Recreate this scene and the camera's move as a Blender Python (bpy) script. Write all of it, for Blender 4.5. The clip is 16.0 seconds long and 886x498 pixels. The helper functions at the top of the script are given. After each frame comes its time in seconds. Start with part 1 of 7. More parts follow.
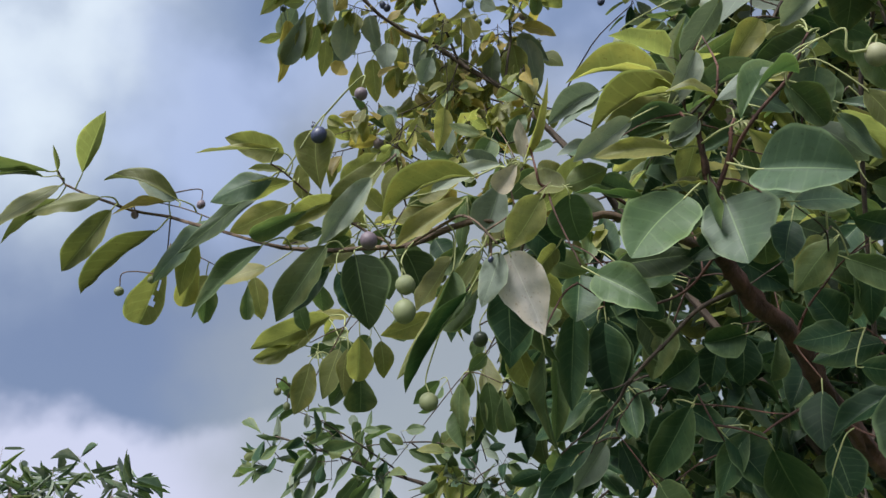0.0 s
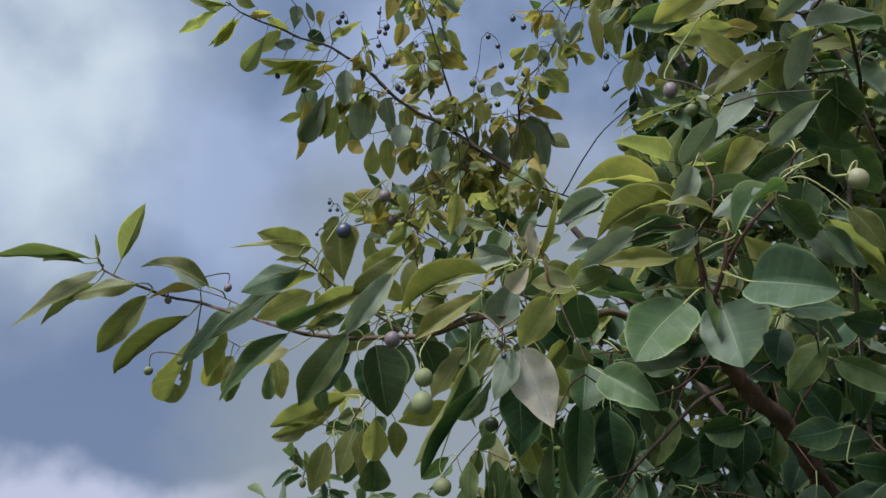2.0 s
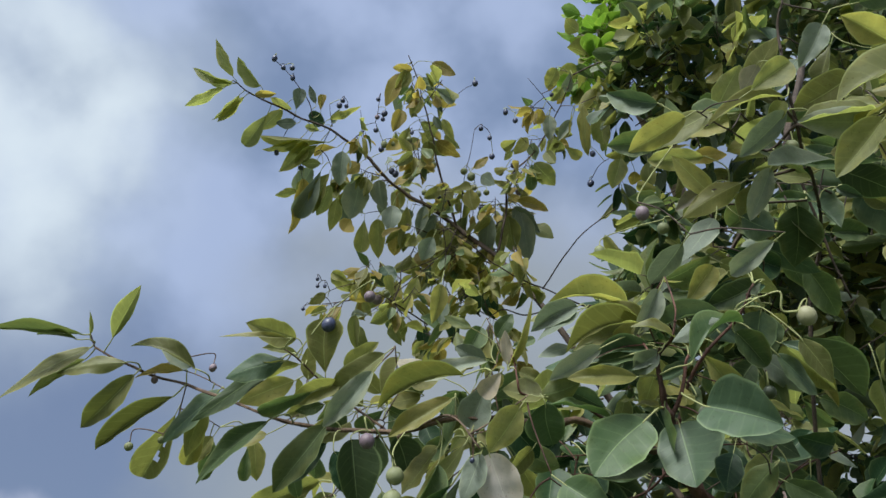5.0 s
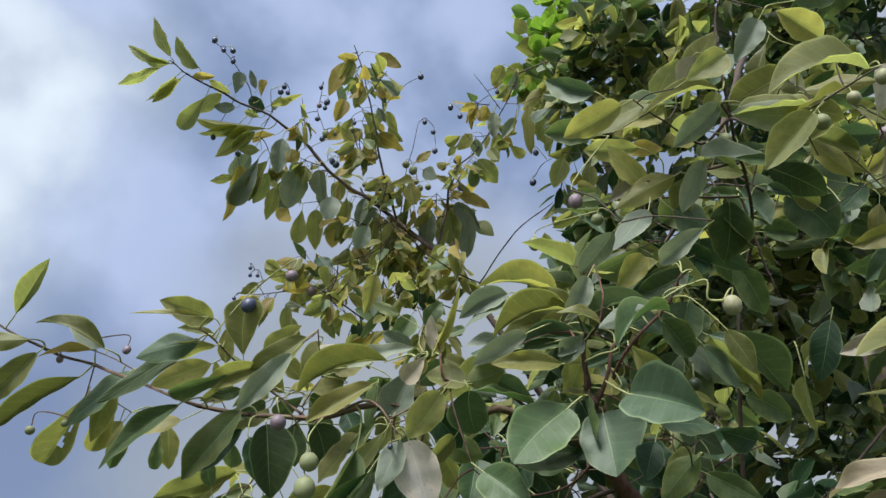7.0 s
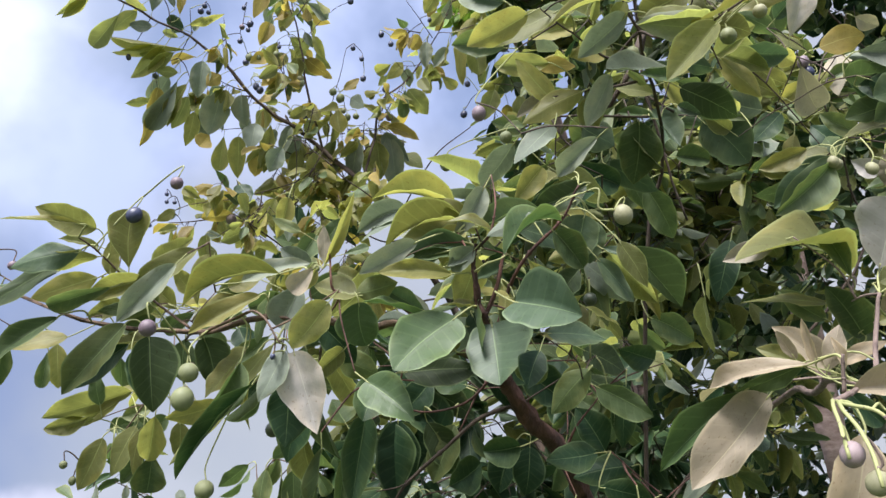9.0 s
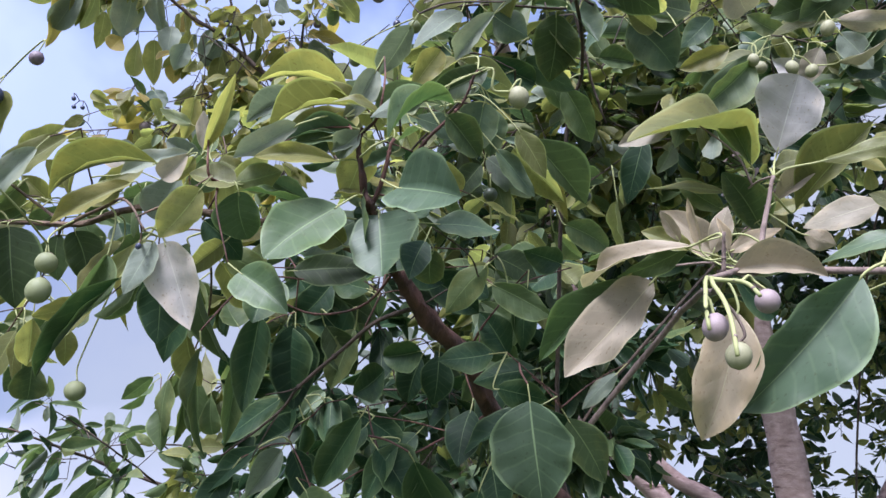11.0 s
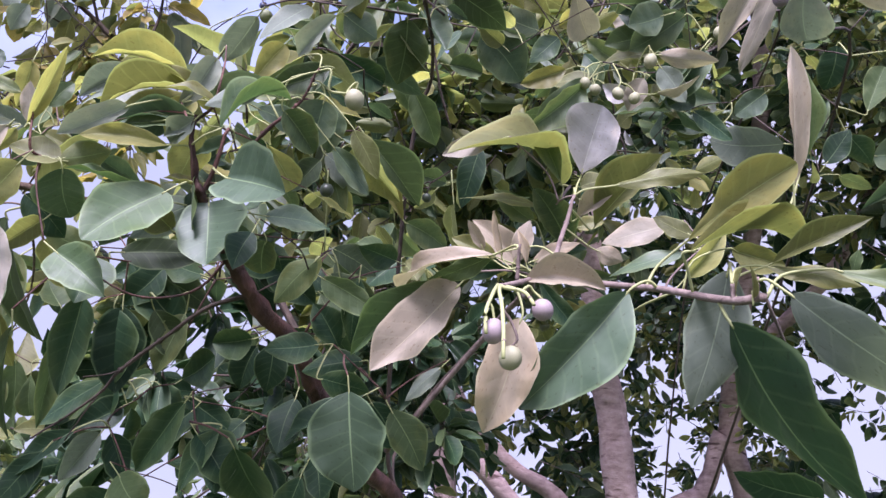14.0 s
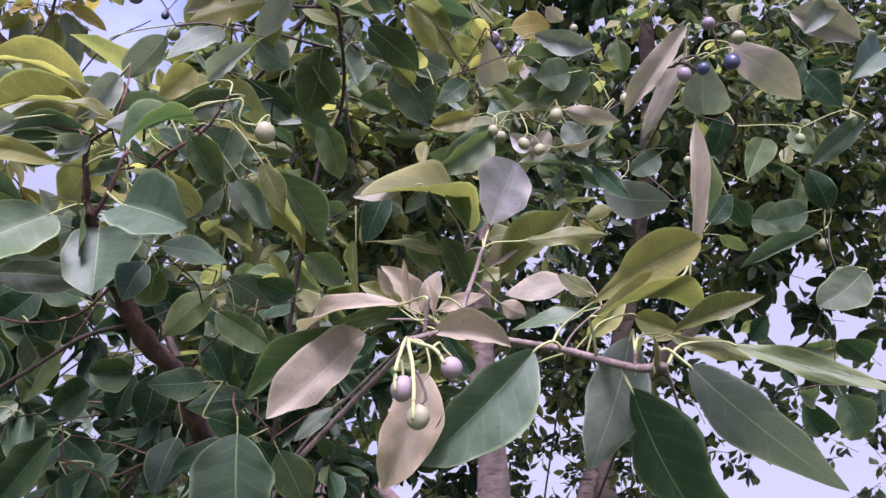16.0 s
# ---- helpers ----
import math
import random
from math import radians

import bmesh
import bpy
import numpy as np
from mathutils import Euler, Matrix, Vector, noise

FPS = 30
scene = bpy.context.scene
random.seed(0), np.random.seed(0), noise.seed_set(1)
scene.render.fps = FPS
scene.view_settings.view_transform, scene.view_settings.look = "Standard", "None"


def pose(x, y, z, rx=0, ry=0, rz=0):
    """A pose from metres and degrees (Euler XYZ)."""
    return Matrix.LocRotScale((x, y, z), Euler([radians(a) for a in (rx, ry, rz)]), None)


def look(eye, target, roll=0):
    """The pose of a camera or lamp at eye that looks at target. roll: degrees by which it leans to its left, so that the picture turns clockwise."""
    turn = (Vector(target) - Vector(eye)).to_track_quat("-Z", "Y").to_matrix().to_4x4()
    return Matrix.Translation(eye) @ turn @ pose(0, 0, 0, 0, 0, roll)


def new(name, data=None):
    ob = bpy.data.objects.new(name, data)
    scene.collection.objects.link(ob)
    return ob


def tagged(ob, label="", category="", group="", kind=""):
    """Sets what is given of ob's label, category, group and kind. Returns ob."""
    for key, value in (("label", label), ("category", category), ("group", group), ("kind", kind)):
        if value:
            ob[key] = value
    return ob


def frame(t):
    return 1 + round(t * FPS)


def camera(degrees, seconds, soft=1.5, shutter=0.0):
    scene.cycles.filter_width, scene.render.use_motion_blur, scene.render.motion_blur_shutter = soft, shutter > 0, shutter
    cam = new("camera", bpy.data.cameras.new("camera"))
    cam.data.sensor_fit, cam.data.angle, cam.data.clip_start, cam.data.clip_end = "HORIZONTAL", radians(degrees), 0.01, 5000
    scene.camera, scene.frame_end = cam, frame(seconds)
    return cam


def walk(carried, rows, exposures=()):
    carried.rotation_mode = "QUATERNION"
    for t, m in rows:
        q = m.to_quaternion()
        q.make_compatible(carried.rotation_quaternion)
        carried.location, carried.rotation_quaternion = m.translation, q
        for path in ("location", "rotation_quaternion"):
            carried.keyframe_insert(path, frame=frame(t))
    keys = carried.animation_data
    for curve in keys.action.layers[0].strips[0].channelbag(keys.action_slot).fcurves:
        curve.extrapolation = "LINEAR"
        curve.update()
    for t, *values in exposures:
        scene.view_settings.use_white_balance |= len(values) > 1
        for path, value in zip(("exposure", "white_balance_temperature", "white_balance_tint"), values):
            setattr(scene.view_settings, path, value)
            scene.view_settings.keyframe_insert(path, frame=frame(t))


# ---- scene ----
cam = camera(60.4, 16.0)
PATH = [
    (0, (0.04, 0.026, 1.523), (-0.05, 1.891, 2.241), 0.8),
    (0.5, (0.041, 0.004, 1.525), (-0.053, 1.851, 2.287), 1.0),
    (1, (0.041, -0.018, 1.533), (-0.065, 1.809, 2.339), 0.9),
    (1.5, (0.036, -0.025, 1.537), (-0.07, 1.798, 2.353), 1.1),
    (2, (0.03, -0.036, 1.537), (-0.07, 1.77, 2.39), 1.9),
    (2.5, (0.024, -0.054, 1.537), (-0.068, 1.733, 2.429), 2.6),
    (3, (0.025, -0.075, 1.545), (-0.069, 1.694, 2.474), 3.3),
    (3.5, (0.024, -0.087, 1.549), (-0.067, 1.668, 2.505), 4.2),
    (4, (0.03, -0.096, 1.554), (-0.065, 1.651, 2.523), 4.4),
    (6.3, (0.047, -0.089, 1.554), (0.043, 1.626, 2.583), 5.6),
    (6.5, (0.051, -0.08, 1.552), (0.067, 1.635, 2.58), 5.3),
    (7, (0.06, -0.062, 1.547), (0.119, 1.655, 2.57), 4.8),
    (7.5, (0.076, -0.058, 1.543), (0.182, 1.663, 2.557), 4.8),
    (8, (0.086, -0.049, 1.537), (0.228, 1.686, 2.522), 4.3),
    (8.5, (0.1, -0.035, 1.531), (0.274, 1.712, 2.488), 3.9),
    (9, (0.122, -0.029, 1.53), (0.317, 1.739, 2.445), 3.6),
    (9.2, (0.135, -0.028, 1.525), (0.336, 1.748, 2.423), 3.3),
    (11.3, (0.192, 0.027, 1.516), (0.553, 1.846, 2.265), 3.0),
    (11.5, (0.189, 0.031, 1.517), (0.577, 1.848, 2.257), 3.1),
    (12, (0.213, 0.029, 1.513), (0.643, 1.836, 2.253), 2.3),
    (12.5, (0.22, 0.016, 1.508), (0.718, 1.805, 2.25), 1.7),
    (13, (0.226, 0.002, 1.512), (0.77, 1.777, 2.257), 1.9),
    (13.5, (0.232, -0.004, 1.513), (0.844, 1.745, 2.267), 1.5),
    (14, (0.218, -0.017, 1.514), (0.871, 1.715, 2.271), 2.4),
    (14.5, (0.215, -0.01, 1.522), (0.94, 1.685, 2.296), 1.9),
    (15, (0.205, -0.015, 1.523), (0.982, 1.647, 2.32), 2.1),
    (15.5, (0.2, -0.007, 1.528), (1.048, 1.612, 2.34), 2.6),
    (16, (0.204, -0.012, 1.53), (1.105, 1.569, 2.359), 2.4),
]
EXPOSURES = [(0, 0.12, 6250, 8), (1, 0.04, 6200, 7), (2, -0.14, 6150, 6), (3, -0.06, 6200, 6), (4, 0.00, 6250, 5), (6.5, 0.11, 6300, 7), (7.5, 0.35, 6350, 9), (8.5, 0.57, 6450, 12), (9, 0.69, 6350, 14), (11.5, 0.75, 5650, 24),
             (12.5, 1.09, 5650, 33), (13.5, 1.04, 5650, 36), (14.5, 0.87, 5750, 39), (16, 0.81, 5750, 42)]
walk(cam, [(t, look(eye, target, roll)) for t, eye, target, roll in PATH], EXPOSURES)

# ---- world, sun ----
def sky_world():
    world = bpy.data.worlds.new("cloudy_sky")
    scene.world = world
    world.use_nodes = True
    nt = world.node_tree
    N, K = nt.nodes, nt.links
    N.clear()

    def node(kind, **at):
        n = N.new(kind)
        for key, v in at.items():
            n.inputs[key].default_value = v
        return n

    def op(kind, a, b=None, clamp=False):
        n = N.new("ShaderNodeMath")
        n.operation, n.use_clamp = kind, clamp
        for i, v in enumerate((a, b)):
            if v is None:
                continue
            if isinstance(v, (int, float)):
                n.inputs[i].default_value = v
            else:
                K.new(v, n.inputs[i])
        return n.outputs[0]

    def mix(f, a, b):
        n = N.new("ShaderNodeMix")
        n.data_type = "RGBA"
        for i, v in ((0, f), (6, a), (7, b)):
            if isinstance(v, (int, float)):
                n.inputs[i].default_value = v
            elif isinstance(v, tuple):
                n.inputs[i].default_value = (*v, 1)
            else:
                K.new(v, n.inputs[i])
        return n.outputs[2]

    def smooth(v, lo, hi):
        n = N.new("ShaderNodeMapRange")
        n.interpolation_type = "SMOOTHSTEP"
        n.inputs[1].default_value, n.inputs[2].default_value = lo, hi
        K.new(v, n.inputs[0])
        return n.outputs[0]

    def glow(direction, lo, hi):
        d = Vector(direction).normalized()
        n = N.new("ShaderNodeVectorMath")
        n.operation = "DOT_PRODUCT"
        K.new(warped, n.inputs[0])
        n.inputs[1].default_value = d
        return smooth(n.outputs["Value"], lo, hi)

    way = N.new("ShaderNodeTexCoord").outputs["Generated"]
    fine = node("ShaderNodeTexNoise", Scale=5.0, Detail=5.0, Roughness=0.46)
    K.new(way, fine.inputs["Vector"])
    broad = node("ShaderNodeTexNoise", Scale=2.3, Detail=5.0, Roughness=0.55)
    K.new(way, broad.inputs["Vector"])
    shift = N.new("ShaderNodeVectorMath")
    shift.operation = "MULTIPLY_ADD"
    K.new(fine.outputs["Color"], shift.inputs[0])
    shift.inputs[1].default_value = (0.09, 0.09, 0.08)
    add = N.new("ShaderNodeVectorMath")
    add.operation = "SUBTRACT"
    K.new(way, add.inputs[0])
    add.inputs[1].default_value = (0.045, 0.045, 0.04)
    K.new(add.outputs[0], shift.inputs[2])
    warped = shift.outputs[0]
    up = N.new("ShaderNodeSeparateXYZ")
    K.new(warped, up.inputs[0])
    height = op("ADD", up.outputs[2], op("ADD", op("MULTIPLY", op("SUBTRACT", broad.outputs["Fac"], 0.5), 0.14), op("MULTIPLY", op("SUBTRACT", fine.outputs["Fac"], 0.5), 0.17)))

    sky = N.new("ShaderNodeTexSky")
    sky.sky_type = "NISHITA"
    sky.sun_disc = False
    sky.sun_elevation, sky.sun_rotation = SUN_UP, SUN_TURN
    blue = N.new("ShaderNodeVectorMath")
    blue.operation = "SCALE"
    K.new(sky.outputs[0], blue.inputs[0])
    blue.inputs["Scale"].default_value = 0.08

    body = op("ADD", op("MULTIPLY", broad.outputs["Fac"], 0.6), op("MULTIPLY", fine.outputs["Fac"], 0.4))
    cloud = mix(smooth(body, 0.42, 0.59), CLOUD_DARK, CLOUD_MID)
    cloud = mix(smooth(height, 0.26, 0.44), CLOUD_BASE, cloud)
    cloud = mix(op("MULTIPLY", smooth(height, 0.150, 0.112), 0.9), cloud, CLOUD_EDGE)
    cloud = mix(op("MULTIPLY", glow(BRIGHT_WAY, 0.94, 0.995), 0.45), cloud, CLOUD_WHITE)
    cloud = mix(op("MULTIPLY", glow(BRIGHT_WAY, 0.970, 0.998), smooth(fine.outputs["Fac"], 0.28, 0.54)), cloud, CLOUD_WHITE)
    cloud = mix(glow(SUN_WAY, 0.55, 0.98), cloud, CLOUD_SUN)
    cloud = mix(glow((1.0, 0.75, 0.30), 0.72, 0.95), cloud, CLOUD_RIGHT)
    cloud = mix(glow((0.0, 0.96, 0.26), 0.915, 0.985), cloud, CLOUD_FAR)
    whole = mix(0.12, cloud, blue.outputs[0])
    bg = node("ShaderNodeBackground", Strength=SKY_STRENGTH)
    K.new(whole, bg.inputs[0])
    K.new(bg.outputs[0], N.new("ShaderNodeOutputWorld").inputs[0])


SUN_UP, SUN_TURN = radians(51), radians(214)
SKY_STRENGTH = 1.0
CLOUD_DARK, CLOUD_MID = (0.225, 0.292, 0.462), (0.450, 0.526, 0.754)
CLOUD_BASE, CLOUD_EDGE = (0.198, 0.252, 0.405), (0.691, 0.687, 0.870)
CLOUD_WHITE, CLOUD_RIGHT = (0.798, 0.864, 0.941), (0.400, 0.418, 0.445)
BRIGHT_WAY = (-0.575, 0.645, 0.505)
CLOUD_FAR = (0.360, 0.386, 0.425)
SUN_WAY, CLOUD_SUN = (-0.45, -0.68, 1.0), (1.6, 1.6, 1.65)
sky_world()
sun = new("sun", bpy.data.lights.new("sun", "SUN"))
sun.data.energy, sun.data.angle, sun.data.color = 5.2, radians(20), (1.0, 0.98, 0.94)
sun.matrix_world = look(Vector(SUN_WAY) * 9, (0, 0, 0))


# ---- materials ----
def material(name, rough=0.5):
    m = bpy.data.materials.new(name)
    m.use_nodes = True
    p = m.node_tree.nodes["Principled BSDF"]
    p.inputs["Roughness"].default_value = rough
    return m, m.node_tree.nodes, m.node_tree.links, p


def ramp(N, K, fac, *stops):
    n = N.new("ShaderNodeValToRGB")
    while len(n.color_ramp.elements) < len(stops):
        n.color_ramp.elements.new(0.5)
    for e, (pos, col) in zip(n.color_ramp.elements, stops):
        e.position, e.color = pos, (*col, 1)
    K.new(fac, n.inputs[0])
    return n.outputs[0]


def noise_of(N, K, scale, detail=4.0, rough=0.55, coord="Object"):
    tc = N.new("ShaderNodeTexCoord")
    n = N.new("ShaderNodeTexNoise")
    n.inputs["Scale"].default_value, n.inputs["Detail"].default_value, n.inputs["Roughness"].default_value = scale, detail, rough
    K.new(tc.outputs[coord], n.inputs["Vector"])
    return n.outputs["Fac"]


def bump(N, K, p, height, strength, distance=0.002):
    b = N.new("ShaderNodeBump")
    b.inputs["Strength"].default_value, b.inputs["Distance"].default_value = strength, distance
    K.new(height, b.inputs["Height"])
    K.new(b.outputs[0], p.inputs["Normal"])


def leaf_material(name, base, young, rough, thin, island=False, shine=0.5, veins=0.74):
    """Leaf blade: pale midrib and side veins on the UVs, blotches and a hue of its own for each leaf."""
    m, N, K, p = material(name, rough)

    def op(kind, a, b=None):
        n = N.new("ShaderNodeMath")
        n.operation = kind
        for i, v in enumerate((a, b)):
            if v is None:
                continue
            if isinstance(v, (int, float)):
                n.inputs[i].default_value = v
            else:
                K.new(v, n.inputs[i])
        return n.outputs[0]

    uv = N.new("ShaderNodeSeparateXYZ")
    K.new(N.new("ShaderNodeUVMap").outputs[0], uv.inputs[0])
    off = op("ABSOLUTE", op("SUBTRACT", uv.outputs[0], 0.5))
    rib = N.new("ShaderNodeMapRange")
    rib.inputs[1].default_value, rib.inputs[2].default_value = 0.022, 0.008
    K.new(op("MULTIPLY", off, op("ADD", op("MULTIPLY", uv.outputs[1], 1.6), 0.8)), rib.inputs[0])
    margin = N.new("ShaderNodeMapRange")
    margin.inputs[1].default_value, margin.inputs[2].default_value = 0.445, 0.488
    K.new(off, margin.inputs[0])
    tc = N.new("ShaderNodeTexCoord")
    place = tc.outputs["Object"]
    if not island:
        shift = N.new("ShaderNodeVectorMath")
        shift.operation = "ADD"
        K.new(place, shift.inputs[0])
        K.new(op("MULTIPLY", N.new("ShaderNodeObjectInfo").outputs["Random"], 37.0), shift.inputs[1])
        place = shift.outputs[0]

    def grain(scale, detail, coarse):
        n = N.new("ShaderNodeTexNoise")
        n.inputs["Scale"].default_value, n.inputs["Detail"].default_value, n.inputs["Roughness"].default_value = scale, detail, coarse
        K.new(place, n.inputs["Vector"])
        return n.outputs["Fac"]

    # side veins run unevenly and fade in and out
    drift = grain(26.0 if island else 1.6, 2.0, 0.5)
    wave = op("SINE", op("MULTIPLY", op("ADD", op("SUBTRACT", uv.outputs[1], op("MULTIPLY", off, 0.34)), op("MULTIPLY", drift, 0.16)), 46.0))
    vein = N.new("ShaderNodeMapRange")
    vein.inputs[1].default_value, vein.inputs[2].default_value = 0.80, 1.0
    K.new(wave, vein.inputs[0])
    faint = op("MULTIPLY", vein.outputs[0], op("MULTIPLY", grain(60.0 if island else 5.5, 2.0, 0.5), 0.28))
    lines = op("MAXIMUM", op("MAXIMUM", rib.outputs[0], op("MULTIPLY", margin.outputs[0], 0.9)), faint)
    if island:
        own = N.new("ShaderNodeNewGeometry").outputs["Random Per Island"]
    else:
        own = N.new("ShaderNodeObjectInfo").outputs["Random"]
    tint = ramp(N, K, own, (0.0, tuple(c * 0.72 for c in base)), (0.35, base), (0.72, base), (1.0, young))
    blotch = grain(40.0 if island else 3.2, 5.0, 0.6)
    mixb = N.new("ShaderNodeMix")
    mixb.data_type, mixb.blend_type = "RGBA", "MULTIPLY"
    mixb.inputs[0].default_value = 0.75
    K.new(tint, mixb.inputs[6])
    K.new(ramp(N, K, blotch, (0.30, (0.80, 0.82, 0.78)), (0.62, (1.10, 1.08, 1.04)), (0.80, (1.20, 1.13, 0.95))), mixb.inputs[7])
    # the blade pales and yellows in patches towards margin and tip, more on some leaves than on others
    rim = N.new("ShaderNodeMapRange")
    rim.interpolation_type = "SMOOTHSTEP"
    rim.inputs[1].default_value, rim.inputs[2].default_value = 0.62, 1.05
    K.new(op("ADD", op("ADD", op("MULTIPLY", off, 0.9), op("MULTIPLY", blotch, 0.75)), op("ADD", op("MULTIPLY", op("SUBTRACT", own, 0.5), 0.35), op("MULTIPLY", uv.outputs[1], 0.08))), rim.inputs[0])
    pale = N.new("ShaderNodeMix")
    pale.data_type = "RGBA"
    K.new(op("MULTIPLY", rim.outputs[0], 0.62), pale.inputs[0])
    K.new(mixb.outputs[2], pale.inputs[6])
    pale.inputs[7].default_value = (*(c * f + a for c, f, a in zip(young, (1.25, 1.15, 1.0), (0.03, 0.022, 0.006))), 1)
    mixv = N.new("ShaderNodeMix")
    mixv.data_type = "RGBA"
    K.new(op("MULTIPLY", lines, veins), mixv.inputs[0])
    K.new(pale.outputs[2], mixv.inputs[6])
    mixv.inputs[7].default_value = (*(min(1, c * 1.3 + a) for c, a in zip(base, (0.11, 0.13, 0.06))), 1)
    specks = ramp(N, K, grain(300.0 if island else 24.0, 2.0, 0.5), (0.30, (0.55, 0.45, 0.32)), (0.36, (1, 1, 1)))
    mixs = N.new("ShaderNodeMix")
    mixs.data_type, mixs.blend_type = "RGBA", "MULTIPLY"
    mixs.inputs[0].default_value = 0.5
    K.new(mixv.outputs[2], mixs.inputs[6])
    K.new(specks, mixs.inputs[7])
    colour = mixs.outputs[2]
    K.new(colour, p.inputs["Base Color"])
    p.inputs["Specular IOR Level"].default_value = 0.9 * shine
    gloss = N.new("ShaderNodeMapRange")
    gloss.inputs[3].default_value, gloss.inputs[4].default_value = rough - 0.06, rough + 0.16
    K.new(blotch, gloss.inputs[0])
    K.new(gloss.outputs[0], p.inputs["Roughness"])
    relief = op("SUBTRACT", op("MULTIPLY", grain(60.0 if island else 5.0, 2.0, 0.5), 0.9), op("MULTIPLY", lines, 0.30))
    bump(N, K, p, relief, 0.20, 0.003)
    thru = N.new("ShaderNodeBsdfTranslucent")
    warm = N.new("ShaderNodeMix")
    warm.data_type, warm.blend_type = "RGBA", "MULTIPLY"
    warm.inputs[0].default_value = 1.0
    K.new(colour, warm.inputs[6])
    warm.inputs[7].default_value = (1.5, 1.65, 1.1, 1)
    K.new(warm.outputs[2], thru.inputs[0])
    both = N.new("ShaderNodeMixShader")
    both.inputs[0].default_value = thin
    K.new(p.outputs[0], both.inputs[1])
    K.new(thru.outputs[0], both.inputs[2])
    K.new(both.outputs[0], N["Material Output"].inputs[0])
    return m


def bark_material(name, dark, light, scale=60.0, relief=0.8, rise=0.35, rings=False):
    m, N, K, p = material(name, 0.85)
    tc = N.new("ShaderNodeTexCoord")
    stretch = N.new("ShaderNodeMapping")
    stretch.inputs["Scale"].default_value = (1.0, 1.0, rise)
    K.new(tc.outputs["Object"], stretch.inputs[0])
    a = N.new("ShaderNodeTexNoise")
    a.inputs["Scale"].default_value, a.inputs["Detail"].default_value, a.inputs["Roughness"].default_value = scale, 8.0, 0.65
    K.new(stretch.outputs[0], a.inputs["Vector"])
    blot = noise_of(N, K, scale * 0.22, 3.0)
    col = ramp(N, K, a.outputs["Fac"], (0.30, dark), (0.52, tuple((x + y) / 2 for x, y in zip(dark, light))), (0.72, light))
    mixc = N.new("ShaderNodeMix")
    mixc.data_type, mixc.blend_type = "RGBA", "MULTIPLY"
    mixc.inputs[0].default_value = 0.6
    K.new(col, mixc.inputs[6])
    K.new(ramp(N, K, blot, (0.32, (0.5, 0.5, 0.52)), (0.65, (1.1, 1.1, 1.1))), mixc.inputs[7])
    colour = mixc.outputs[2]
    if rings:
        flat = N.new("ShaderNodeMapping")
        flat.inputs["Scale"].default_value = (8.0, 8.0, 34.0)
        K.new(tc.outputs["Object"], flat.inputs[0])
        crack = N.new("ShaderNodeTexNoise")
        crack.inputs["Scale"].default_value, crack.inputs["Detail"].default_value = 1.0, 5.0
        K.new(flat.outputs[0], crack.inputs["Vector"])
        scar = N.new("ShaderNodeMix")
        scar.data_type, scar.blend_type = "RGBA", "MULTIPLY"
        scar.inputs[0].default_value = 0.9
        K.new(colour, scar.inputs[6])
        K.new(ramp(N, K, crack.outputs["Fac"], (0.30, (0.16, 0.10, 0.09)), (0.37, (1, 1, 1))), scar.inputs[7])
        colour = scar.outputs[2]
    K.new(colour, p.inputs["Base Color"])
    bump(N, K, p, a.outputs["Fac"], relief, 0.006)
    return m


def fruit_material(name, base, bloom, rough):
    m, N, K, p = material(name, rough)
    own = N.new("ShaderNodeObjectInfo").outputs["Random"]
    n = noise_of(N, K, 90.0, 4.0)
    spots = noise_of(N, K, 700.0, 2.0)
    f = N.new("ShaderNodeMath")
    f.operation = "ADD"
    K.new(n, f.inputs[0])
    s = N.new("ShaderNodeMath")
    s.operation = "MULTIPLY"
    s.inputs[1].default_value = 0.18
    K.new(own, s.inputs[0])
    K.new(s.outputs[0], f.inputs[1])
    col = ramp(N, K, f.outputs[0], (0.38, base), (0.75, bloom))
    mixc = N.new("ShaderNodeMix")
    mixc.data_type, mixc.blend_type = "RGBA", "MULTIPLY"
    mixc.inputs[0].default_value = 1.0
    K.new(col, mixc.inputs[6])
    K.new(ramp(N, K, spots, (0.30, (0.7, 0.66, 0.6)), (0.40, (1, 1, 1))), mixc.inputs[7])
    K.new(mixc.outputs[2], p.inputs["Base Color"])
    p.inputs["Subsurface Weight"].default_value = 0.0
    bump(N, K, p, spots, 0.12, 0.0005)
    return m


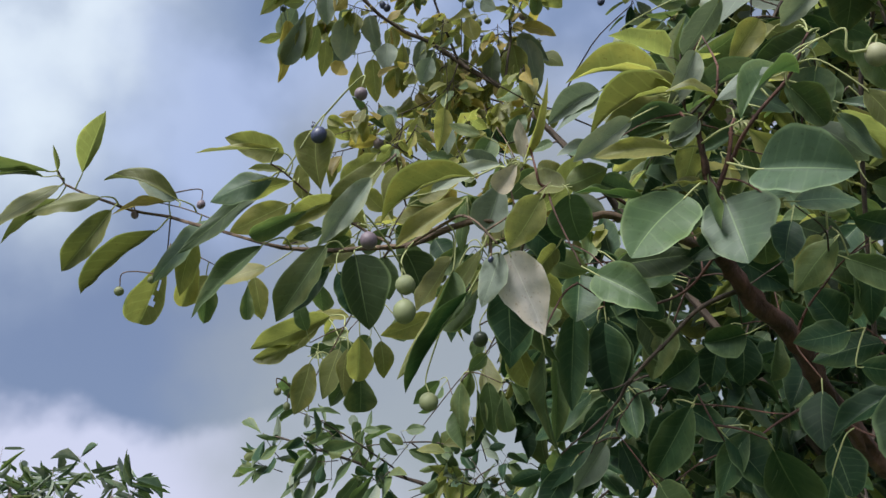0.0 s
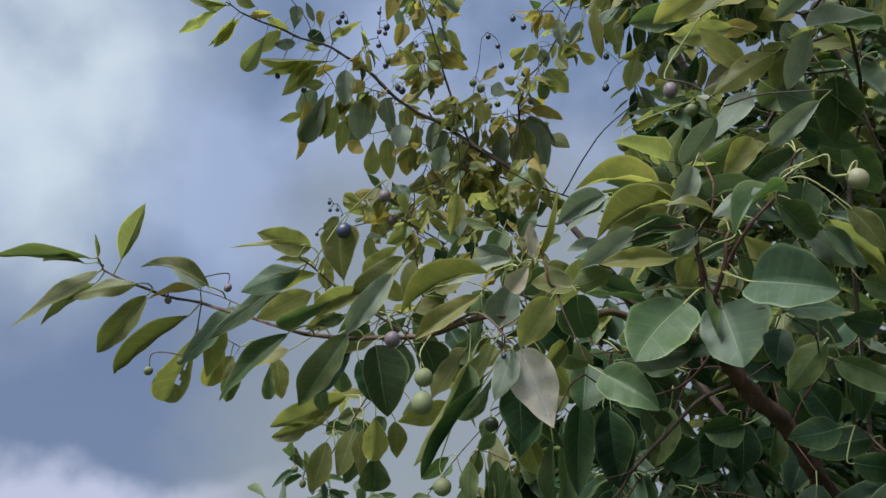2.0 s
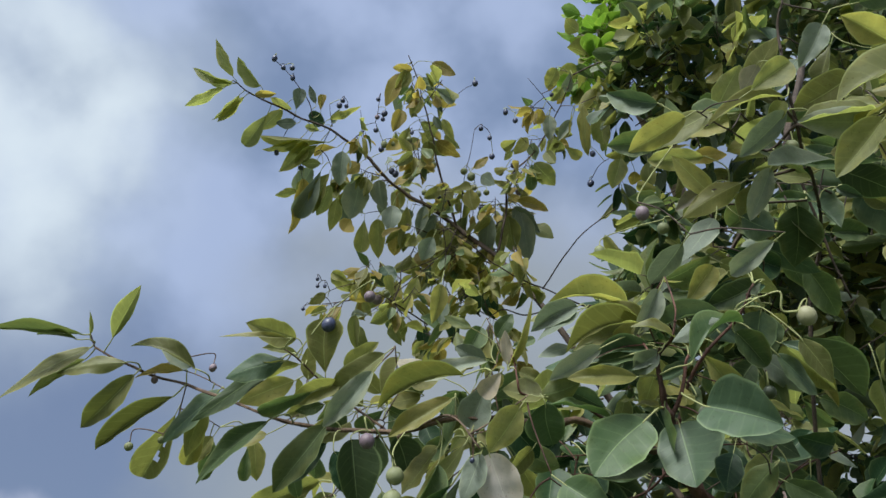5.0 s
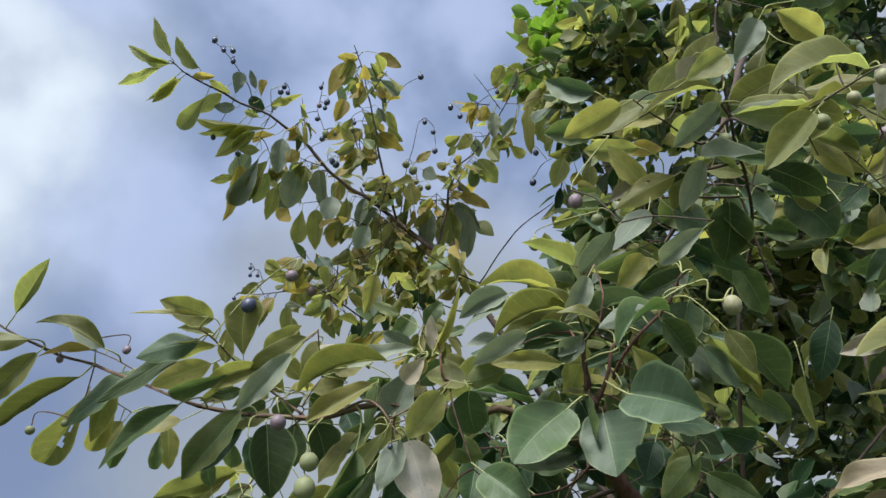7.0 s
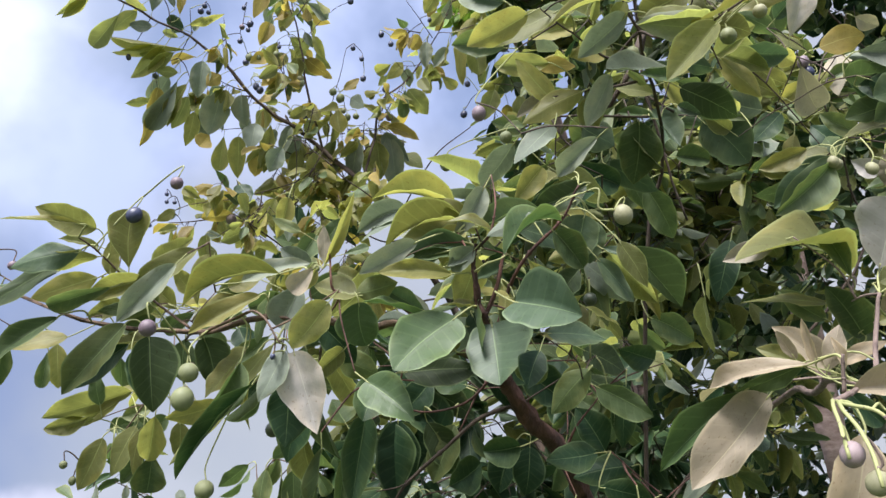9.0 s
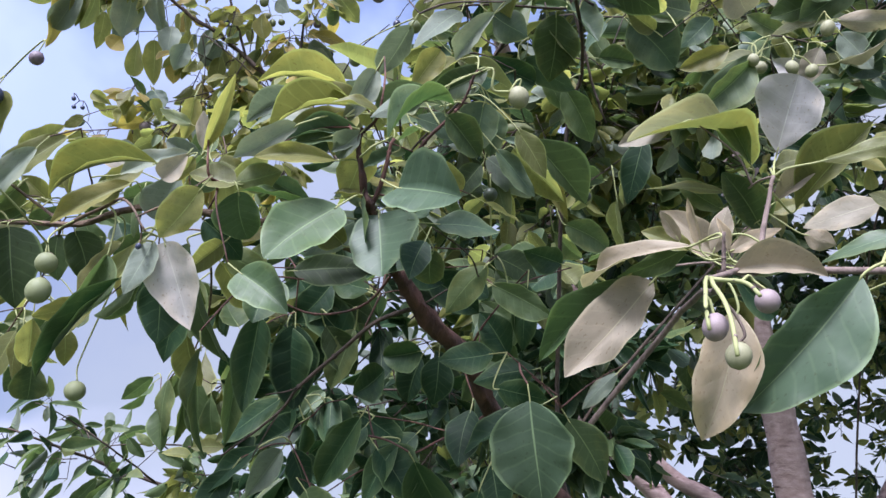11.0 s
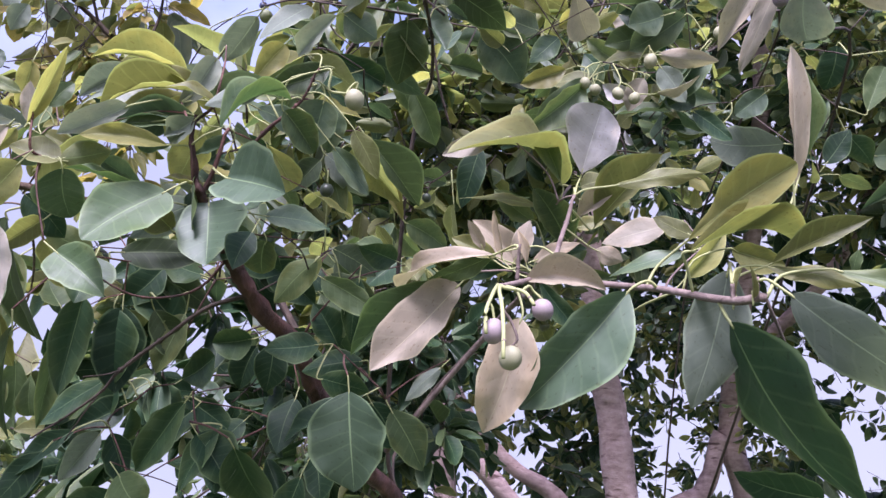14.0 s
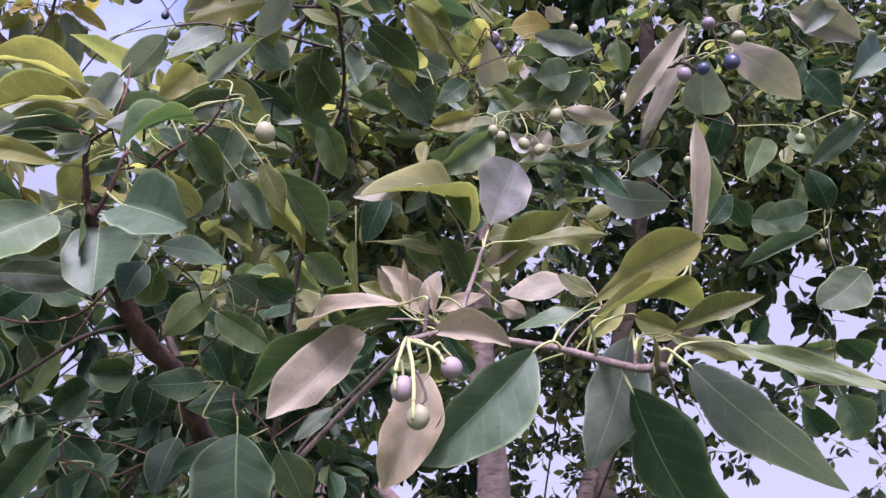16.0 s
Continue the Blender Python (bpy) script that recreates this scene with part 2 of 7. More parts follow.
def tones(island):
    tail = "_massed" if island else ""
    return {
        "y": leaf_material("leaf_yellow_green" + tail, (0.192, 0.188, 0.062), (0.250, 0.230, 0.076), 0.50, 0.54, island),
        "o": leaf_material("leaf_ochre" + tail, (0.262, 0.198, 0.058), (0.310, 0.240, 0.068), 0.52, 0.50, island),
        "l": leaf_material("leaf_light_olive" + tail, (0.210, 0.218, 0.082), (0.270, 0.256, 0.092), 0.52, 0.54, island),
        "g": leaf_material("leaf_green" + tail, (0.080, 0.118, 0.048), (0.126, 0.150, 0.058), 0.50, 0.32, island, 0.50),
        "b": leaf_material("leaf_fresh_green" + tail, (0.060, 0.104, 0.040), (0.090, 0.136, 0.048), 0.48, 0.26, island, 0.5),
        # d: dark leaves, and leaves with the crown's shade put into their colour
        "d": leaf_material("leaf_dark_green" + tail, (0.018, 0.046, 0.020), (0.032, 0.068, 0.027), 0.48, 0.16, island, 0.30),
        # p: grey-green, paled in the base colour to stand for sky sheen
        "p": leaf_material("leaf_grey_green" + tail, (0.150, 0.180, 0.142), (0.20, 0.225, 0.182), 0.56, 0.24, island, 0.45, 0.55),
        # k: pinkish leaf, its base lightened for the sky it reflects
        "k": leaf_material("leaf_pinkish_pale" + tail, (0.270, 0.240, 0.192), (0.32, 0.275, 0.215), 0.56, 0.20, island, 0.45, 0.45),
        "s": leaf_material("leaf_sheen_green" + tail, (0.056, 0.094, 0.052), (0.084, 0.122, 0.068), 0.50, 0.22, island, 0.52),
        "m": leaf_material("leaf_beige" + tail, (0.285, 0.238, 0.176), (0.33, 0.268, 0.198), 0.56, 0.20, island, 0.45, 0.42),
        # q: reflected sky painted in as a lilac-white base
        "q": leaf_material("leaf_lilac_white" + tail, (0.43, 0.41, 0.405), (0.46, 0.425, 0.41), 0.54, 0.08, island, 0.4, 0.35),
        # t: olive with shade mixed into its base colour
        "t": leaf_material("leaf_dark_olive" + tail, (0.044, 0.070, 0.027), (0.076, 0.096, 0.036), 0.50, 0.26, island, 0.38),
        "n": leaf_material("leaf_olive" + tail, (0.122, 0.128, 0.040), (0.170, 0.160, 0.048), 0.50, 0.32, island),
        "e": leaf_material("leaf_lime" + tail, (0.14, 0.24, 0.032), (0.20, 0.29, 0.045), 0.48, 0.36, island),
    }


TONE, MASS = tones(False), tones(True)
BARK = bark_material("bark_red_brown", (0.020, 0.010, 0.008), (0.19, 0.085, 0.062), 48.0, 1.3)
BROWN = bark_material("bark_dark_brown", (0.026, 0.018, 0.014), (0.11, 0.075, 0.055))
TAN = bark_material("bark_tan", (0.045, 0.028, 0.020), (0.22, 0.145, 0.095), 120.0, 0.6)
TWIG = bark_material("twig_grey_pink", (0.10, 0.07, 0.06), (0.28, 0.21, 0.18), 140.0, 0.4)
TRUNK = bark_material("bark_pink_grey", (0.25, 0.165, 0.155), (0.54, 0.395, 0.38), 22.0, 0.9, 2.2, True)
STALK = leaf_material("stalk_yellow_green", (0.21, 0.21, 0.095), (0.27, 0.25, 0.12), 0.65, 0.1, False, 0.3)
FRUIT = {
    "g": fruit_material("drupe_green", (0.125, 0.150, 0.062), (0.21, 0.225, 0.115), 0.6),
    "w": fruit_material("drupe_pale_green", (0.205, 0.205, 0.105), (0.275, 0.265, 0.16), 0.6),
    "r": fruit_material("drupe_lilac", (0.21, 0.155, 0.165), (0.31, 0.25, 0.25), 0.6),
    "v": fruit_material("drupe_violet", (0.10, 0.07, 0.085), (0.215, 0.165, 0.195), 0.55),
    "b": fruit_material("drupe_blue", (0.012, 0.016, 0.045), (0.075, 0.085, 0.15), 0.4),
    "d": fruit_material("drupe_dark_green", (0.02, 0.03, 0.02), (0.06, 0.075, 0.045), 0.4),
}
CALYX = bark_material("calyx_brown", (0.05, 0.04, 0.025), (0.13, 0.10, 0.05), 400.0, 0.3)


def ground_material():
    m, N, K, p = material("meadow_grass", 0.9)
    a, b = noise_of(N, K, 3.0, 8.0, 0.7), noise_of(N, K, 60.0, 4.0, 0.7)
    col = ramp(N, K, a, (0.3, (0.035, 0.055, 0.018)), (0.55, (0.07, 0.10, 0.03)), (0.75, (0.13, 0.13, 0.06)))
    K.new(col, p.inputs["Base Color"])
    bump(N, K, p, b, 0.8, 0.03)
    return m


GRASS = ground_material()


# ---- mesh helpers ----
def mesh_object(name, verts, faces, materials, parent, uvs=None, slots=None, label=""):
    me = bpy.data.meshes.new(name)
    me.from_pydata(verts, [], faces)
    for mt in materials:
        me.materials.append(mt)
    if slots is not None:
        me.polygons.foreach_set("material_index", slots)
    me.polygons.foreach_set("use_smooth", [True] * len(faces))
    if uvs is not None:
        layer = me.uv_layers.new()
        flat = [uvs[i] for f in faces for i in f]
        layer.data.foreach_set("uv", [c for u in flat for c in u])
    me.update()
    ob = new(name, me)
    ob.parent = parent
    return tagged(ob, label)


def curve_points(pts, per=5):
    """A smooth line through the points, as an array."""
    P = np.array(pts, float)
    if len(P) == 2:
        s = np.linspace(0, 1, per + 1)[:, None]
        return P[0] * (1 - s) + P[1] * s
    Q = np.vstack([2 * P[0] - P[1], P, 2 * P[-1] - P[-2]])
    rows = []
    for i in range(1, len(Q) - 2):
        a, b, c, d = Q[i - 1:i + 3]
        for u in np.linspace(0, 1, per, endpoint=False):
            rows.append(0.5 * (2 * b + (c - a) * u + (2 * a - 5 * b + 4 * c - d) * u * u + (3 * b - a - 3 * c + d) * u ** 3))
    rows.append(P[-1])
    return np.array(rows)


def tube(out, line, r0, r1, sides=7, slot=0, rough=0.0):
    """Adds a tapered tube along a line to out = (verts, faces, slots)."""
    verts, faces, slots = out
    base, n = len(verts), len(line)
    ref = np.array((0.31, 0.52, 0.79))
    for i, p in enumerate(line):
        t = line[min(i + 1, n - 1)] - line[max(i - 1, 0)]
        t = t / (np.linalg.norm(t) + 1e-9)
        a = np.cross(t, ref)
        a /= np.linalg.norm(a) + 1e-9
        b = np.cross(t, a)
        u = i / max(n - 1, 1)
        r = r0 + (r1 - r0) * u
        for k in range(sides):
            w = 2 * math.pi * k / sides
            rr = r * (1 + rough * noise.noise(Vector(p * (0.35 / max(r, 0.001)) + np.array((k * 1.7, 0, 0)))))
            verts.append(tuple(p + rr * (math.cos(w) * a + math.sin(w) * b)))
    for i in range(n - 1):
        for k in range(sides):
            k2 = (k + 1) % sides
            faces.append((base + i * sides + k, base + i * sides + k2, base + (i + 1) * sides + k2, base + (i + 1) * sides + k))
            slots.append(slot)
    for row in (0, n - 1):
        ring = [base + row * sides + k for k in range(sides)]
        faces.append(tuple(ring if row else ring[::-1]))
        slots.append(slot)


def blade(rows, cols, low, high, bow, fold, wave, seed):
    """A leaf blade of length 1 along y and width 1 along x: verts, faces and uvs. low, high: how blunt its base and tip are."""
    rng = random.Random(seed)
    verts, uvs, faces = [], [], []
    ph, tw, curl = rng.uniform(0, 6), rng.uniform(-0.45, 0.45), rng.uniform(-0.05, 0.09)
    uneven, flick = rng.uniform(-0.12, 0.12), rng.uniform(-0.05, 0.05)
    sway, beat = rng.uniform(-0.08, 0.08), rng.uniform(5.5, 9.0)
    lift = (fold + rng.uniform(-0.10, 0.14), fold + rng.uniform(-0.10, 0.14))
    top = low / (low + high)
    most = top ** low * (1 - top) ** high
    for i in range(rows + 1):
        v = 0.5 - 0.5 * math.cos(math.pi * i / rows)
        half = 0.5 * v ** low * (1 - v) ** high / most
        if i in (0, rows):
            half = 0.012
        mid = bow * (1 - (2 * v - 1) ** 2) - curl * v ** 4
        for j in range(cols + 1):
            u = 2 * j / cols - 1
            q, hand = abs(u), 1 if u > 0 else 0
            lobe = 0.055 * math.sin(beat * v + ph + 2.1 * hand) + 0.03 * math.sin(2.7 * beat * v + 2.3 * ph + 1.1 * hand)
            here = half * (1 + uneven * (1 if hand else -1) + lobe)
            edge = wave * q ** 2.2 * (math.sin(1.1 * beat * v + ph + 1.9 * hand) + 0.6 * math.sin(2.3 * beat * v + 2 * ph + hand)) * math.sin(math.pi * v) ** 0.7
            swell = 0.007 * math.sin(26 * (v - 0.3 * q)) * math.sin(math.pi * q) * math.sin(math.pi * v)
            z = mid + lift[hand] * q ** 1.05 * half * 2 + edge + swell + tw * u * half * v * 0.7
            verts.append((u * here * (1 - 0.10 * abs(fold)) + sway * math.sin(math.pi * v) + flick * v ** 6, v, z))
            uvs.append((0.5 + 0.5 * u, v))
    for i in range(rows):
        for j in range(cols):
            k = i * (cols + 1) + j
            faces.append((k, k + 1, k + cols + 2, k + cols + 1))
    return verts, faces, uvs


# outlines: L lance-shaped, E elliptic, R round, V ovate, O obovate, A elliptic and arching over, H humped
FORMS = {"L": (0.92, 1.02), "E": (0.74, 0.92), "R": (0.52, 0.64), "V": (0.50, 0.90), "O": (1.10, 0.46), "A": (0.74, 0.86), "H": (0.66, 0.80)}


def blade_shape(form, i):
    rng = random.Random(40 + 7 * i + ord(form))
    low, high = (c * rng.uniform(0.90, 1.10) for c in FORMS[form])
    bow = 0.17 if form == "H" else rng.uniform(0.12, 0.19) if form == "A" else rng.uniform(-0.06, 0.07)
    return low, high, bow, rng.uniform(0.03, 0.20), rng.uniform(0.014, 0.040)


LEAF_MESHES = {}


def leaf_mesh(tone, form, shape):
    """A shared blade; a tone that ends in h is a leaf with holes eaten into it."""
    key = (tone, form, shape)
    if key not in LEAF_MESHES:
        verts, faces, uvs = blade(20, 10, *blade_shape(form, shape), seed=shape + 31 * ord(form))
        if tone.endswith("h"):
            faces = [f for i, f in enumerate(faces) if i not in (83, 93, 114, 123, 124, 62, 52)]
        me = bpy.data.meshes.new("leaf")
        me.from_pydata(verts, [], faces)
        layer = me.uv_layers.new()
        layer.data.foreach_set("uv", [c for f in faces for i in f for c in uvs[i]])
        me.polygons.foreach_set("use_smooth", [True] * len(faces))
        me.materials.append(TONE[tone[0]])
        LEAF_MESHES[key] = me
    return LEAF_MESHES[key]


def frame_of(base, tip, turn):
    """Axes of a leaf: along, side, normal; turn about the axis from the side that faces up."""
    along = np.array(tip, float) - np.array(base, float)
    length = np.linalg.norm(along)
    a = along / length
    ref = np.array((0, 0, 1.0)) - a[2] * a
    if np.linalg.norm(ref) < 0.15:
        ref = np.array((0, -1.0, 0)) + a[1] * a
    ref /= np.linalg.norm(ref)
    s = np.cross(a, ref)
    w = radians(turn)
    n = math.cos(w) * ref + math.sin(w) * s
    return length, a, np.cross(a, n), n


# ---- the tree: branches first as plans, meshes once they are complete ----
BASE = Vector((0.98, 1.55, 0.0))
tree = tagged(new("fringe_tree"), "fruiting tree with oval green leaves, reddish bark and hanging drupes", "tree")
tree.location = BASE
PLANS = []


def branch(name, bark, label):
    plan = {"name": name, "bark": bark, "label": label, "lines": [], "leaves": [], "fruit": [], "clumps": []}
    PLANS.append(plan)
    return plan


def stem(plan, r0, r1, *pts):
    line = curve_points(pts)
    for i, p in enumerate(line):
        k = 0.0013 if r1 < 0.0016 else 0.0025 if r1 < 0.004 else 0.004
        if 0 < i < len(line) - 1:
            line[i] = p + k * np.array(noise.noise_vector(Vector(p * 25)))
    plan["lines"].append((line, r0, r1))


def leaf(plan, base, tip, width, turn, tone, form=""):
    plan["leaves"].append((base, tip, width if form else 0.88 * width, turn, tone, form))


def fruit(plan, place, size, tone):
    plan["fruit"].append((place, size, tone))


def clump(plan, middle, radius, depth, twigs):
    plan["clumps"].append((middle, radius, depth, twigs))


left_branch = branch("branch", TAN, "slender front branch with long green leaves and unripe drupes")
stem(left_branch, 0.0011, 0.0042, (-0.391, 0.727, 1.867), (-0.334, 0.739, 1.845), (-0.265, 0.746, 1.833), (-0.185, 0.748, 1.809), (-0.123, 0.736, 1.794), (-0.045, 0.709, 1.789), (-0.005, 0.688, 1.792), (0.030, 0.667, 1.796), (0.069, 0.668, 1.799), (0.121, 0.671, 1.796), (0.165, 0.671, 1.802), (0.217, 0.689, 1.790), (0.268, 0.715, 1.782))
stem(left_branch, 0.0007, 0.0012, (-0.391, 0.727, 1.867), (-0.399, 0.722, 1.880))
stem(left_branch, 0.0008, 0.0016, (-0.157, 0.668, 1.858), (-0.143, 0.701, 1.856), (-0.122, 0.717, 1.843), (-0.076, 0.729, 1.817), (-0.046, 0.717, 1.795))
stem(left_branch, 0.0008, 0.0018, (0.057, 0.600, 1.748), (0.033, 0.620, 1.781), (0.013, 0.648, 1.787), (-0.025, 0.673, 1.773))
stem(left_branch, 0.0007, 0.0012, (-0.159, 0.920, 1.665), (-0.154, 0.926, 1.706), (-0.123, 0.892, 1.746), (-0.082, 0.825, 1.788), (-0.047, 0.728, 1.793))
stem(left_branch, 0.0005, 0.0008, (-0.327, 0.782, 1.873), (-0.301, 0.766, 1.862), (-0.266, 0.761, 1.851), (-0.232, 0.748, 1.833))
stem(left_branch, 0.0008, 0.0015, (0.029, 1.061, 1.741), (0.059, 0.980, 1.761), (0.077, 0.884, 1.794), (0.087, 0.712, 1.799))
leaf(left_branch, (-0.407, 0.723, 1.880), (-0.507, 0.705, 1.873), 0.0127, -96, "g", "L")
leaf(left_branch, (-0.410, 0.719, 1.872), (-0.462, 0.721, 1.876), 0.0064, -79, "g", "L")
leaf(left_branch, (-0.398, 0.721, 1.879), (-0.403, 0.711, 1.905), 0.0079, -112, "l", "L")
leaf(left_branch, (-0.372, 0.723, 1.878), (-0.347, 0.702, 1.939), 0.0163, 148, "l", "L")
leaf(left_branch, (-0.401, 0.735, 1.869), (-0.492, 0.740, 1.801), 0.0248, -104, "n", "E")
leaf(left_branch, (-0.407, 0.744, 1.858), (-0.463, 0.754, 1.811), 0.0198, -109, "l", "L")
leaf(left_branch, (-0.349, 0.726, 1.851), (-0.430, 0.728, 1.835), 0.0222, -79, "n", "E")
leaf(left_branch, (-0.337, 0.729, 1.838), (-0.390, 0.749, 1.777), 0.0293, -126, "n", "E")
leaf(left_branch, (-0.273, 0.739, 1.854), (-0.351, 0.727, 1.874), 0.0256, -76, "n", "A")
leaf(left_branch, (-0.285, 0.736, 1.850), (-0.342, 0.741, 1.837), 0.0155, -85, "o", "L")
leaf(left_branch, (-0.290, 0.738, 1.819), (-0.372, 0.759, 1.757), 0.0217, -106, "n", "L")
leaf(left_branch, (-0.243, 0.751, 1.835), (-0.304, 0.767, 1.774), 0.0324, -96, "s", "E")
leaf(left_branch, (-0.317, 0.830, 1.826), (-0.348, 0.858, 1.753), 0.0374, -143, "yh", "O")
leaf(left_branch, (-0.259, 0.764, 1.820), (-0.276, 0.783, 1.762), 0.0254, -143, "y", "E")
leaf(left_branch, (-0.163, 0.701, 1.862), (-0.256, 0.722, 1.786), 0.0244, -101, "t", "L")
leaf(left_branch, (-0.159, 0.684, 1.850), (-0.220, 0.687, 1.828), 0.0293, -94, "s", "E")
leaf(left_branch, (-0.148, 0.644, 1.861), (-0.221, 0.644, 1.856), 0.0127, -98, "n", "L")
leaf(left_branch, (-0.153, 0.715, 1.872), (-0.194, 0.713, 1.875), 0.0128, -91, "l", "E")
leaf(left_branch, (-0.115, 0.705, 1.847), (-0.121, 0.685, 1.905), 0.0413, -154, "y", "O")
leaf(left_branch, (-0.135, 0.717, 1.843), (-0.140, 0.705, 1.876), 0.0169, -138, "y", "E")
leaf(left_branch, (-0.056, 0.649, 1.833), (-0.103, 0.668, 1.776), 0.0254, -114, "p", "E")
leaf(left_branch, (0.001, 0.745, 1.871), (-0.046, 0.739, 1.882), 0.0223, -91, "k", "E")
leaf(left_branch, (-0.007, 0.729, 1.856), (0.062, 0.703, 1.877), 0.0234, 87, "p", "E")
leaf(left_branch, (-0.108, 0.718, 1.793), (-0.159, 0.739, 1.722), 0.0370, -103, "t", "E")
leaf(left_branch, (-0.073, 0.682, 1.770), (-0.060, 0.707, 1.705), 0.0457, 137, "t", "V")
leaf(left_branch, (-0.170, 0.712, 1.791), (-0.240, 0.736, 1.724), 0.0275, -103, "t", "L")
leaf(left_branch, (-0.272, 0.843, 1.805), (-0.282, 0.880, 1.759), 0.0220, 163, "g", "E")
leaf(left_branch, (-0.138, 0.903, 1.774), (-0.229, 0.901, 1.733), 0.0222, -87, "y", "E")
leaf(left_branch, (-0.146, 0.907, 1.772), (-0.190, 0.917, 1.731), 0.0209, -97, "y", "E")
leaf(left_branch, (-0.157, 0.903, 1.717), (-0.175, 0.922, 1.659), 0.0285, -160, "n", "E")
leaf(left_branch, (-0.123, 0.900, 1.733), (-0.143, 0.919, 1.677), 0.0299, -134, "l", "E")
leaf(left_branch, (-0.091, 0.846, 1.734), (-0.098, 0.887, 1.693), 0.0299, 171, "l", "E")
leaf(left_branch, (-0.095, 0.886, 1.703), (-0.095, 0.905, 1.661), 0.0380, 163, "t", "O")
leaf(left_branch, (-0.074, 0.896, 1.742), (-0.070, 0.914, 1.701), 0.0238, 144, "n", "E")
leaf(left_branch, (0.044, 0.669, 1.771), (-0.029, 0.686, 1.654), 0.0228, -86, "l", "L")
leaf(left_branch, (0.033, 0.652, 1.725), (-0.024, 0.681, 1.642), 0.0122, -102, "d", "L")
leaf(left_branch, (0.059, 0.627, 1.751), (0.043, 0.626, 1.704), 0.0241, -85, "p", "E")
leaf(left_branch, (0.067, 0.628, 1.751), (0.096, 0.649, 1.685), 0.0430, 127, "q", "V")
leaf(left_branch, (0.062, 0.656, 1.831), (0.047, 0.669, 1.787), 0.0354, -134, "p", "O")
leaf(left_branch, (0.093, 0.597, 1.789), (0.066, 0.611, 1.748), 0.0288, -111, "l", "E")
leaf(left_branch, (0.075, 0.615, 1.830), (0.057, 0.621, 1.804), 0.0195, -107, "k", "O")
leaf(left_branch, (-0.029, 0.711, 1.784), (-0.012, 0.730, 1.739), 0.0357, 126, "t", "V")
leaf(left_branch, (0.028, 0.642, 1.807), (-0.034, 0.653, 1.768), 0.0228, -85, "n", "E")
leaf(left_branch, (0.038, 0.671, 1.844), (-0.052, 0.681, 1.806), 0.0241, -85, "n", "A")
leaf(left_branch, (-0.051, 0.696, 1.872), (-0.109, 0.711, 1.824), 0.0302, -97, "n", "E")
leaf(left_branch, (-0.195, 0.813, 1.805), (-0.247, 0.807, 1.783), 0.0232, -90, "n", "E")
leaf(left_branch, (-0.275, 0.813, 1.819), (-0.292, 0.833, 1.766), 0.0275, -172, "y", "O")
leaf(left_branch, (-0.266, 0.836, 1.803), (-0.285, 0.845, 1.771), 0.0252, -116, "y", "E")
leaf(left_branch, (-0.287, 0.765, 1.866), (-0.329, 0.754, 1.890), 0.0246, -106, "p")
leaf(left_branch, (-0.143, 0.692, 1.851), (-0.210, 0.695, 1.834), 0.0264, -155, "y")
leaf(left_branch, (-0.125, 0.703, 1.825), (-0.183, 0.709, 1.800), 0.0269, -136, "g")
leaf(left_branch, (-0.098, 0.709, 1.839), (-0.154, 0.716, 1.814), 0.0271, -119, "y")
leaf(left_branch, (-0.224, 0.847, 1.796), (-0.224, 0.861, 1.758), 0.0183, 166, "g")
leaf(left_branch, (-0.222, 0.863, 1.811), (-0.213, 0.881, 1.764), 0.0294, 140, "y")
leaf(left_branch, (-0.110, 0.750, 1.783), (-0.156, 0.766, 1.736), 0.0290, -124, "d")
leaf(left_branch, (-0.136, 0.822, 1.790), (-0.135, 0.851, 1.766), 0.0278, 166, "g")
leaf(left_branch, (-0.094, 0.715, 1.765), (-0.072, 0.732, 1.724), 0.0330, 122, "d")
leaf(left_branch, (-0.055, 0.749, 1.794), (-0.050, 0.765, 1.752), 0.0347, 157, "g")
leaf(left_branch, (-0.094, 0.726, 1.851), (-0.061, 0.712, 1.892), 0.0246, 92, "y")
leaf(left_branch, (0.018, 0.654, 1.745), (-0.009, 0.674, 1.688), 0.0249, -167, "g")
leaf(left_branch, (0.067, 0.650, 1.732), (0.070, 0.670, 1.676), 0.0465, 179, "d")
leaf(left_branch, (0.084, 0.692, 1.735), (0.069, 0.715, 1.671), 0.0416, -142, "d")
leaf(left_branch, (0.071, 0.715, 1.787), (0.119, 0.755, 1.685), 0.0520, 169, "g")
leaf(left_branch, (-0.183, 0.913, 1.740), (-0.230, 0.917, 1.724), 0.0227, -125, "y")
leaf(left_branch, (-0.083, 0.864, 1.740), (-0.100, 0.872, 1.716), 0.0220, -124, "g")
leaf(left_branch, (-0.051, 0.839, 1.754), (-0.039, 0.825, 1.723), 0.0290, 42, "g")
leaf(left_branch, (-0.153, 0.941, 1.752), (-0.118, 0.938, 1.765), 0.0240, 109, "g")
leaf(left_branch, (-0.129, 0.923, 1.747), (-0.101, 0.934, 1.722), 0.0276, 107, "g")
leaf(left_branch, (0.017, 1.066, 1.727), (0.017, 1.092, 1.655), 0.0362, -143, "g")
leaf(left_branch, (0.039, 1.069, 1.719), (0.035, 1.096, 1.648), 0.0253, 153, "g")
leaf(left_branch, (0.054, 1.066, 1.728), (0.062, 1.092, 1.659), 0.0343, 167, "g")
leaf(left_branch, (0.074, 1.073, 1.714), (0.081, 1.092, 1.664), 0.0312, 162, "g")
leaf(left_branch, (0.085, 1.068, 1.729), (0.107, 1.078, 1.702), 0.0234, 120, "g")
leaf(left_branch, (0.030, 1.081, 1.745), (0.003, 1.099, 1.691), 0.0296, -161, "g")
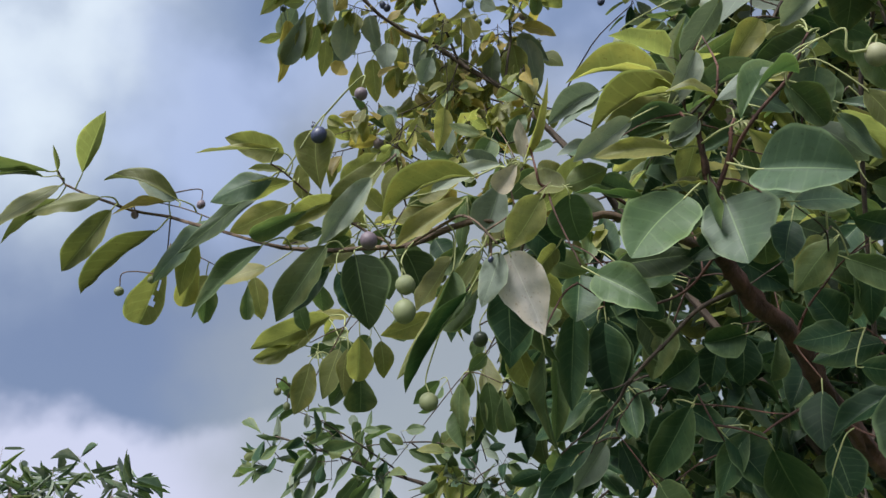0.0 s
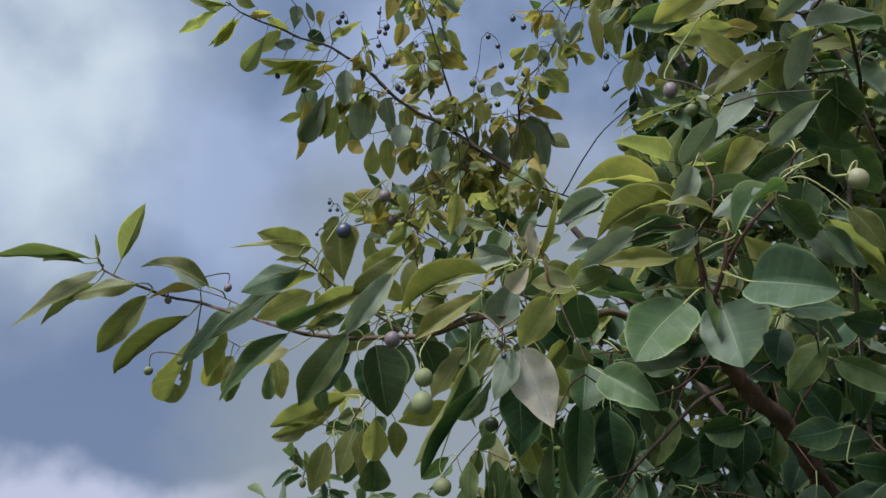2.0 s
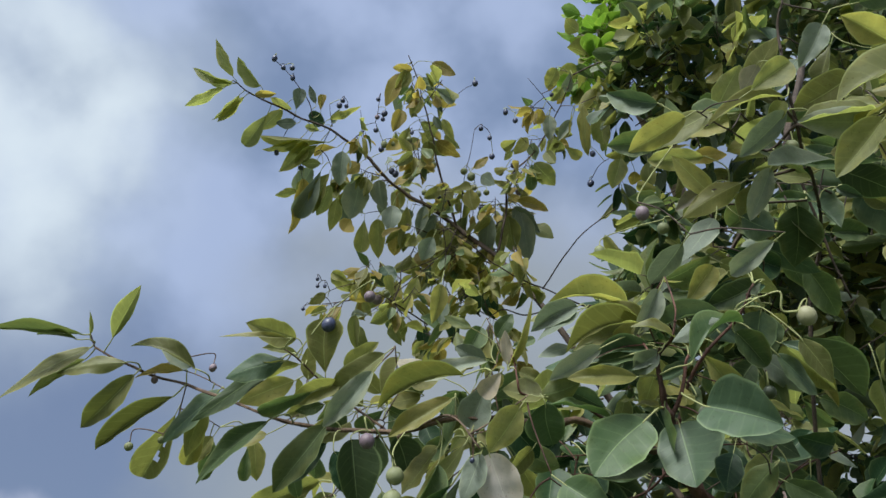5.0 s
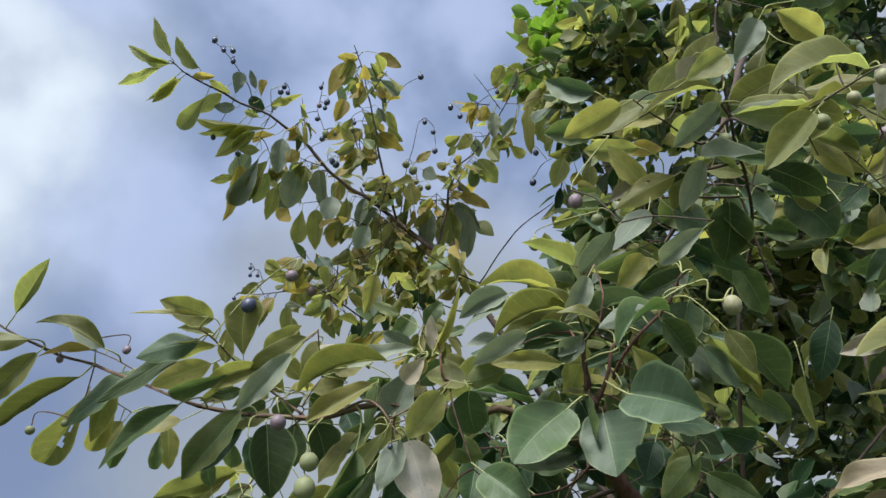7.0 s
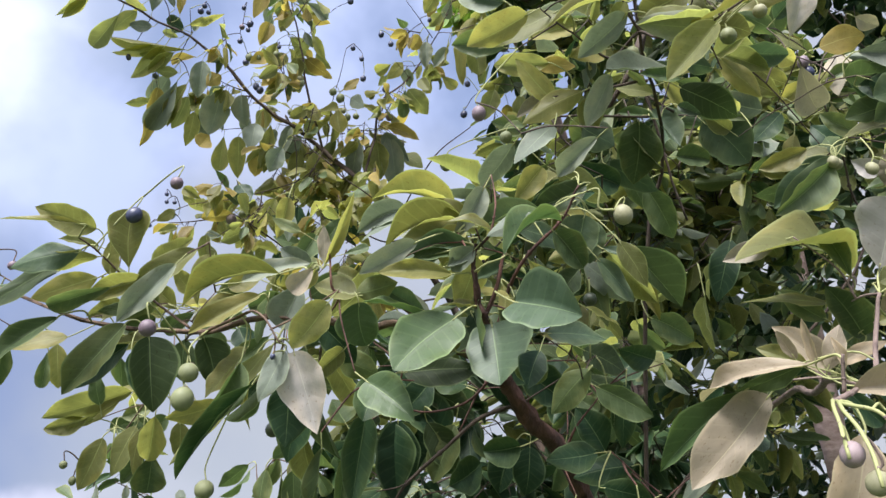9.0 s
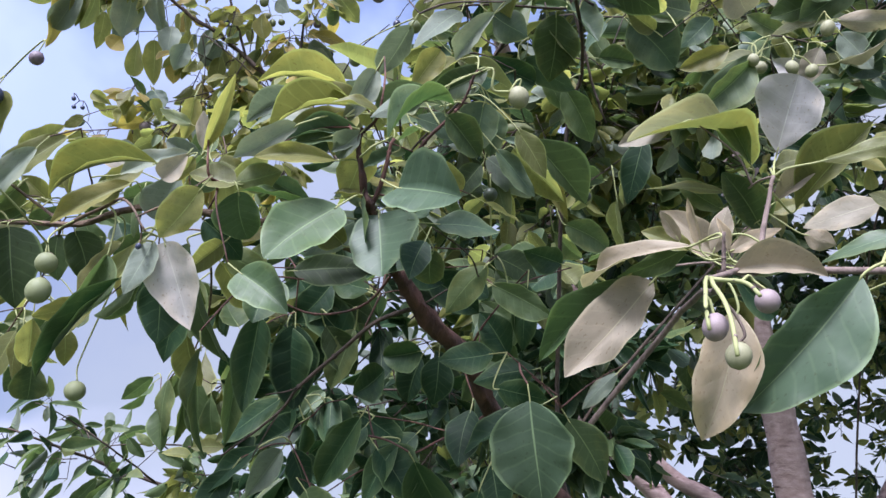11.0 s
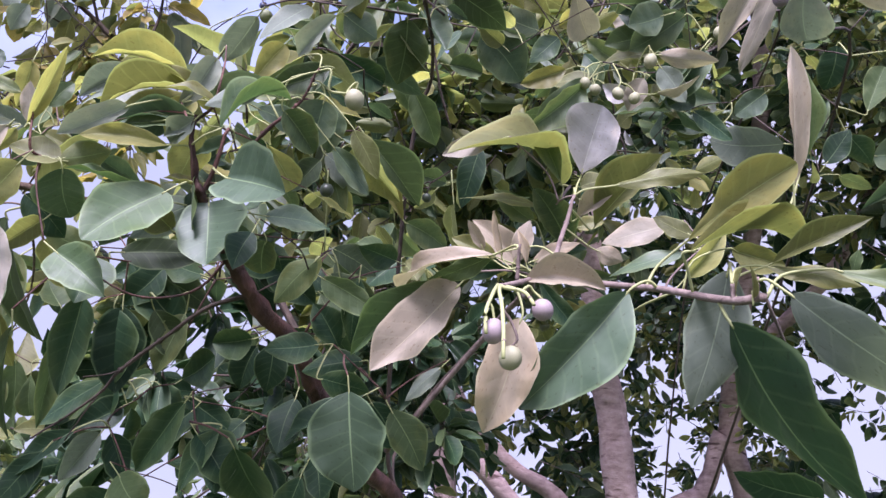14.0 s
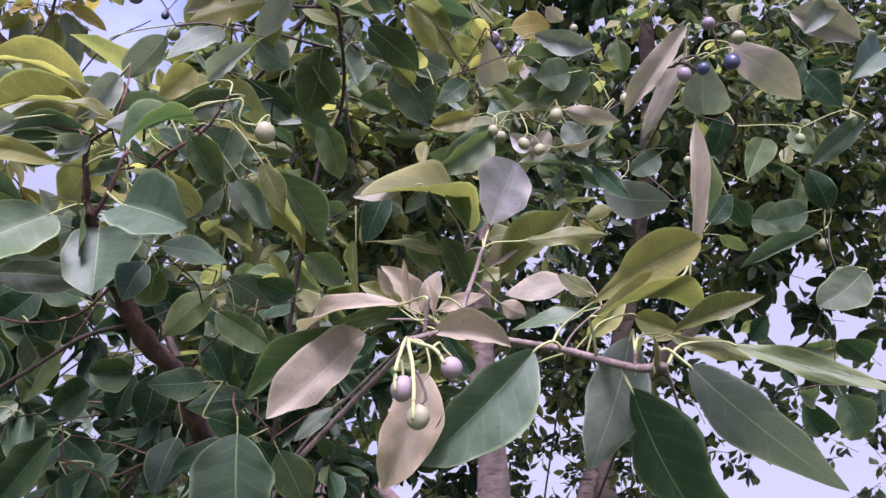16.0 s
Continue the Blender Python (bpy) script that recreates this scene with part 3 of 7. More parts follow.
leaf(left_branch, (0.052, 1.004, 1.752), (0.029, 1.011, 1.731), 0.0223, -110, "g")
leaf(left_branch, (0.044, 0.997, 1.773), (0.035, 1.006, 1.745), 0.0223, -137, "g")
leaf(left_branch, (0.098, 1.125, 1.721), (0.118, 1.139, 1.683), 0.0286, 130, "d")
leaf(left_branch, (-0.049, 0.739, 1.822), (-0.078, 0.746, 1.799), 0.0232, -119, "g")
leaf(left_branch, (-0.034, 0.755, 1.841), (-0.004, 0.745, 1.869), 0.0261, 121, "g")
leaf(left_branch, (-0.010, 0.753, 1.846), (-0.046, 0.756, 1.835), 0.0238, -114, "y")
leaf(left_branch, (-0.021, 0.740, 1.853), (0.014, 0.735, 1.871), 0.0235, 117, "y")
leaf(left_branch, (0.010, 0.701, 1.817), (0.043, 0.696, 1.834), 0.0275, 115, "g")
leaf(left_branch, (-0.046, 0.760, 1.824), (-0.022, 0.774, 1.791), 0.0297, 121, "g")
leaf(left_branch, (-0.003, 0.745, 1.811), (0.015, 0.738, 1.779), 0.0290, 78, "d")
leaf(left_branch, (0.032, 0.730, 1.800), (0.004, 0.738, 1.772), 0.0260, -116, "g")
leaf(left_branch, (0.048, 0.702, 1.818), (0.021, 0.696, 1.834), 0.0242, -117, "g")
leaf(left_branch, (-0.057, 0.751, 1.845), (-0.081, 0.742, 1.868), 0.0238, -117, "y")
leaf(left_branch, (0.062, 0.740, 1.892), (0.026, 0.735, 1.903), 0.0261, -119, "p")
leaf(left_branch, (0.070, 0.679, 1.826), (0.102, 0.671, 1.852), 0.0267, 115, "g")
leaf(left_branch, (-0.093, 0.760, 1.818), (-0.128, 0.765, 1.800), 0.0238, -116, "g")
leaf(left_branch, (-0.078, 0.776, 1.836), (-0.108, 0.765, 1.859), 0.0243, -113, "y")
leaf(left_branch, (0.085, 0.689, 1.801), (0.123, 0.702, 1.771), 0.0374, 121, "d")
leaf(left_branch, (0.103, 0.718, 1.783), (0.148, 0.726, 1.769), 0.0330, 114, "g")
leaf(left_branch, (0.032, 0.763, 1.769), (0.009, 0.774, 1.735), 0.0232, -121, "d")
leaf(left_branch, (0.074, 0.750, 1.925), (0.092, 0.740, 1.953), 0.0243, 125, "g")
leaf(left_branch, (0.057, 0.818, 1.968), (0.038, 0.832, 1.931), 0.0334, -130, "g")
leaf(left_branch, (-0.133, 0.773, 1.835), (-0.169, 0.777, 1.818), 0.0243, -118, "y")
fruit(left_branch, (-0.115, 0.677, 1.894), 0.0156, "b")
fruit(left_branch, (-0.066, 0.622, 1.905), 0.0125, "v")
fruit(left_branch, (-0.042, 0.558, 1.735), 0.0138, "v")
fruit(left_branch, (-0.021, 0.638, 1.726), 0.0174, "g")
fruit(left_branch, (-0.021, 0.636, 1.702), 0.0190, "g")
fruit(left_branch, (-0.006, 0.742, 1.645), 0.0182, "g")
fruit(left_branch, (-0.358, 0.816, 1.778), 0.0107, "g")
fruit(left_branch, (-0.285, 0.831, 1.890), 0.0100, "v")
fruit(left_branch, (-0.318, 0.742, 1.838), 0.0077, "v")
fruit(left_branch, (-0.309, 0.785, 1.781), 0.0079, "g")
fruit(left_branch, (-0.295, 0.783, 1.790), 0.0073, "g")
fruit(left_branch, (-0.195, 0.911, 1.685), 0.0094, "g")
fruit(left_branch, (-0.189, 0.937, 1.672), 0.0089, "g")
fruit(left_branch, (-0.152, 0.778, 1.906), 0.0050, "b")
fruit(left_branch, (0.043, 0.803, 1.721), 0.0166, "d")
fruit(left_branch, (-0.047, 0.728, 1.795), 0.0079, "v")
fruit(left_branch, (0.051, 0.614, 1.740), 0.0047, "b")
fruit(left_branch, (0.002, 0.777, 1.782), 0.0131, "g")
centre_branch = branch("branch", BARK, "leafy upright twig carrying broad rounded green leaves")
stem(centre_branch, 0.0015, 0.0050, (0.215, 0.553, 1.840), (0.216, 0.561, 1.817), (0.220, 0.579, 1.798), (0.230, 0.584, 1.785), (0.250, 0.650, 1.784), (0.268, 0.715, 1.782))
stem(centre_branch, 0.0014, 0.0022, (0.242, 0.556, 1.836), (0.236, 0.566, 1.808), (0.230, 0.584, 1.785))
stem(centre_branch, 0.0009, 0.0018, (0.085, 0.628, 1.853), (0.090, 0.617, 1.825), (0.097, 0.622, 1.811), (0.122, 0.632, 1.815), (0.163, 0.646, 1.811), (0.217, 0.689, 1.790))
stem(centre_branch, 0.0009, 0.0016, (0.201, 0.577, 1.862), (0.213, 0.566, 1.832), (0.216, 0.561, 1.817))
stem(centre_branch, 0.0008, 0.0014, (0.154, 0.688, 1.753), (0.203, 0.709, 1.763), (0.268, 0.715, 1.782))
stem(centre_branch, 0.0008, 0.0016, (0.137, 0.729, 1.758), (0.185, 0.758, 1.743), (0.240, 0.756, 1.755), (0.268, 0.715, 1.782))
stem(centre_branch, 0.0008, 0.0016, (0.229, 0.541, 1.875), (0.226, 0.550, 1.850), (0.216, 0.554, 1.836))
stem(centre_branch, 0.0010, 0.0024, (0.309, 0.552, 1.913), (0.300, 0.571, 1.889), (0.271, 0.592, 1.857), (0.258, 0.624, 1.827), (0.250, 0.650, 1.784))
stem(centre_branch, 0.0007, 0.0012, (0.295, 0.511, 1.877), (0.310, 0.501, 1.878), (0.311, 0.507, 1.863), (0.325, 0.507, 1.863))
leaf(centre_branch, (0.203, 0.573, 1.777), (0.153, 0.553, 1.720), 0.0523, -69, "b", "R")
leaf(centre_branch, (0.237, 0.586, 1.780), (0.241, 0.564, 1.721), 0.0601, 29, "s", "R")
leaf(centre_branch, (0.246, 0.533, 1.780), (0.285, 0.472, 1.748), 0.0508, 90, "s", "R")
leaf(centre_branch, (0.119, 0.624, 1.803), (0.131, 0.647, 1.769), 0.0395, 156, "b", "R")
leaf(centre_branch, (0.133, 0.596, 1.721), (0.175, 0.576, 1.687), 0.0361, 79, "b", "V")
leaf(centre_branch, (0.166, 0.581, 1.833), (0.117, 0.623, 1.841), 0.0219, -91, "s", "E")
leaf(centre_branch, (0.159, 0.667, 1.933), (0.109, 0.675, 1.903), 0.0257, -101, "p", "A")
leaf(centre_branch, (0.083, 0.633, 1.842), (0.102, 0.607, 1.910), 0.0180, 165, "y", "L")
leaf(centre_branch, (0.082, 0.640, 1.847), (0.077, 0.630, 1.881), 0.0139, -140, "k", "L")
leaf(centre_branch, (0.214, 0.554, 1.835), (0.198, 0.579, 1.824), 0.0214, -133, "p", "V")
leaf(centre_branch, (0.234, 0.524, 1.816), (0.284, 0.527, 1.863), 0.0275, 56, "b", "A")
leaf(centre_branch, (0.261, 0.515, 1.854), (0.219, 0.524, 1.834), 0.0187, -94, "p", "E")
leaf(centre_branch, (0.284, 0.571, 1.884), (0.223, 0.597, 1.876), 0.0184, -79, "s", "A")
leaf(centre_branch, (0.269, 0.586, 1.903), (0.341, 0.592, 1.937), 0.0246, 90, "d", "E")
leaf(centre_branch, (0.283, 0.544, 1.857), (0.314, 0.561, 1.833), 0.0276, 135, "t", "R")
leaf(centre_branch, (0.334, 0.581, 1.854), (0.376, 0.604, 1.825), 0.0225, 125, "s", "E")
leaf(centre_branch, (0.345, 0.553, 1.859), (0.372, 0.559, 1.820), 0.0204, 118, "l", "E")
leaf(centre_branch, (0.220, 0.577, 1.840), (0.208, 0.600, 1.798), 0.0369, -171, "l", "E")
leaf(centre_branch, (0.226, 0.647, 1.885), (0.148, 0.615, 1.862), 0.0311, -68, "n", "A")
leaf(centre_branch, (0.219, 0.598, 1.883), (0.160, 0.592, 1.895), 0.0188, -83, "y", "A")
leaf(centre_branch, (0.234, 0.556, 1.848), (0.188, 0.549, 1.856), 0.0188, -79, "n", "A")
leaf(centre_branch, (0.158, 0.655, 1.920), (0.114, 0.660, 1.886), 0.0219, -78, "p", "E")
leaf(centre_branch, (0.294, 0.652, 1.782), (0.298, 0.674, 1.756), 0.0326, -177, "t", "R")
leaf(centre_branch, (0.116, 0.623, 1.810), (0.077, 0.625, 1.815), 0.0300, -64, "n", "V")
leaf(centre_branch, (0.233, 0.590, 1.792), (0.198, 0.589, 1.795), 0.0173, -59, "n", "E")
leaf(centre_branch, (0.281, 0.564, 1.768), (0.336, 0.569, 1.772), 0.0233, 71, "s", "E")
leaf(centre_branch, (0.393, 0.817, 1.853), (0.451, 0.822, 1.830), 0.0361, 89, "t", "E")
leaf(centre_branch, (0.255, 0.593, 1.905), (0.278, 0.568, 1.939), 0.0247, 132, "y", "O")
leaf(centre_branch, (0.320, 0.562, 1.921), (0.273, 0.583, 1.900), 0.0285, -116, "t", "E")
leaf(centre_branch, (0.336, 0.625, 1.870), (0.382, 0.631, 1.838), 0.0260, 108, "p", "E")
leaf(centre_branch, (0.339, 0.625, 1.870), (0.365, 0.646, 1.814), 0.0193, 136, "t", "L")
leaf(centre_branch, (0.334, 0.638, 1.869), (0.313, 0.657, 1.839), 0.0292, -115, "t", "E")
leaf(centre_branch, (0.319, 0.569, 1.892), (0.315, 0.592, 1.854), 0.0399, -154, "s", "V")
leaf(centre_branch, (0.330, 0.586, 1.899), (0.335, 0.607, 1.861), 0.0255, 169, "s", "E")
leaf(centre_branch, (0.385, 0.660, 1.913), (0.436, 0.681, 1.843), 0.0226, 121, "n", "L")
leaf(centre_branch, (0.164, 0.563, 1.840), (0.117, 0.574, 1.808), 0.0147, -88, "p", "E")
leaf(centre_branch, (0.217, 0.581, 1.850), (0.146, 0.589, 1.831), 0.0156, -79, "s", "A")
leaf(centre_branch, (0.217, 0.563, 1.842), (0.193, 0.572, 1.824), 0.0128, -115, "p", "E")
leaf(centre_branch, (0.210, 0.588, 1.879), (0.136, 0.599, 1.852), 0.0271, -77, "y", "A")
leaf(centre_branch, (0.205, 0.620, 1.903), (0.121, 0.610, 1.911), 0.0232, -76, "y", "A")
leaf(centre_branch, (0.162, 0.575, 1.830), (0.202, 0.574, 1.840), 0.0192, 85, "g")
leaf(centre_branch, (0.197, 0.571, 1.817), (0.133, 0.571, 1.810), 0.0220, -107, "ya")
leaf(centre_branch, (0.116, 0.623, 1.811), (0.153, 0.619, 1.826), 0.0294, 113, "g")
leaf(centre_branch, (0.182, 0.638, 1.807), (0.147, 0.632, 1.821), 0.0249, -121, "s")
leaf(centre_branch, (0.223, 0.611, 1.798), (0.235, 0.603, 1.766), 0.0285, 84, "d")
leaf(centre_branch, (0.223, 0.570, 1.909), (0.200, 0.588, 1.860), 0.0257, -143, "p")
leaf(centre_branch, (0.100, 0.701, 1.685), (0.116, 0.735, 1.594), 0.0295, -160, "t")
leaf(centre_branch, (0.171, 0.706, 1.767), (0.246, 0.705, 1.778), 0.0374, 107, "t")
leaf(centre_branch, (0.278, 0.792, 1.836), (0.335, 0.805, 1.808), 0.0487, 123, "d")
leaf(centre_branch, (0.209, 0.802, 1.744), (0.245, 0.820, 1.699), 0.0416, 130, "t")
leaf(centre_branch, (0.239, 0.803, 1.744), (0.222, 0.824, 1.683), 0.0416, -127, "t")
leaf(centre_branch, (0.230, 0.708, 1.768), (0.284, 0.697, 1.804), 0.0374, 103, "d")
leaf(centre_branch, (0.210, 0.618, 1.892), (0.194, 0.632, 1.854), 0.0303, -125, "l")
leaf(centre_branch, (0.189, 0.637, 1.897), (0.142, 0.639, 1.888), 0.0208, -118, "p")
leaf(centre_branch, (0.268, 0.622, 1.832), (0.255, 0.634, 1.799), 0.0245, -119, "g")
leaf(centre_branch, (0.280, 0.630, 1.870), (0.313, 0.644, 1.836), 0.0353, 140, "l")
fruit(centre_branch, (0.333, 0.508, 1.860), 0.0162, "w")
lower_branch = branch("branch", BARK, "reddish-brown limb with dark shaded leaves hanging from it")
stem(lower_branch, 0.0074, 0.0128, (0.268, 0.715, 1.782), (0.296, 0.738, 1.754), (0.358, 0.787, 1.715), (0.402, 0.836, 1.674), (0.479, 0.915, 1.616), (0.583, 1.028, 1.525), (0.800, 1.300, 1.050), (0.930, 1.480, 0.550), (0.980, 1.550, -0.050))
stem(lower_branch, 0.0008, 0.0020, (0.384, 0.735, 1.772), (0.365, 0.768, 1.741), (0.358, 0.787, 1.715))
stem(lower_branch, 0.0008, 0.0020, (0.412, 0.753, 1.613), (0.398, 0.806, 1.641), (0.402, 0.836, 1.674))
stem(lower_branch, 0.0008, 0.0020, (0.284, 0.792, 1.605), (0.349, 0.824, 1.643), (0.402, 0.836, 1.674))
# mostly d: the shade under the crown is given by leaf colour
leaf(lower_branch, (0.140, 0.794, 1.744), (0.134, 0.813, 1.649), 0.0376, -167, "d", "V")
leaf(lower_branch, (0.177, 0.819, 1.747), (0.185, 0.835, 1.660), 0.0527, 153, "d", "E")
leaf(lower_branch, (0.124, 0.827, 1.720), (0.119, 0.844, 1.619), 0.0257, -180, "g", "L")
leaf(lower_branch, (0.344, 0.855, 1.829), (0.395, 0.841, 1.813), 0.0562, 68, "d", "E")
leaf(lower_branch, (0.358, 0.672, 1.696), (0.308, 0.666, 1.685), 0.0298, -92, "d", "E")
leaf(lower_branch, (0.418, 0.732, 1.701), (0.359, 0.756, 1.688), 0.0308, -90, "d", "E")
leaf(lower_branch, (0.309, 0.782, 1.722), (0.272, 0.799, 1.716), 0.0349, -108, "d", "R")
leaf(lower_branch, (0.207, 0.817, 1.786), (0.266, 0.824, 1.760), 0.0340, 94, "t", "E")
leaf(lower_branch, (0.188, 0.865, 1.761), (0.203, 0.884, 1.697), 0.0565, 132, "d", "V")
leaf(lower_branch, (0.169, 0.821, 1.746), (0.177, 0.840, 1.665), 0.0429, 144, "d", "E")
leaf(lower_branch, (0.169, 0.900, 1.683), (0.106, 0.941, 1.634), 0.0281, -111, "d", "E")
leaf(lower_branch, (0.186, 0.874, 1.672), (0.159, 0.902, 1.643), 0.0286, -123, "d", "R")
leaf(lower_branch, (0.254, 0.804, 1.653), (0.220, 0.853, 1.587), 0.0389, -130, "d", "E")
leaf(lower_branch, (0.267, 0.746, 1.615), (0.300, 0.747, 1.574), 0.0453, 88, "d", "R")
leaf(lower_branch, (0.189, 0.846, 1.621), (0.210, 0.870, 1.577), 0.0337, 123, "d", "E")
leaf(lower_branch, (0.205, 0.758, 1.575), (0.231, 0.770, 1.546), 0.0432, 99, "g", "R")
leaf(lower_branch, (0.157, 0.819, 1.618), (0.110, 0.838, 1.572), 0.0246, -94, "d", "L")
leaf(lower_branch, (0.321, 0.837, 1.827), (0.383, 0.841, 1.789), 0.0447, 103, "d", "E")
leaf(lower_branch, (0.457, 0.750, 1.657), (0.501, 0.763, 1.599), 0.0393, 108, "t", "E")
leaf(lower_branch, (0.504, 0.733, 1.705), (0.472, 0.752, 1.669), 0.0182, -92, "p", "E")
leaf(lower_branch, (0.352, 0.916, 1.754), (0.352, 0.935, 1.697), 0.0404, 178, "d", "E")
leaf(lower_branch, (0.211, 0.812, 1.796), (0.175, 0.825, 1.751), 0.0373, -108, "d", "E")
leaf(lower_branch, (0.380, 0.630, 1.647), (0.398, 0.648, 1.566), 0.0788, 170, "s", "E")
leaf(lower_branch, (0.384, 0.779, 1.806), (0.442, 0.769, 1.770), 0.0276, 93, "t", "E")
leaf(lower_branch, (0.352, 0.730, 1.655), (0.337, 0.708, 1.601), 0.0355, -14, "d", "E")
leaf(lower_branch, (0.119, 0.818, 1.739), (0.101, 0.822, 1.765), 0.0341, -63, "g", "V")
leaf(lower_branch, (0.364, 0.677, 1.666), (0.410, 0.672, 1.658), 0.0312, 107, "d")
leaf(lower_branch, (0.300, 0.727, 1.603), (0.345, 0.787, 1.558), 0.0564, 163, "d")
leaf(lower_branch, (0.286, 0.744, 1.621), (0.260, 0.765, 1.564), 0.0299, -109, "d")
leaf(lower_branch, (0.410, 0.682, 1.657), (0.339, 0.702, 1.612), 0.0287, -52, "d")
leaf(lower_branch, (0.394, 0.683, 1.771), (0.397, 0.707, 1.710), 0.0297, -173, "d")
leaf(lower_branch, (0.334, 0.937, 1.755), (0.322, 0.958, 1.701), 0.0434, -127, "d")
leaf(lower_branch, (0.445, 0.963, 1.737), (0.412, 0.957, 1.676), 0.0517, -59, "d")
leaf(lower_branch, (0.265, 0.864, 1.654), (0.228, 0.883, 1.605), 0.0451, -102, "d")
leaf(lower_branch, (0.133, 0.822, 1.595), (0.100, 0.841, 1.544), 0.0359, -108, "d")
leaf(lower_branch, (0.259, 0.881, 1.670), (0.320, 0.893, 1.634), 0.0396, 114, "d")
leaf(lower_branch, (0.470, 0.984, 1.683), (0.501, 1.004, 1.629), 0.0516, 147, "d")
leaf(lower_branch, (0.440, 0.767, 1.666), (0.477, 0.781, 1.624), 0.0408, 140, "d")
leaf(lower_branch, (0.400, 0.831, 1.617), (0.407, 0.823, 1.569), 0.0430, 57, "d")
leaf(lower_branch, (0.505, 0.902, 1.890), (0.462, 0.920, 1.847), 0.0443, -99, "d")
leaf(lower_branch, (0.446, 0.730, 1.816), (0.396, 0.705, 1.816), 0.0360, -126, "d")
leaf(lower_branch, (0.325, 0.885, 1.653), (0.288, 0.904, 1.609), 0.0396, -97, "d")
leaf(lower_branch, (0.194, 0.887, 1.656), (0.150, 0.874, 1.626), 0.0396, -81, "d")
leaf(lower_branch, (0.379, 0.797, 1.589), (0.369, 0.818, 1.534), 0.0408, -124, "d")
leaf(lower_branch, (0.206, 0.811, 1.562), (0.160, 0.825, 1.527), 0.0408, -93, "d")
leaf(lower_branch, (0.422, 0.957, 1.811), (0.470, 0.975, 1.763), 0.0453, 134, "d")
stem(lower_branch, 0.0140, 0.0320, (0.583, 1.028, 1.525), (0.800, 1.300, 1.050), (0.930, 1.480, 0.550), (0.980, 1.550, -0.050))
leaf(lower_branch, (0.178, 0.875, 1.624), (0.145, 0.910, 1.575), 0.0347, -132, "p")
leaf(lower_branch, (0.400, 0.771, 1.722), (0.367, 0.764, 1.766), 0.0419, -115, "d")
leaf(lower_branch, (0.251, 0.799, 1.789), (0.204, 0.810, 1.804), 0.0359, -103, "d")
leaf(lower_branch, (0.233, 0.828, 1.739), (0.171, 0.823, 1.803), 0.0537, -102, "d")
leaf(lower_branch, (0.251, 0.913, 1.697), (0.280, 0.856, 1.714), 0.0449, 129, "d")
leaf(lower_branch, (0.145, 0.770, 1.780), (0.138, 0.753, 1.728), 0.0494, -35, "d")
upper_branch = branch("branch", BROWN, "high arching branch with yellow-green leaves and blue drupes")
stem(upper_branch, 0.0012, 0.0070, (-0.526, 1.203, 2.708), (-0.470, 1.222, 2.679), (-0.380, 1.242, 2.651), (-0.301, 1.259, 2.629), (-0.222, 1.285, 2.590), (-0.142, 1.324, 2.527), (-0.063, 1.346, 2.494), (0.002, 1.370, 2.459), (0.093, 1.349, 2.379), (0.165, 1.333, 2.292), (0.251, 1.300, 2.156), (0.347, 1.361, 2.054), (0.738, 1.279, 1.358), (0.930, 1.480, 0.550))
stem(upper_branch, 0.0010, 0.0030, (-0.142, 1.237, 2.848), (-0.121, 1.260, 2.809), (-0.092, 1.285, 2.727), (-0.066, 1.307, 2.647), (-0.049, 1.323, 2.580), (0.002, 1.370, 2.459))
stem(upper_branch, 0.0010, 0.0030, (0.250, 1.263, 2.840), (0.226, 1.299, 2.773), (0.196, 1.330, 2.714), (0.164, 1.340, 2.652), (0.113, 1.340, 2.585), (0.109, 1.336, 2.488), (0.093, 1.349, 2.379))
stem(upper_branch, 0.0007, 0.0012, (-0.440, 1.179, 2.759), (-0.410, 1.192, 2.739), (-0.376, 1.211, 2.707), (-0.349, 1.230, 2.675), (-0.340, 1.246, 2.648))
stem(upper_branch, 0.0006, 0.0010, (-0.304, 1.231, 2.679), (-0.299, 1.247, 2.651), (-0.295, 1.256, 2.635))
stem(upper_branch, 0.0006, 0.0010, (-0.234, 1.238, 2.672), (-0.225, 1.260, 2.634), (-0.216, 1.282, 2.596))
stem(upper_branch, 0.0006, 0.0010, (0.017, 1.272, 2.801), (-0.014, 1.273, 2.774), (-0.052, 1.288, 2.724), (-0.073, 1.296, 2.687))
stem(upper_branch, 0.0006, 0.0010, (0.027, 1.261, 2.656), (0.020, 1.290, 2.606), (0.010, 1.320, 2.549), (0.008, 1.364, 2.471))
stem(upper_branch, 0.0006, 0.0012, (0.144, 1.266, 2.825), (0.179, 1.285, 2.794), (0.214, 1.305, 2.761))
stem(upper_branch, 0.0006, 0.0010, (0.354, 1.316, 2.652), (0.319, 1.328, 2.627), (0.302, 1.343, 2.598))
stem(upper_branch, 0.0006, 0.0014, (-0.307, 1.346, 2.224), (-0.241, 1.344, 2.274), (-0.149, 1.361, 2.315), (-0.031, 1.365, 2.381), (0.002, 1.370, 2.459))
stem(upper_branch, 0.0006, 0.0014, (-0.071, 1.387, 2.173), (-0.053, 1.365, 2.255), (-0.028, 1.360, 2.350), (0.002, 1.370, 2.459))
stem(upper_branch, 0.0006, 0.0014, (-0.176, 1.356, 2.218), (-0.121, 1.361, 2.276), (-0.042, 1.362, 2.364))
leaf(upper_branch, (-0.526, 1.198, 2.716), (-0.575, 1.156, 2.787), 0.0287, -167, "l")
leaf(upper_branch, (-0.529, 1.206, 2.702), (-0.617, 1.188, 2.726), 0.0192, -164, "l")
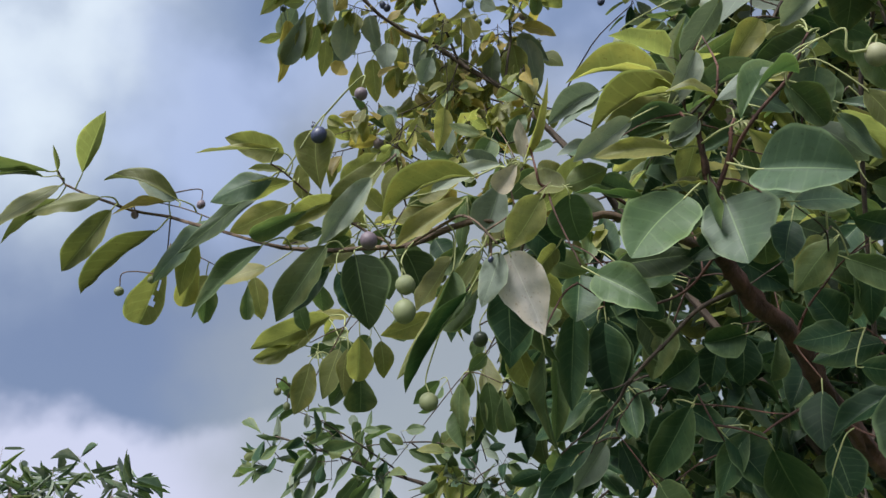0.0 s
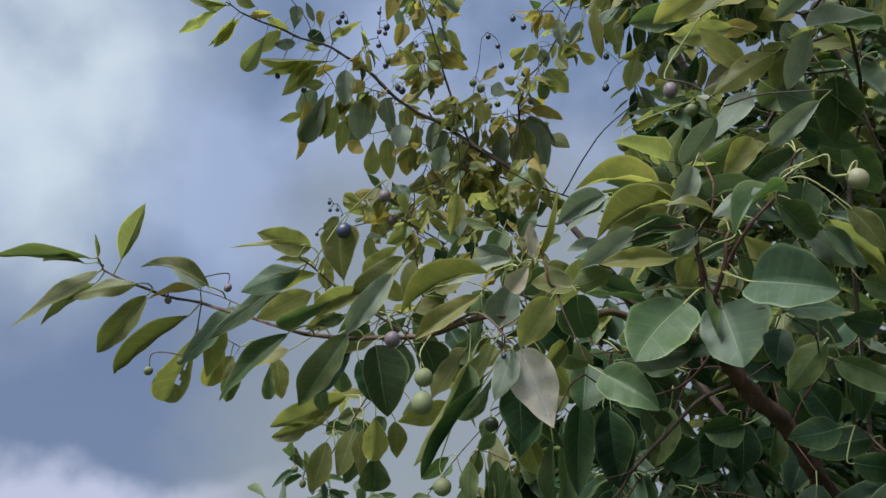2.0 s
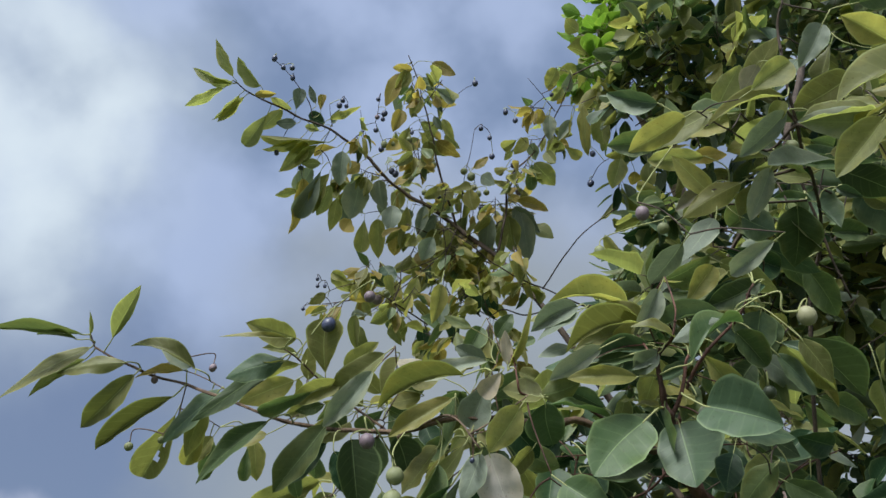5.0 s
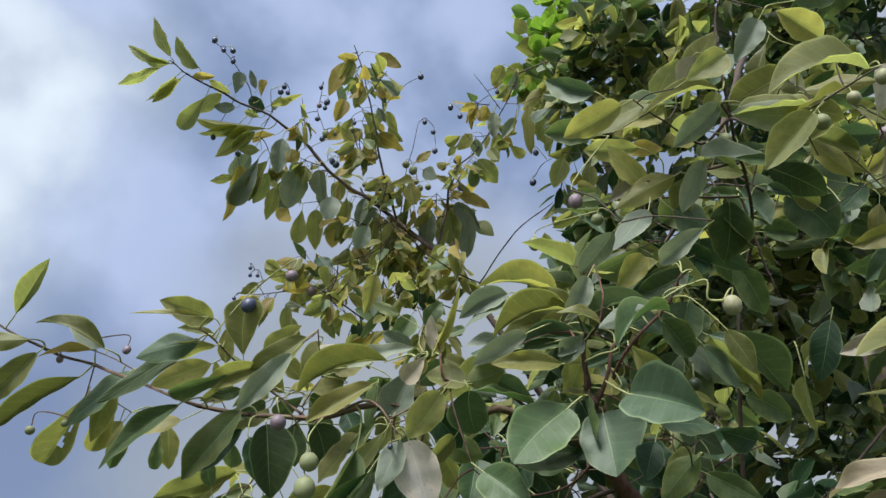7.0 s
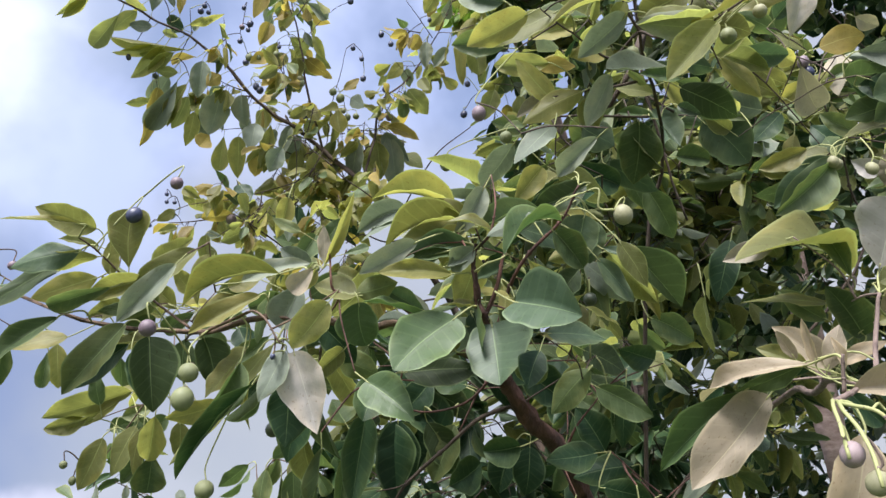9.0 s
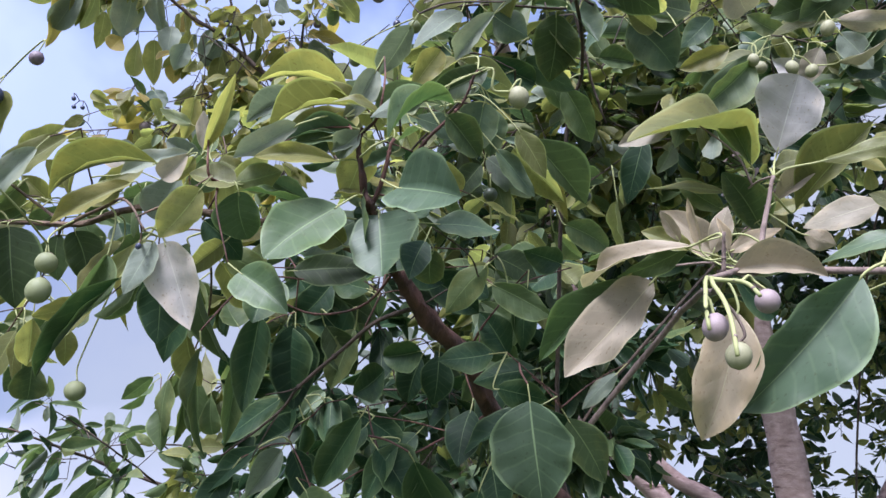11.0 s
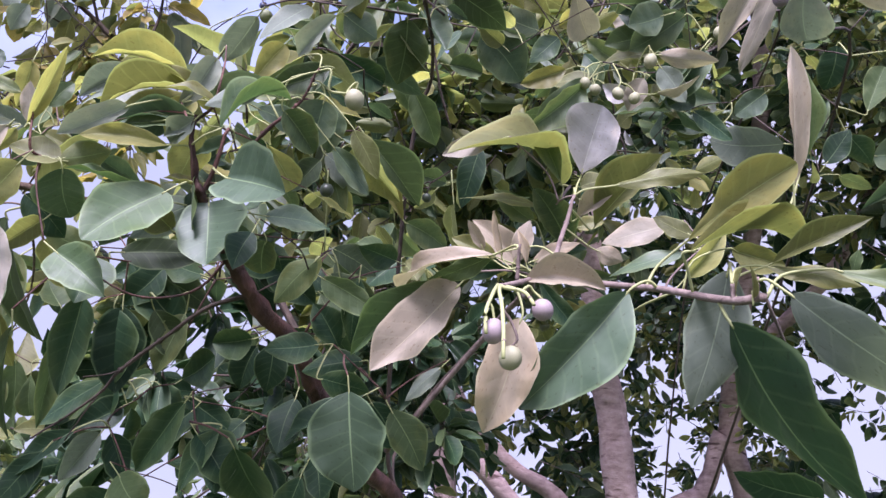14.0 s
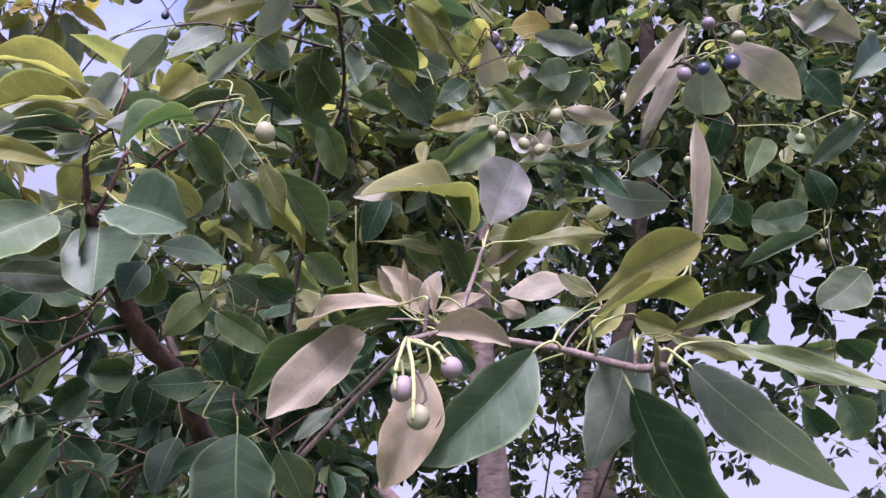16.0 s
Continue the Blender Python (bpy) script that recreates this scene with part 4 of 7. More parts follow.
leaf(upper_branch, (-0.526, 1.206, 2.703), (-0.582, 1.204, 2.702), 0.0223, -169, "l")
leaf(upper_branch, (-0.546, 1.211, 2.690), (-0.628, 1.233, 2.644), 0.0319, -179, "l")
leaf(upper_branch, (-0.508, 1.219, 2.680), (-0.567, 1.247, 2.625), 0.0343, 177, "l")
leaf(upper_branch, (-0.498, 1.222, 2.677), (-0.551, 1.250, 2.620), 0.0287, 173, "l")
leaf(upper_branch, (-0.462, 1.209, 2.701), (-0.516, 1.177, 2.755), 0.0351, -165, "l")
leaf(upper_branch, (-0.473, 1.218, 2.684), (-0.426, 1.219, 2.690), 0.0204, 133, "o")
leaf(upper_branch, (-0.438, 1.223, 2.680), (-0.390, 1.237, 2.660), 0.0257, 153, "l")
leaf(upper_branch, (-0.443, 1.241, 2.647), (-0.488, 1.276, 2.580), 0.0434, -154, "l")
leaf(upper_branch, (-0.409, 1.237, 2.658), (-0.452, 1.259, 2.615), 0.0345, -146, "l")
leaf(upper_branch, (-0.376, 1.251, 2.635), (-0.423, 1.250, 2.631), 0.0281, -130, "p")
leaf(upper_branch, (-0.379, 1.237, 2.661), (-0.372, 1.213, 2.704), 0.0345, -180, "p")
leaf(upper_branch, (-0.336, 1.231, 2.677), (-0.353, 1.210, 2.712), 0.0185, -154, "p")
leaf(upper_branch, (-0.323, 1.238, 2.663), (-0.321, 1.220, 2.697), 0.0217, -174, "o")
leaf(upper_branch, (-0.312, 1.252, 2.639), (-0.356, 1.264, 2.671), 0.0383, -112, "d")
leaf(upper_branch, (-0.302, 1.248, 2.649), (-0.232, 1.235, 2.678), 0.0239, 171, "y")
leaf(upper_branch, (-0.303, 1.273, 2.604), (-0.454, 1.263, 2.607), 0.0415, -164, "y")
leaf(upper_branch, (-0.370, 1.270, 2.602), (-0.448, 1.281, 2.574), 0.0319, -170, "l")
leaf(upper_branch, (-0.350, 1.273, 2.599), (-0.406, 1.305, 2.535), 0.0434, -146, "l")
leaf(upper_branch, (-0.327, 1.276, 2.595), (-0.376, 1.300, 2.548), 0.0306, -143, "l")
leaf(upper_branch, (-0.314, 1.296, 2.560), (-0.357, 1.296, 2.556), 0.0281, -127, "l")
leaf(upper_branch, (-0.313, 1.304, 2.546), (-0.361, 1.356, 2.449), 0.0536, -156, "p")
leaf(upper_branch, (-0.351, 1.313, 2.527), (-0.372, 1.374, 2.415), 0.0511, 148, "o")
leaf(upper_branch, (-0.294, 1.307, 2.542), (-0.326, 1.352, 2.460), 0.0444, -124, "y")
leaf(upper_branch, (-0.291, 1.320, 2.519), (-0.314, 1.354, 2.456), 0.0353, 173, "l")
leaf(upper_branch, (-0.364, 1.327, 2.499), (-0.413, 1.332, 2.487), 0.0220, -157, "l")
leaf(upper_branch, (-0.267, 1.283, 2.588), (-0.269, 1.321, 2.519), 0.0511, 174, "p")
leaf(upper_branch, (-0.225, 1.315, 2.535), (-0.240, 1.358, 2.456), 0.0690, -171, "p")
leaf(upper_branch, (-0.273, 1.335, 2.493), (-0.283, 1.371, 2.428), 0.0342, 164, "y")
leaf(upper_branch, (-0.238, 1.358, 2.456), (-0.247, 1.338, 2.408), 0.0434, -53, "o")
leaf(upper_branch, (-0.227, 1.296, 2.568), (-0.247, 1.284, 2.528), 0.0358, -94, "o")
leaf(upper_branch, (-0.154, 1.296, 2.577), (-0.093, 1.298, 2.578), 0.0281, 127, "o")
leaf(upper_branch, (-0.172, 1.283, 2.598), (-0.147, 1.298, 2.636), 0.0358, 99, "o")
leaf(upper_branch, (-0.208, 1.359, 2.458), (-0.210, 1.395, 2.392), 0.0409, 177, "y")
leaf(upper_branch, (-0.181, 1.316, 2.538), (-0.164, 1.349, 2.479), 0.0434, 154, "p")
leaf(upper_branch, (-0.146, 1.344, 2.490), (-0.144, 1.341, 2.421), 0.0511, -7, "p")
leaf(upper_branch, (-0.177, 1.359, 2.461), (-0.172, 1.402, 2.383), 0.0434, 170, "y")
leaf(upper_branch, (-0.137, 1.372, 2.441), (-0.134, 1.400, 2.392), 0.0434, 171, "o")
leaf(upper_branch, (-0.114, 1.344, 2.493), (-0.117, 1.372, 2.442), 0.0358, -177, "y")
leaf(upper_branch, (-0.073, 1.344, 2.496), (-0.085, 1.377, 2.437), 0.0332, -166, "p")
leaf(upper_branch, (-0.049, 1.355, 2.480), (-0.082, 1.381, 2.429), 0.0434, -141, "p")
leaf(upper_branch, (-0.048, 1.371, 2.452), (-0.057, 1.401, 2.395), 0.0383, -167, "y")
leaf(upper_branch, (-0.016, 1.371, 2.455), (0.000, 1.405, 2.395), 0.0485, 159, "l")
leaf(upper_branch, (0.019, 1.381, 2.440), (-0.026, 1.401, 2.399), 0.0332, -129, "l")
leaf(upper_branch, (0.038, 1.381, 2.441), (0.004, 1.408, 2.390), 0.0358, -137, "p")
leaf(upper_branch, (0.073, 1.357, 2.489), (0.070, 1.403, 2.405), 0.0460, -174, "p")
leaf(upper_branch, (0.116, 1.358, 2.491), (0.133, 1.398, 2.421), 0.0562, 165, "l")
leaf(upper_branch, (0.141, 1.351, 2.504), (0.168, 1.408, 2.406), 0.0587, 164, "p")
leaf(upper_branch, (0.133, 1.341, 2.524), (0.207, 1.352, 2.510), 0.0342, 105, "o")
leaf(upper_branch, (0.127, 1.349, 2.509), (0.191, 1.377, 2.463), 0.0434, 134, "p")
leaf(upper_branch, (0.024, 1.325, 2.541), (0.035, 1.327, 2.483), 0.0434, 111, "y")
leaf(upper_branch, (-0.013, 1.338, 2.514), (-0.043, 1.341, 2.549), 0.0332, -110, "y")
leaf(upper_branch, (0.048, 1.313, 2.565), (0.077, 1.297, 2.533), 0.0358, 103, "p")
leaf(upper_branch, (0.031, 1.305, 2.579), (0.062, 1.292, 2.605), 0.0217, 131, "o")
leaf(upper_branch, (-0.040, 1.325, 2.535), (-0.077, 1.337, 2.510), 0.0306, -130, "y")
leaf(upper_branch, (-0.130, 1.254, 2.820), (-0.177, 1.252, 2.820), 0.0267, -134, "o")
leaf(upper_branch, (-0.144, 1.255, 2.816), (-0.167, 1.287, 2.755), 0.0388, -158, "y")
leaf(upper_branch, (-0.161, 1.259, 2.809), (-0.187, 1.296, 2.737), 0.0401, -161, "o")
leaf(upper_branch, (-0.129, 1.272, 2.787), (-0.131, 1.294, 2.746), 0.0307, 180, "l")
leaf(upper_branch, (-0.107, 1.262, 2.806), (-0.074, 1.299, 2.807), 0.0401, 141, "p")
leaf(upper_branch, (-0.085, 1.246, 2.837), (-0.027, 1.261, 2.816), 0.0334, 135, "o")
leaf(upper_branch, (-0.074, 1.261, 2.772), (-0.024, 1.276, 2.747), 0.0317, 134, "p")
leaf(upper_branch, (-0.106, 1.270, 2.752), (-0.123, 1.295, 2.706), 0.0370, -157, "y")
leaf(upper_branch, (-0.093, 1.264, 2.764), (-0.065, 1.294, 2.769), 0.0344, 138, "y")
leaf(upper_branch, (-0.147, 1.278, 2.714), (-0.163, 1.302, 2.667), 0.0394, -160, "o")
leaf(upper_branch, (-0.102, 1.291, 2.693), (-0.068, 1.340, 2.701), 0.0499, 139, "l")
leaf(upper_branch, (-0.050, 1.289, 2.703), (-0.019, 1.313, 2.662), 0.0263, 141, "l")
leaf(upper_branch, (-0.070, 1.285, 2.708), (-0.048, 1.301, 2.680), 0.0210, 140, "p")
leaf(upper_branch, (-0.124, 1.289, 2.674), (-0.138, 1.311, 2.634), 0.0353, -160, "y")
leaf(upper_branch, (-0.103, 1.302, 2.653), (-0.124, 1.296, 2.607), 0.0366, -102, "y")
leaf(upper_branch, (-0.060, 1.306, 2.650), (-0.009, 1.322, 2.626), 0.0392, 131, "o")
leaf(upper_branch, (-0.079, 1.306, 2.648), (-0.083, 1.334, 2.597), 0.0392, -177, "y")
leaf(upper_branch, (0.211, 1.255, 2.851), (0.190, 1.279, 2.806), 0.0401, -144, "y")
leaf(upper_branch, (0.227, 1.278, 2.812), (0.204, 1.307, 2.794), 0.0334, -147, "l")
leaf(upper_branch, (0.183, 1.303, 2.762), (0.168, 1.343, 2.750), 0.0374, -156, "o")
leaf(upper_branch, (0.202, 1.310, 2.751), (0.206, 1.339, 2.699), 0.0374, -180, "p")
leaf(upper_branch, (0.216, 1.327, 2.723), (0.260, 1.333, 2.715), 0.0267, 132, "l")
leaf(upper_branch, (0.217, 1.333, 2.711), (0.231, 1.381, 2.700), 0.0428, 172, "l")
leaf(upper_branch, (0.245, 1.346, 2.689), (0.283, 1.359, 2.670), 0.0307, 136, "l")
leaf(upper_branch, (0.163, 1.325, 2.677), (0.175, 1.361, 2.655), 0.0330, 170, "p")
leaf(upper_branch, (0.126, 1.322, 2.681), (0.096, 1.350, 2.675), 0.0330, -138, "y")
leaf(upper_branch, (0.152, 1.319, 2.688), (0.122, 1.338, 2.652), 0.0330, -135, "y")
leaf(upper_branch, (0.197, 1.336, 2.663), (0.218, 1.328, 2.625), 0.0330, 102, "l")
leaf(upper_branch, (0.171, 1.340, 2.631), (0.223, 1.366, 2.590), 0.0552, 138, "l")
leaf(upper_branch, (0.165, 1.340, 2.631), (0.168, 1.372, 2.575), 0.0315, -179, "g")
leaf(upper_branch, (0.273, 1.260, 2.745), (0.286, 1.317, 2.644), 0.0520, -144, "l")
leaf(upper_branch, (0.305, 1.257, 2.754), (0.326, 1.304, 2.670), 0.0494, 173, "l")
leaf(upper_branch, (0.358, 1.280, 2.613), (0.344, 1.313, 2.553), 0.0505, -151, "l")
leaf(upper_branch, (0.408, 1.244, 2.580), (0.416, 1.275, 2.525), 0.0380, -177, "l")
leaf(upper_branch, (-0.197, 1.355, 2.218), (-0.188, 1.391, 2.154), 0.0345, 177, "l")
leaf(upper_branch, (0.002, 1.358, 2.232), (0.020, 1.389, 2.177), 0.0333, 154, "d")
leaf(upper_branch, (-0.055, 1.370, 2.205), (-0.046, 1.394, 2.162), 0.0309, 159, "d")
leaf(upper_branch, (-0.121, 1.366, 2.205), (-0.095, 1.386, 2.170), 0.0285, 131, "l")
leaf(upper_branch, (-0.261, 1.332, 2.253), (-0.295, 1.343, 2.230), 0.0238, -128, "y")
leaf(upper_branch, (-0.214, 1.321, 2.277), (-0.251, 1.310, 2.293), 0.0261, -118, "y")
leaf(upper_branch, (-0.145, 1.305, 2.313), (-0.116, 1.296, 2.270), 0.0404, 87, "d")
leaf(upper_branch, (-0.154, 1.334, 2.260), (-0.212, 1.338, 2.246), 0.0297, -119, "o")
leaf(upper_branch, (-0.072, 1.318, 2.297), (-0.093, 1.346, 2.244), 0.0356, -152, "l")
leaf(upper_branch, (-0.025, 1.324, 2.290), (-0.027, 1.359, 2.228), 0.0404, -177, "d")
leaf(upper_branch, (0.035, 1.325, 2.294), (0.061, 1.358, 2.239), 0.0451, 147, "d")
leaf(upper_branch, (0.071, 1.332, 2.286), (0.097, 1.361, 2.236), 0.0451, 146, "d")
stem(upper_branch, 0.0008, 0.0016, (-0.027, 1.063, 2.279), (0.034, 1.060, 2.235), (0.087, 1.105, 2.219), (0.172, 1.142, 2.200), (0.283, 1.263, 2.226))
stem(upper_branch, 0.0007, 0.0014, (0.253, 0.883, 2.211), (0.207, 0.960, 2.199), (0.172, 1.142, 2.200))
leaf(upper_branch, (-0.008, 1.006, 2.124), (-0.017, 1.033, 2.065), 0.0327, -176, "y")
leaf(upper_branch, (-0.027, 0.982, 2.198), (-0.044, 1.002, 2.163), 0.0341, -160, "p")
fruit(upper_branch, (-0.119, 1.317, 2.584), 0.0116, "b")
fruit(upper_branch, (-0.156, 1.323, 2.570), 0.0142, "b")
fruit(upper_branch, (-0.147, 1.325, 2.564), 0.0155, "b")
fruit(upper_branch, (0.170, 1.376, 2.505), 0.0129, "b")
fruit(upper_branch, (0.149, 1.372, 2.510), 0.0116, "g")
fruit(upper_branch, (0.165, 1.382, 2.493), 0.0142, "g")
fruit(upper_branch, (0.167, 1.377, 2.503), 0.0155, "g")
fruit(upper_branch, (-0.041, 1.341, 2.547), 0.0142, "g")
fruit(upper_branch, (-0.078, 1.347, 2.533), 0.0142, "g")
fruit(upper_branch, (-0.046, 1.353, 2.524), 0.0155, "b")
fruit(upper_branch, (0.159, 1.387, 2.484), 0.0142, "g")
fruit(upper_branch, (0.169, 1.395, 2.472), 0.0129, "w")
fruit(upper_branch, (0.175, 1.393, 2.475), 0.0116, "g")
fruit(upper_branch, (0.160, 1.394, 2.472), 0.0142, "w")
fruit(upper_branch, (-0.173, 1.293, 2.619), 0.0116, "g")
fruit(upper_branch, (-0.177, 1.292, 2.621), 0.0155, "g")
fruit(upper_branch, (-0.178, 1.293, 2.620), 0.0116, "g")
fruit(upper_branch, (-0.183, 1.298, 2.611), 0.0142, "b")
fruit(upper_branch, (-0.158, 1.292, 2.624), 0.0116, "g")
fruit(upper_branch, (-0.121, 1.287, 2.636), 0.0142, "g")
fruit(upper_branch, (0.080, 1.397, 2.457), 0.0155, "g")
fruit(upper_branch, (0.084, 1.389, 2.472), 0.0116, "b")
fruit(upper_branch, (0.106, 1.395, 2.464), 0.0142, "g")
fruit(upper_branch, (0.055, 1.366, 2.512), 0.0142, "b")
fruit(upper_branch, (0.051, 1.375, 2.495), 0.0142, "g")
fruit(upper_branch, (0.052, 1.371, 2.501), 0.0129, "g")
fruit(upper_branch, (0.063, 1.348, 2.545), 0.0142, "g")
fruit(upper_branch, (0.035, 1.343, 2.552), 0.0116, "w")
fruit(upper_branch, (0.045, 1.350, 2.541), 0.0142, "g")
fruit(upper_branch, (-0.062, 1.316, 2.590), 0.0155, "g")
fruit(upper_branch, (-0.065, 1.311, 2.598), 0.0129, "w")
fruit(upper_branch, (-0.076, 1.322, 2.578), 0.0142, "g")
fruit(upper_branch, (-0.435, 1.179, 2.758), 0.0128, "b")
fruit(upper_branch, (-0.414, 1.190, 2.742), 0.0115, "b")
fruit(upper_branch, (-0.394, 1.190, 2.743), 0.0128, "b")
fruit(upper_branch, (-0.391, 1.201, 2.723), 0.0115, "b")
fruit(upper_branch, (-0.282, 1.233, 2.678), 0.0140, "b")
fruit(upper_branch, (-0.275, 1.227, 2.688), 0.0115, "b")
fruit(upper_branch, (-0.266, 1.234, 2.678), 0.0102, "b")
fruit(upper_branch, (-0.195, 1.226, 2.697), 0.0102, "b")
fruit(upper_branch, (-0.179, 1.243, 2.671), 0.0140, "b")
fruit(upper_branch, (-0.195, 1.246, 2.662), 0.0115, "v")
fruit(upper_branch, (-0.182, 1.249, 2.659), 0.0102, "b")
fruit(upper_branch, (-0.196, 1.261, 2.636), 0.0115, "b")
fruit(upper_branch, (-0.114, 1.264, 2.638), 0.0089, "b")
fruit(upper_branch, (0.020, 1.271, 2.803), 0.0147, "b")
fruit(upper_branch, (0.041, 1.261, 2.659), 0.0115, "b")
fruit(upper_branch, (0.062, 1.271, 2.642), 0.0115, "b")
fruit(upper_branch, (0.097, 1.305, 2.749), 0.0134, "b")
fruit(upper_branch, (0.121, 1.315, 2.734), 0.0134, "b")
fruit(upper_branch, (0.145, 1.301, 2.760), 0.0120, "b")
fruit(upper_branch, (0.158, 1.308, 2.749), 0.0120, "b")
fruit(upper_branch, (0.203, 1.286, 2.795), 0.0107, "b")
fruit(upper_branch, (0.070, 1.292, 2.606), 0.0128, "b")
fruit(upper_branch, (0.120, 1.302, 2.593), 0.0140, "b")
fruit(upper_branch, (0.302, 1.315, 2.649), 0.0143, "b")
fruit(upper_branch, (0.302, 1.348, 2.589), 0.0156, "b")
fruit(upper_branch, (0.009, 1.307, 2.571), 0.0166, "g")
fruit(upper_branch, (0.026, 1.314, 2.562), 0.0192, "g")
fruit(upper_branch, (0.092, 1.309, 2.576), 0.0153, "g")
fruit(upper_branch, (0.112, 1.315, 2.567), 0.0153, "g")
fruit(upper_branch, (0.136, 1.331, 2.541), 0.0166, "v")
fruit(upper_branch, (-0.280, 1.317, 2.278), 0.0083, "b")
fruit(upper_branch, (-0.279, 1.325, 2.265), 0.0083, "b")
fruit(upper_branch, (-0.264, 1.325, 2.266), 0.0083, "b")
fruit(upper_branch, (-0.306, 1.348, 2.221), 0.0083, "b")
fruit(upper_branch, (-0.416, 1.284, 2.573), 0.0115, "b")
fruit(upper_branch, (-0.359, 1.301, 2.547), 0.0115, "d")
fruit(upper_branch, (-0.153, 1.339, 2.250), 0.0214, "v")
fruit(upper_branch, (-0.133, 1.334, 2.262), 0.0143, "g")
fruit(upper_branch, (-0.021, 1.388, 2.175), 0.0119, "b")
shoot_branch = branch("branch", BROWN, "upright shoot with large pale yellow-green leaves")
stem(shoot_branch, 0.0010, 0.0026, (0.122, 0.806, 1.605), (0.172, 0.787, 1.647), (0.188, 0.773, 1.672), (0.227, 0.761, 1.710), (0.260, 0.752, 1.742), (0.296, 0.738, 1.754))
stem(shoot_branch, 0.0006, 0.0012, (0.158, 0.765, 1.660), (0.188, 0.773, 1.672), (0.227, 0.761, 1.710))
stem(shoot_branch, 0.0006, 0.0010, (0.151, 0.807, 1.606), (0.172, 0.787, 1.647))
stem(shoot_branch, 0.0012, 0.0032, (0.361, 0.491, 2.242), (0.358, 0.512, 2.205), (0.377, 0.545, 2.108), (0.441, 0.653, 2.085), (0.479, 0.742, 2.073), (0.472, 0.791, 1.986), (0.513, 0.945, 1.682), (0.547, 0.984, 1.582))
stem(shoot_branch, 0.0010, 0.0020, (0.313, 0.564, 2.110), (0.354, 0.575, 2.092), (0.377, 0.545, 2.108))
stem(shoot_branch, 0.0010, 0.0020, (0.303, 0.613, 2.063), (0.357, 0.614, 2.084), (0.407, 0.601, 2.093))
stem(shoot_branch, 0.0010, 0.0020, (0.353, 0.528, 2.137), (0.367, 0.539, 2.118), (0.377, 0.545, 2.108))
stem(shoot_branch, 0.0010, 0.0020, (0.408, 0.499, 2.071), (0.390, 0.524, 2.084), (0.377, 0.545, 2.108))
stem(shoot_branch, 0.0008, 0.0016, (0.282, 0.680, 2.063), (0.318, 0.656, 2.070), (0.428, 0.652, 2.085))
leaf(shoot_branch, (0.289, 0.546, 2.119), (0.211, 0.571, 2.083), 0.0319, -106, "l", "E")
leaf(shoot_branch, (0.322, 0.584, 2.145), (0.270, 0.595, 2.121), 0.0389, -104, "l", "E")
leaf(shoot_branch, (0.360, 0.528, 2.130), (0.282, 0.543, 2.101), 0.0245, -90, "y", "A")
leaf(shoot_branch, (0.350, 0.509, 2.092), (0.307, 0.537, 2.052), 0.0237, -120, "p", "E")
leaf(shoot_branch, (0.338, 0.530, 2.079), (0.347, 0.508, 2.106), 0.0185, 137, "l", "O")
leaf(shoot_branch, (0.425, 0.490, 2.070), (0.354, 0.495, 2.071), 0.0340, -115, "p", "E")
leaf(shoot_branch, (0.428, 0.511, 2.150), (0.372, 0.536, 2.118), 0.0320, -99, "y", "E")
leaf(shoot_branch, (0.448, 0.421, 2.070), (0.362, 0.439, 2.042), 0.0572, -67, "l", "H")
leaf(shoot_branch, (0.469, 0.552, 2.166), (0.533, 0.513, 2.160), 0.0256, 92, "n", "E")
leaf(shoot_branch, (0.583, 0.593, 2.181), (0.581, 0.549, 2.222), 0.0313, 164, "q", "O")
leaf(shoot_branch, (0.307, 0.623, 2.063), (0.259, 0.601, 2.100), 0.0278, -129, "l", "E")
leaf(shoot_branch, (0.335, 0.608, 2.072), (0.272, 0.626, 2.033), 0.0296, -102, "y", "E")
leaf(shoot_branch, (0.351, 0.566, 2.063), (0.333, 0.595, 2.013), 0.0225, -129, "p", "E")
leaf(shoot_branch, (0.386, 0.562, 2.087), (0.357, 0.566, 2.065), 0.0173, -102, "p", "E")
leaf(shoot_branch, (0.251, 0.573, 1.965), (0.230, 0.626, 1.945), 0.0238, -138, "p", "E")
leaf(shoot_branch, (0.303, 0.615, 2.026), (0.258, 0.592, 1.958), 0.0268, -70, "p", "E")
leaf(shoot_branch, (0.308, 0.492, 1.925), (0.286, 0.553, 1.919), 0.0214, -118, "p", "E")
leaf(shoot_branch, (0.366, 0.685, 2.010), (0.304, 0.718, 1.988), 0.0267, -108, "d", "E")
leaf(shoot_branch, (0.516, 0.639, 2.211), (0.580, 0.653, 2.181), 0.0382, 131, "l", "E")
leaf(shoot_branch, (0.437, 0.512, 2.098), (0.484, 0.514, 2.098), 0.0275, 107, "y", "E")
leaf(shoot_branch, (0.478, 0.572, 2.113), (0.526, 0.577, 2.073), 0.0255, 117, "y", "E")
leaf(shoot_branch, (0.431, 0.587, 2.105), (0.463, 0.571, 2.103), 0.0201, 99, "n", "E")
leaf(shoot_branch, (0.440, 0.587, 2.091), (0.392, 0.583, 2.087), 0.0187, -102, "b", "E")
leaf(shoot_branch, (0.563, 0.775, 2.188), (0.626, 0.784, 2.137), 0.0667, 130, "s", "R")
leaf(shoot_branch, (0.509, 0.760, 2.113), (0.557, 0.763, 2.118), 0.0313, 115, "t", "R")
leaf(shoot_branch, (0.418, 0.657, 2.080), (0.423, 0.699, 2.020), 0.0515, 180, "t", "E")
leaf(shoot_branch, (0.466, 0.644, 2.128), (0.541, 0.653, 2.104), 0.0392, 123, "t", "E")
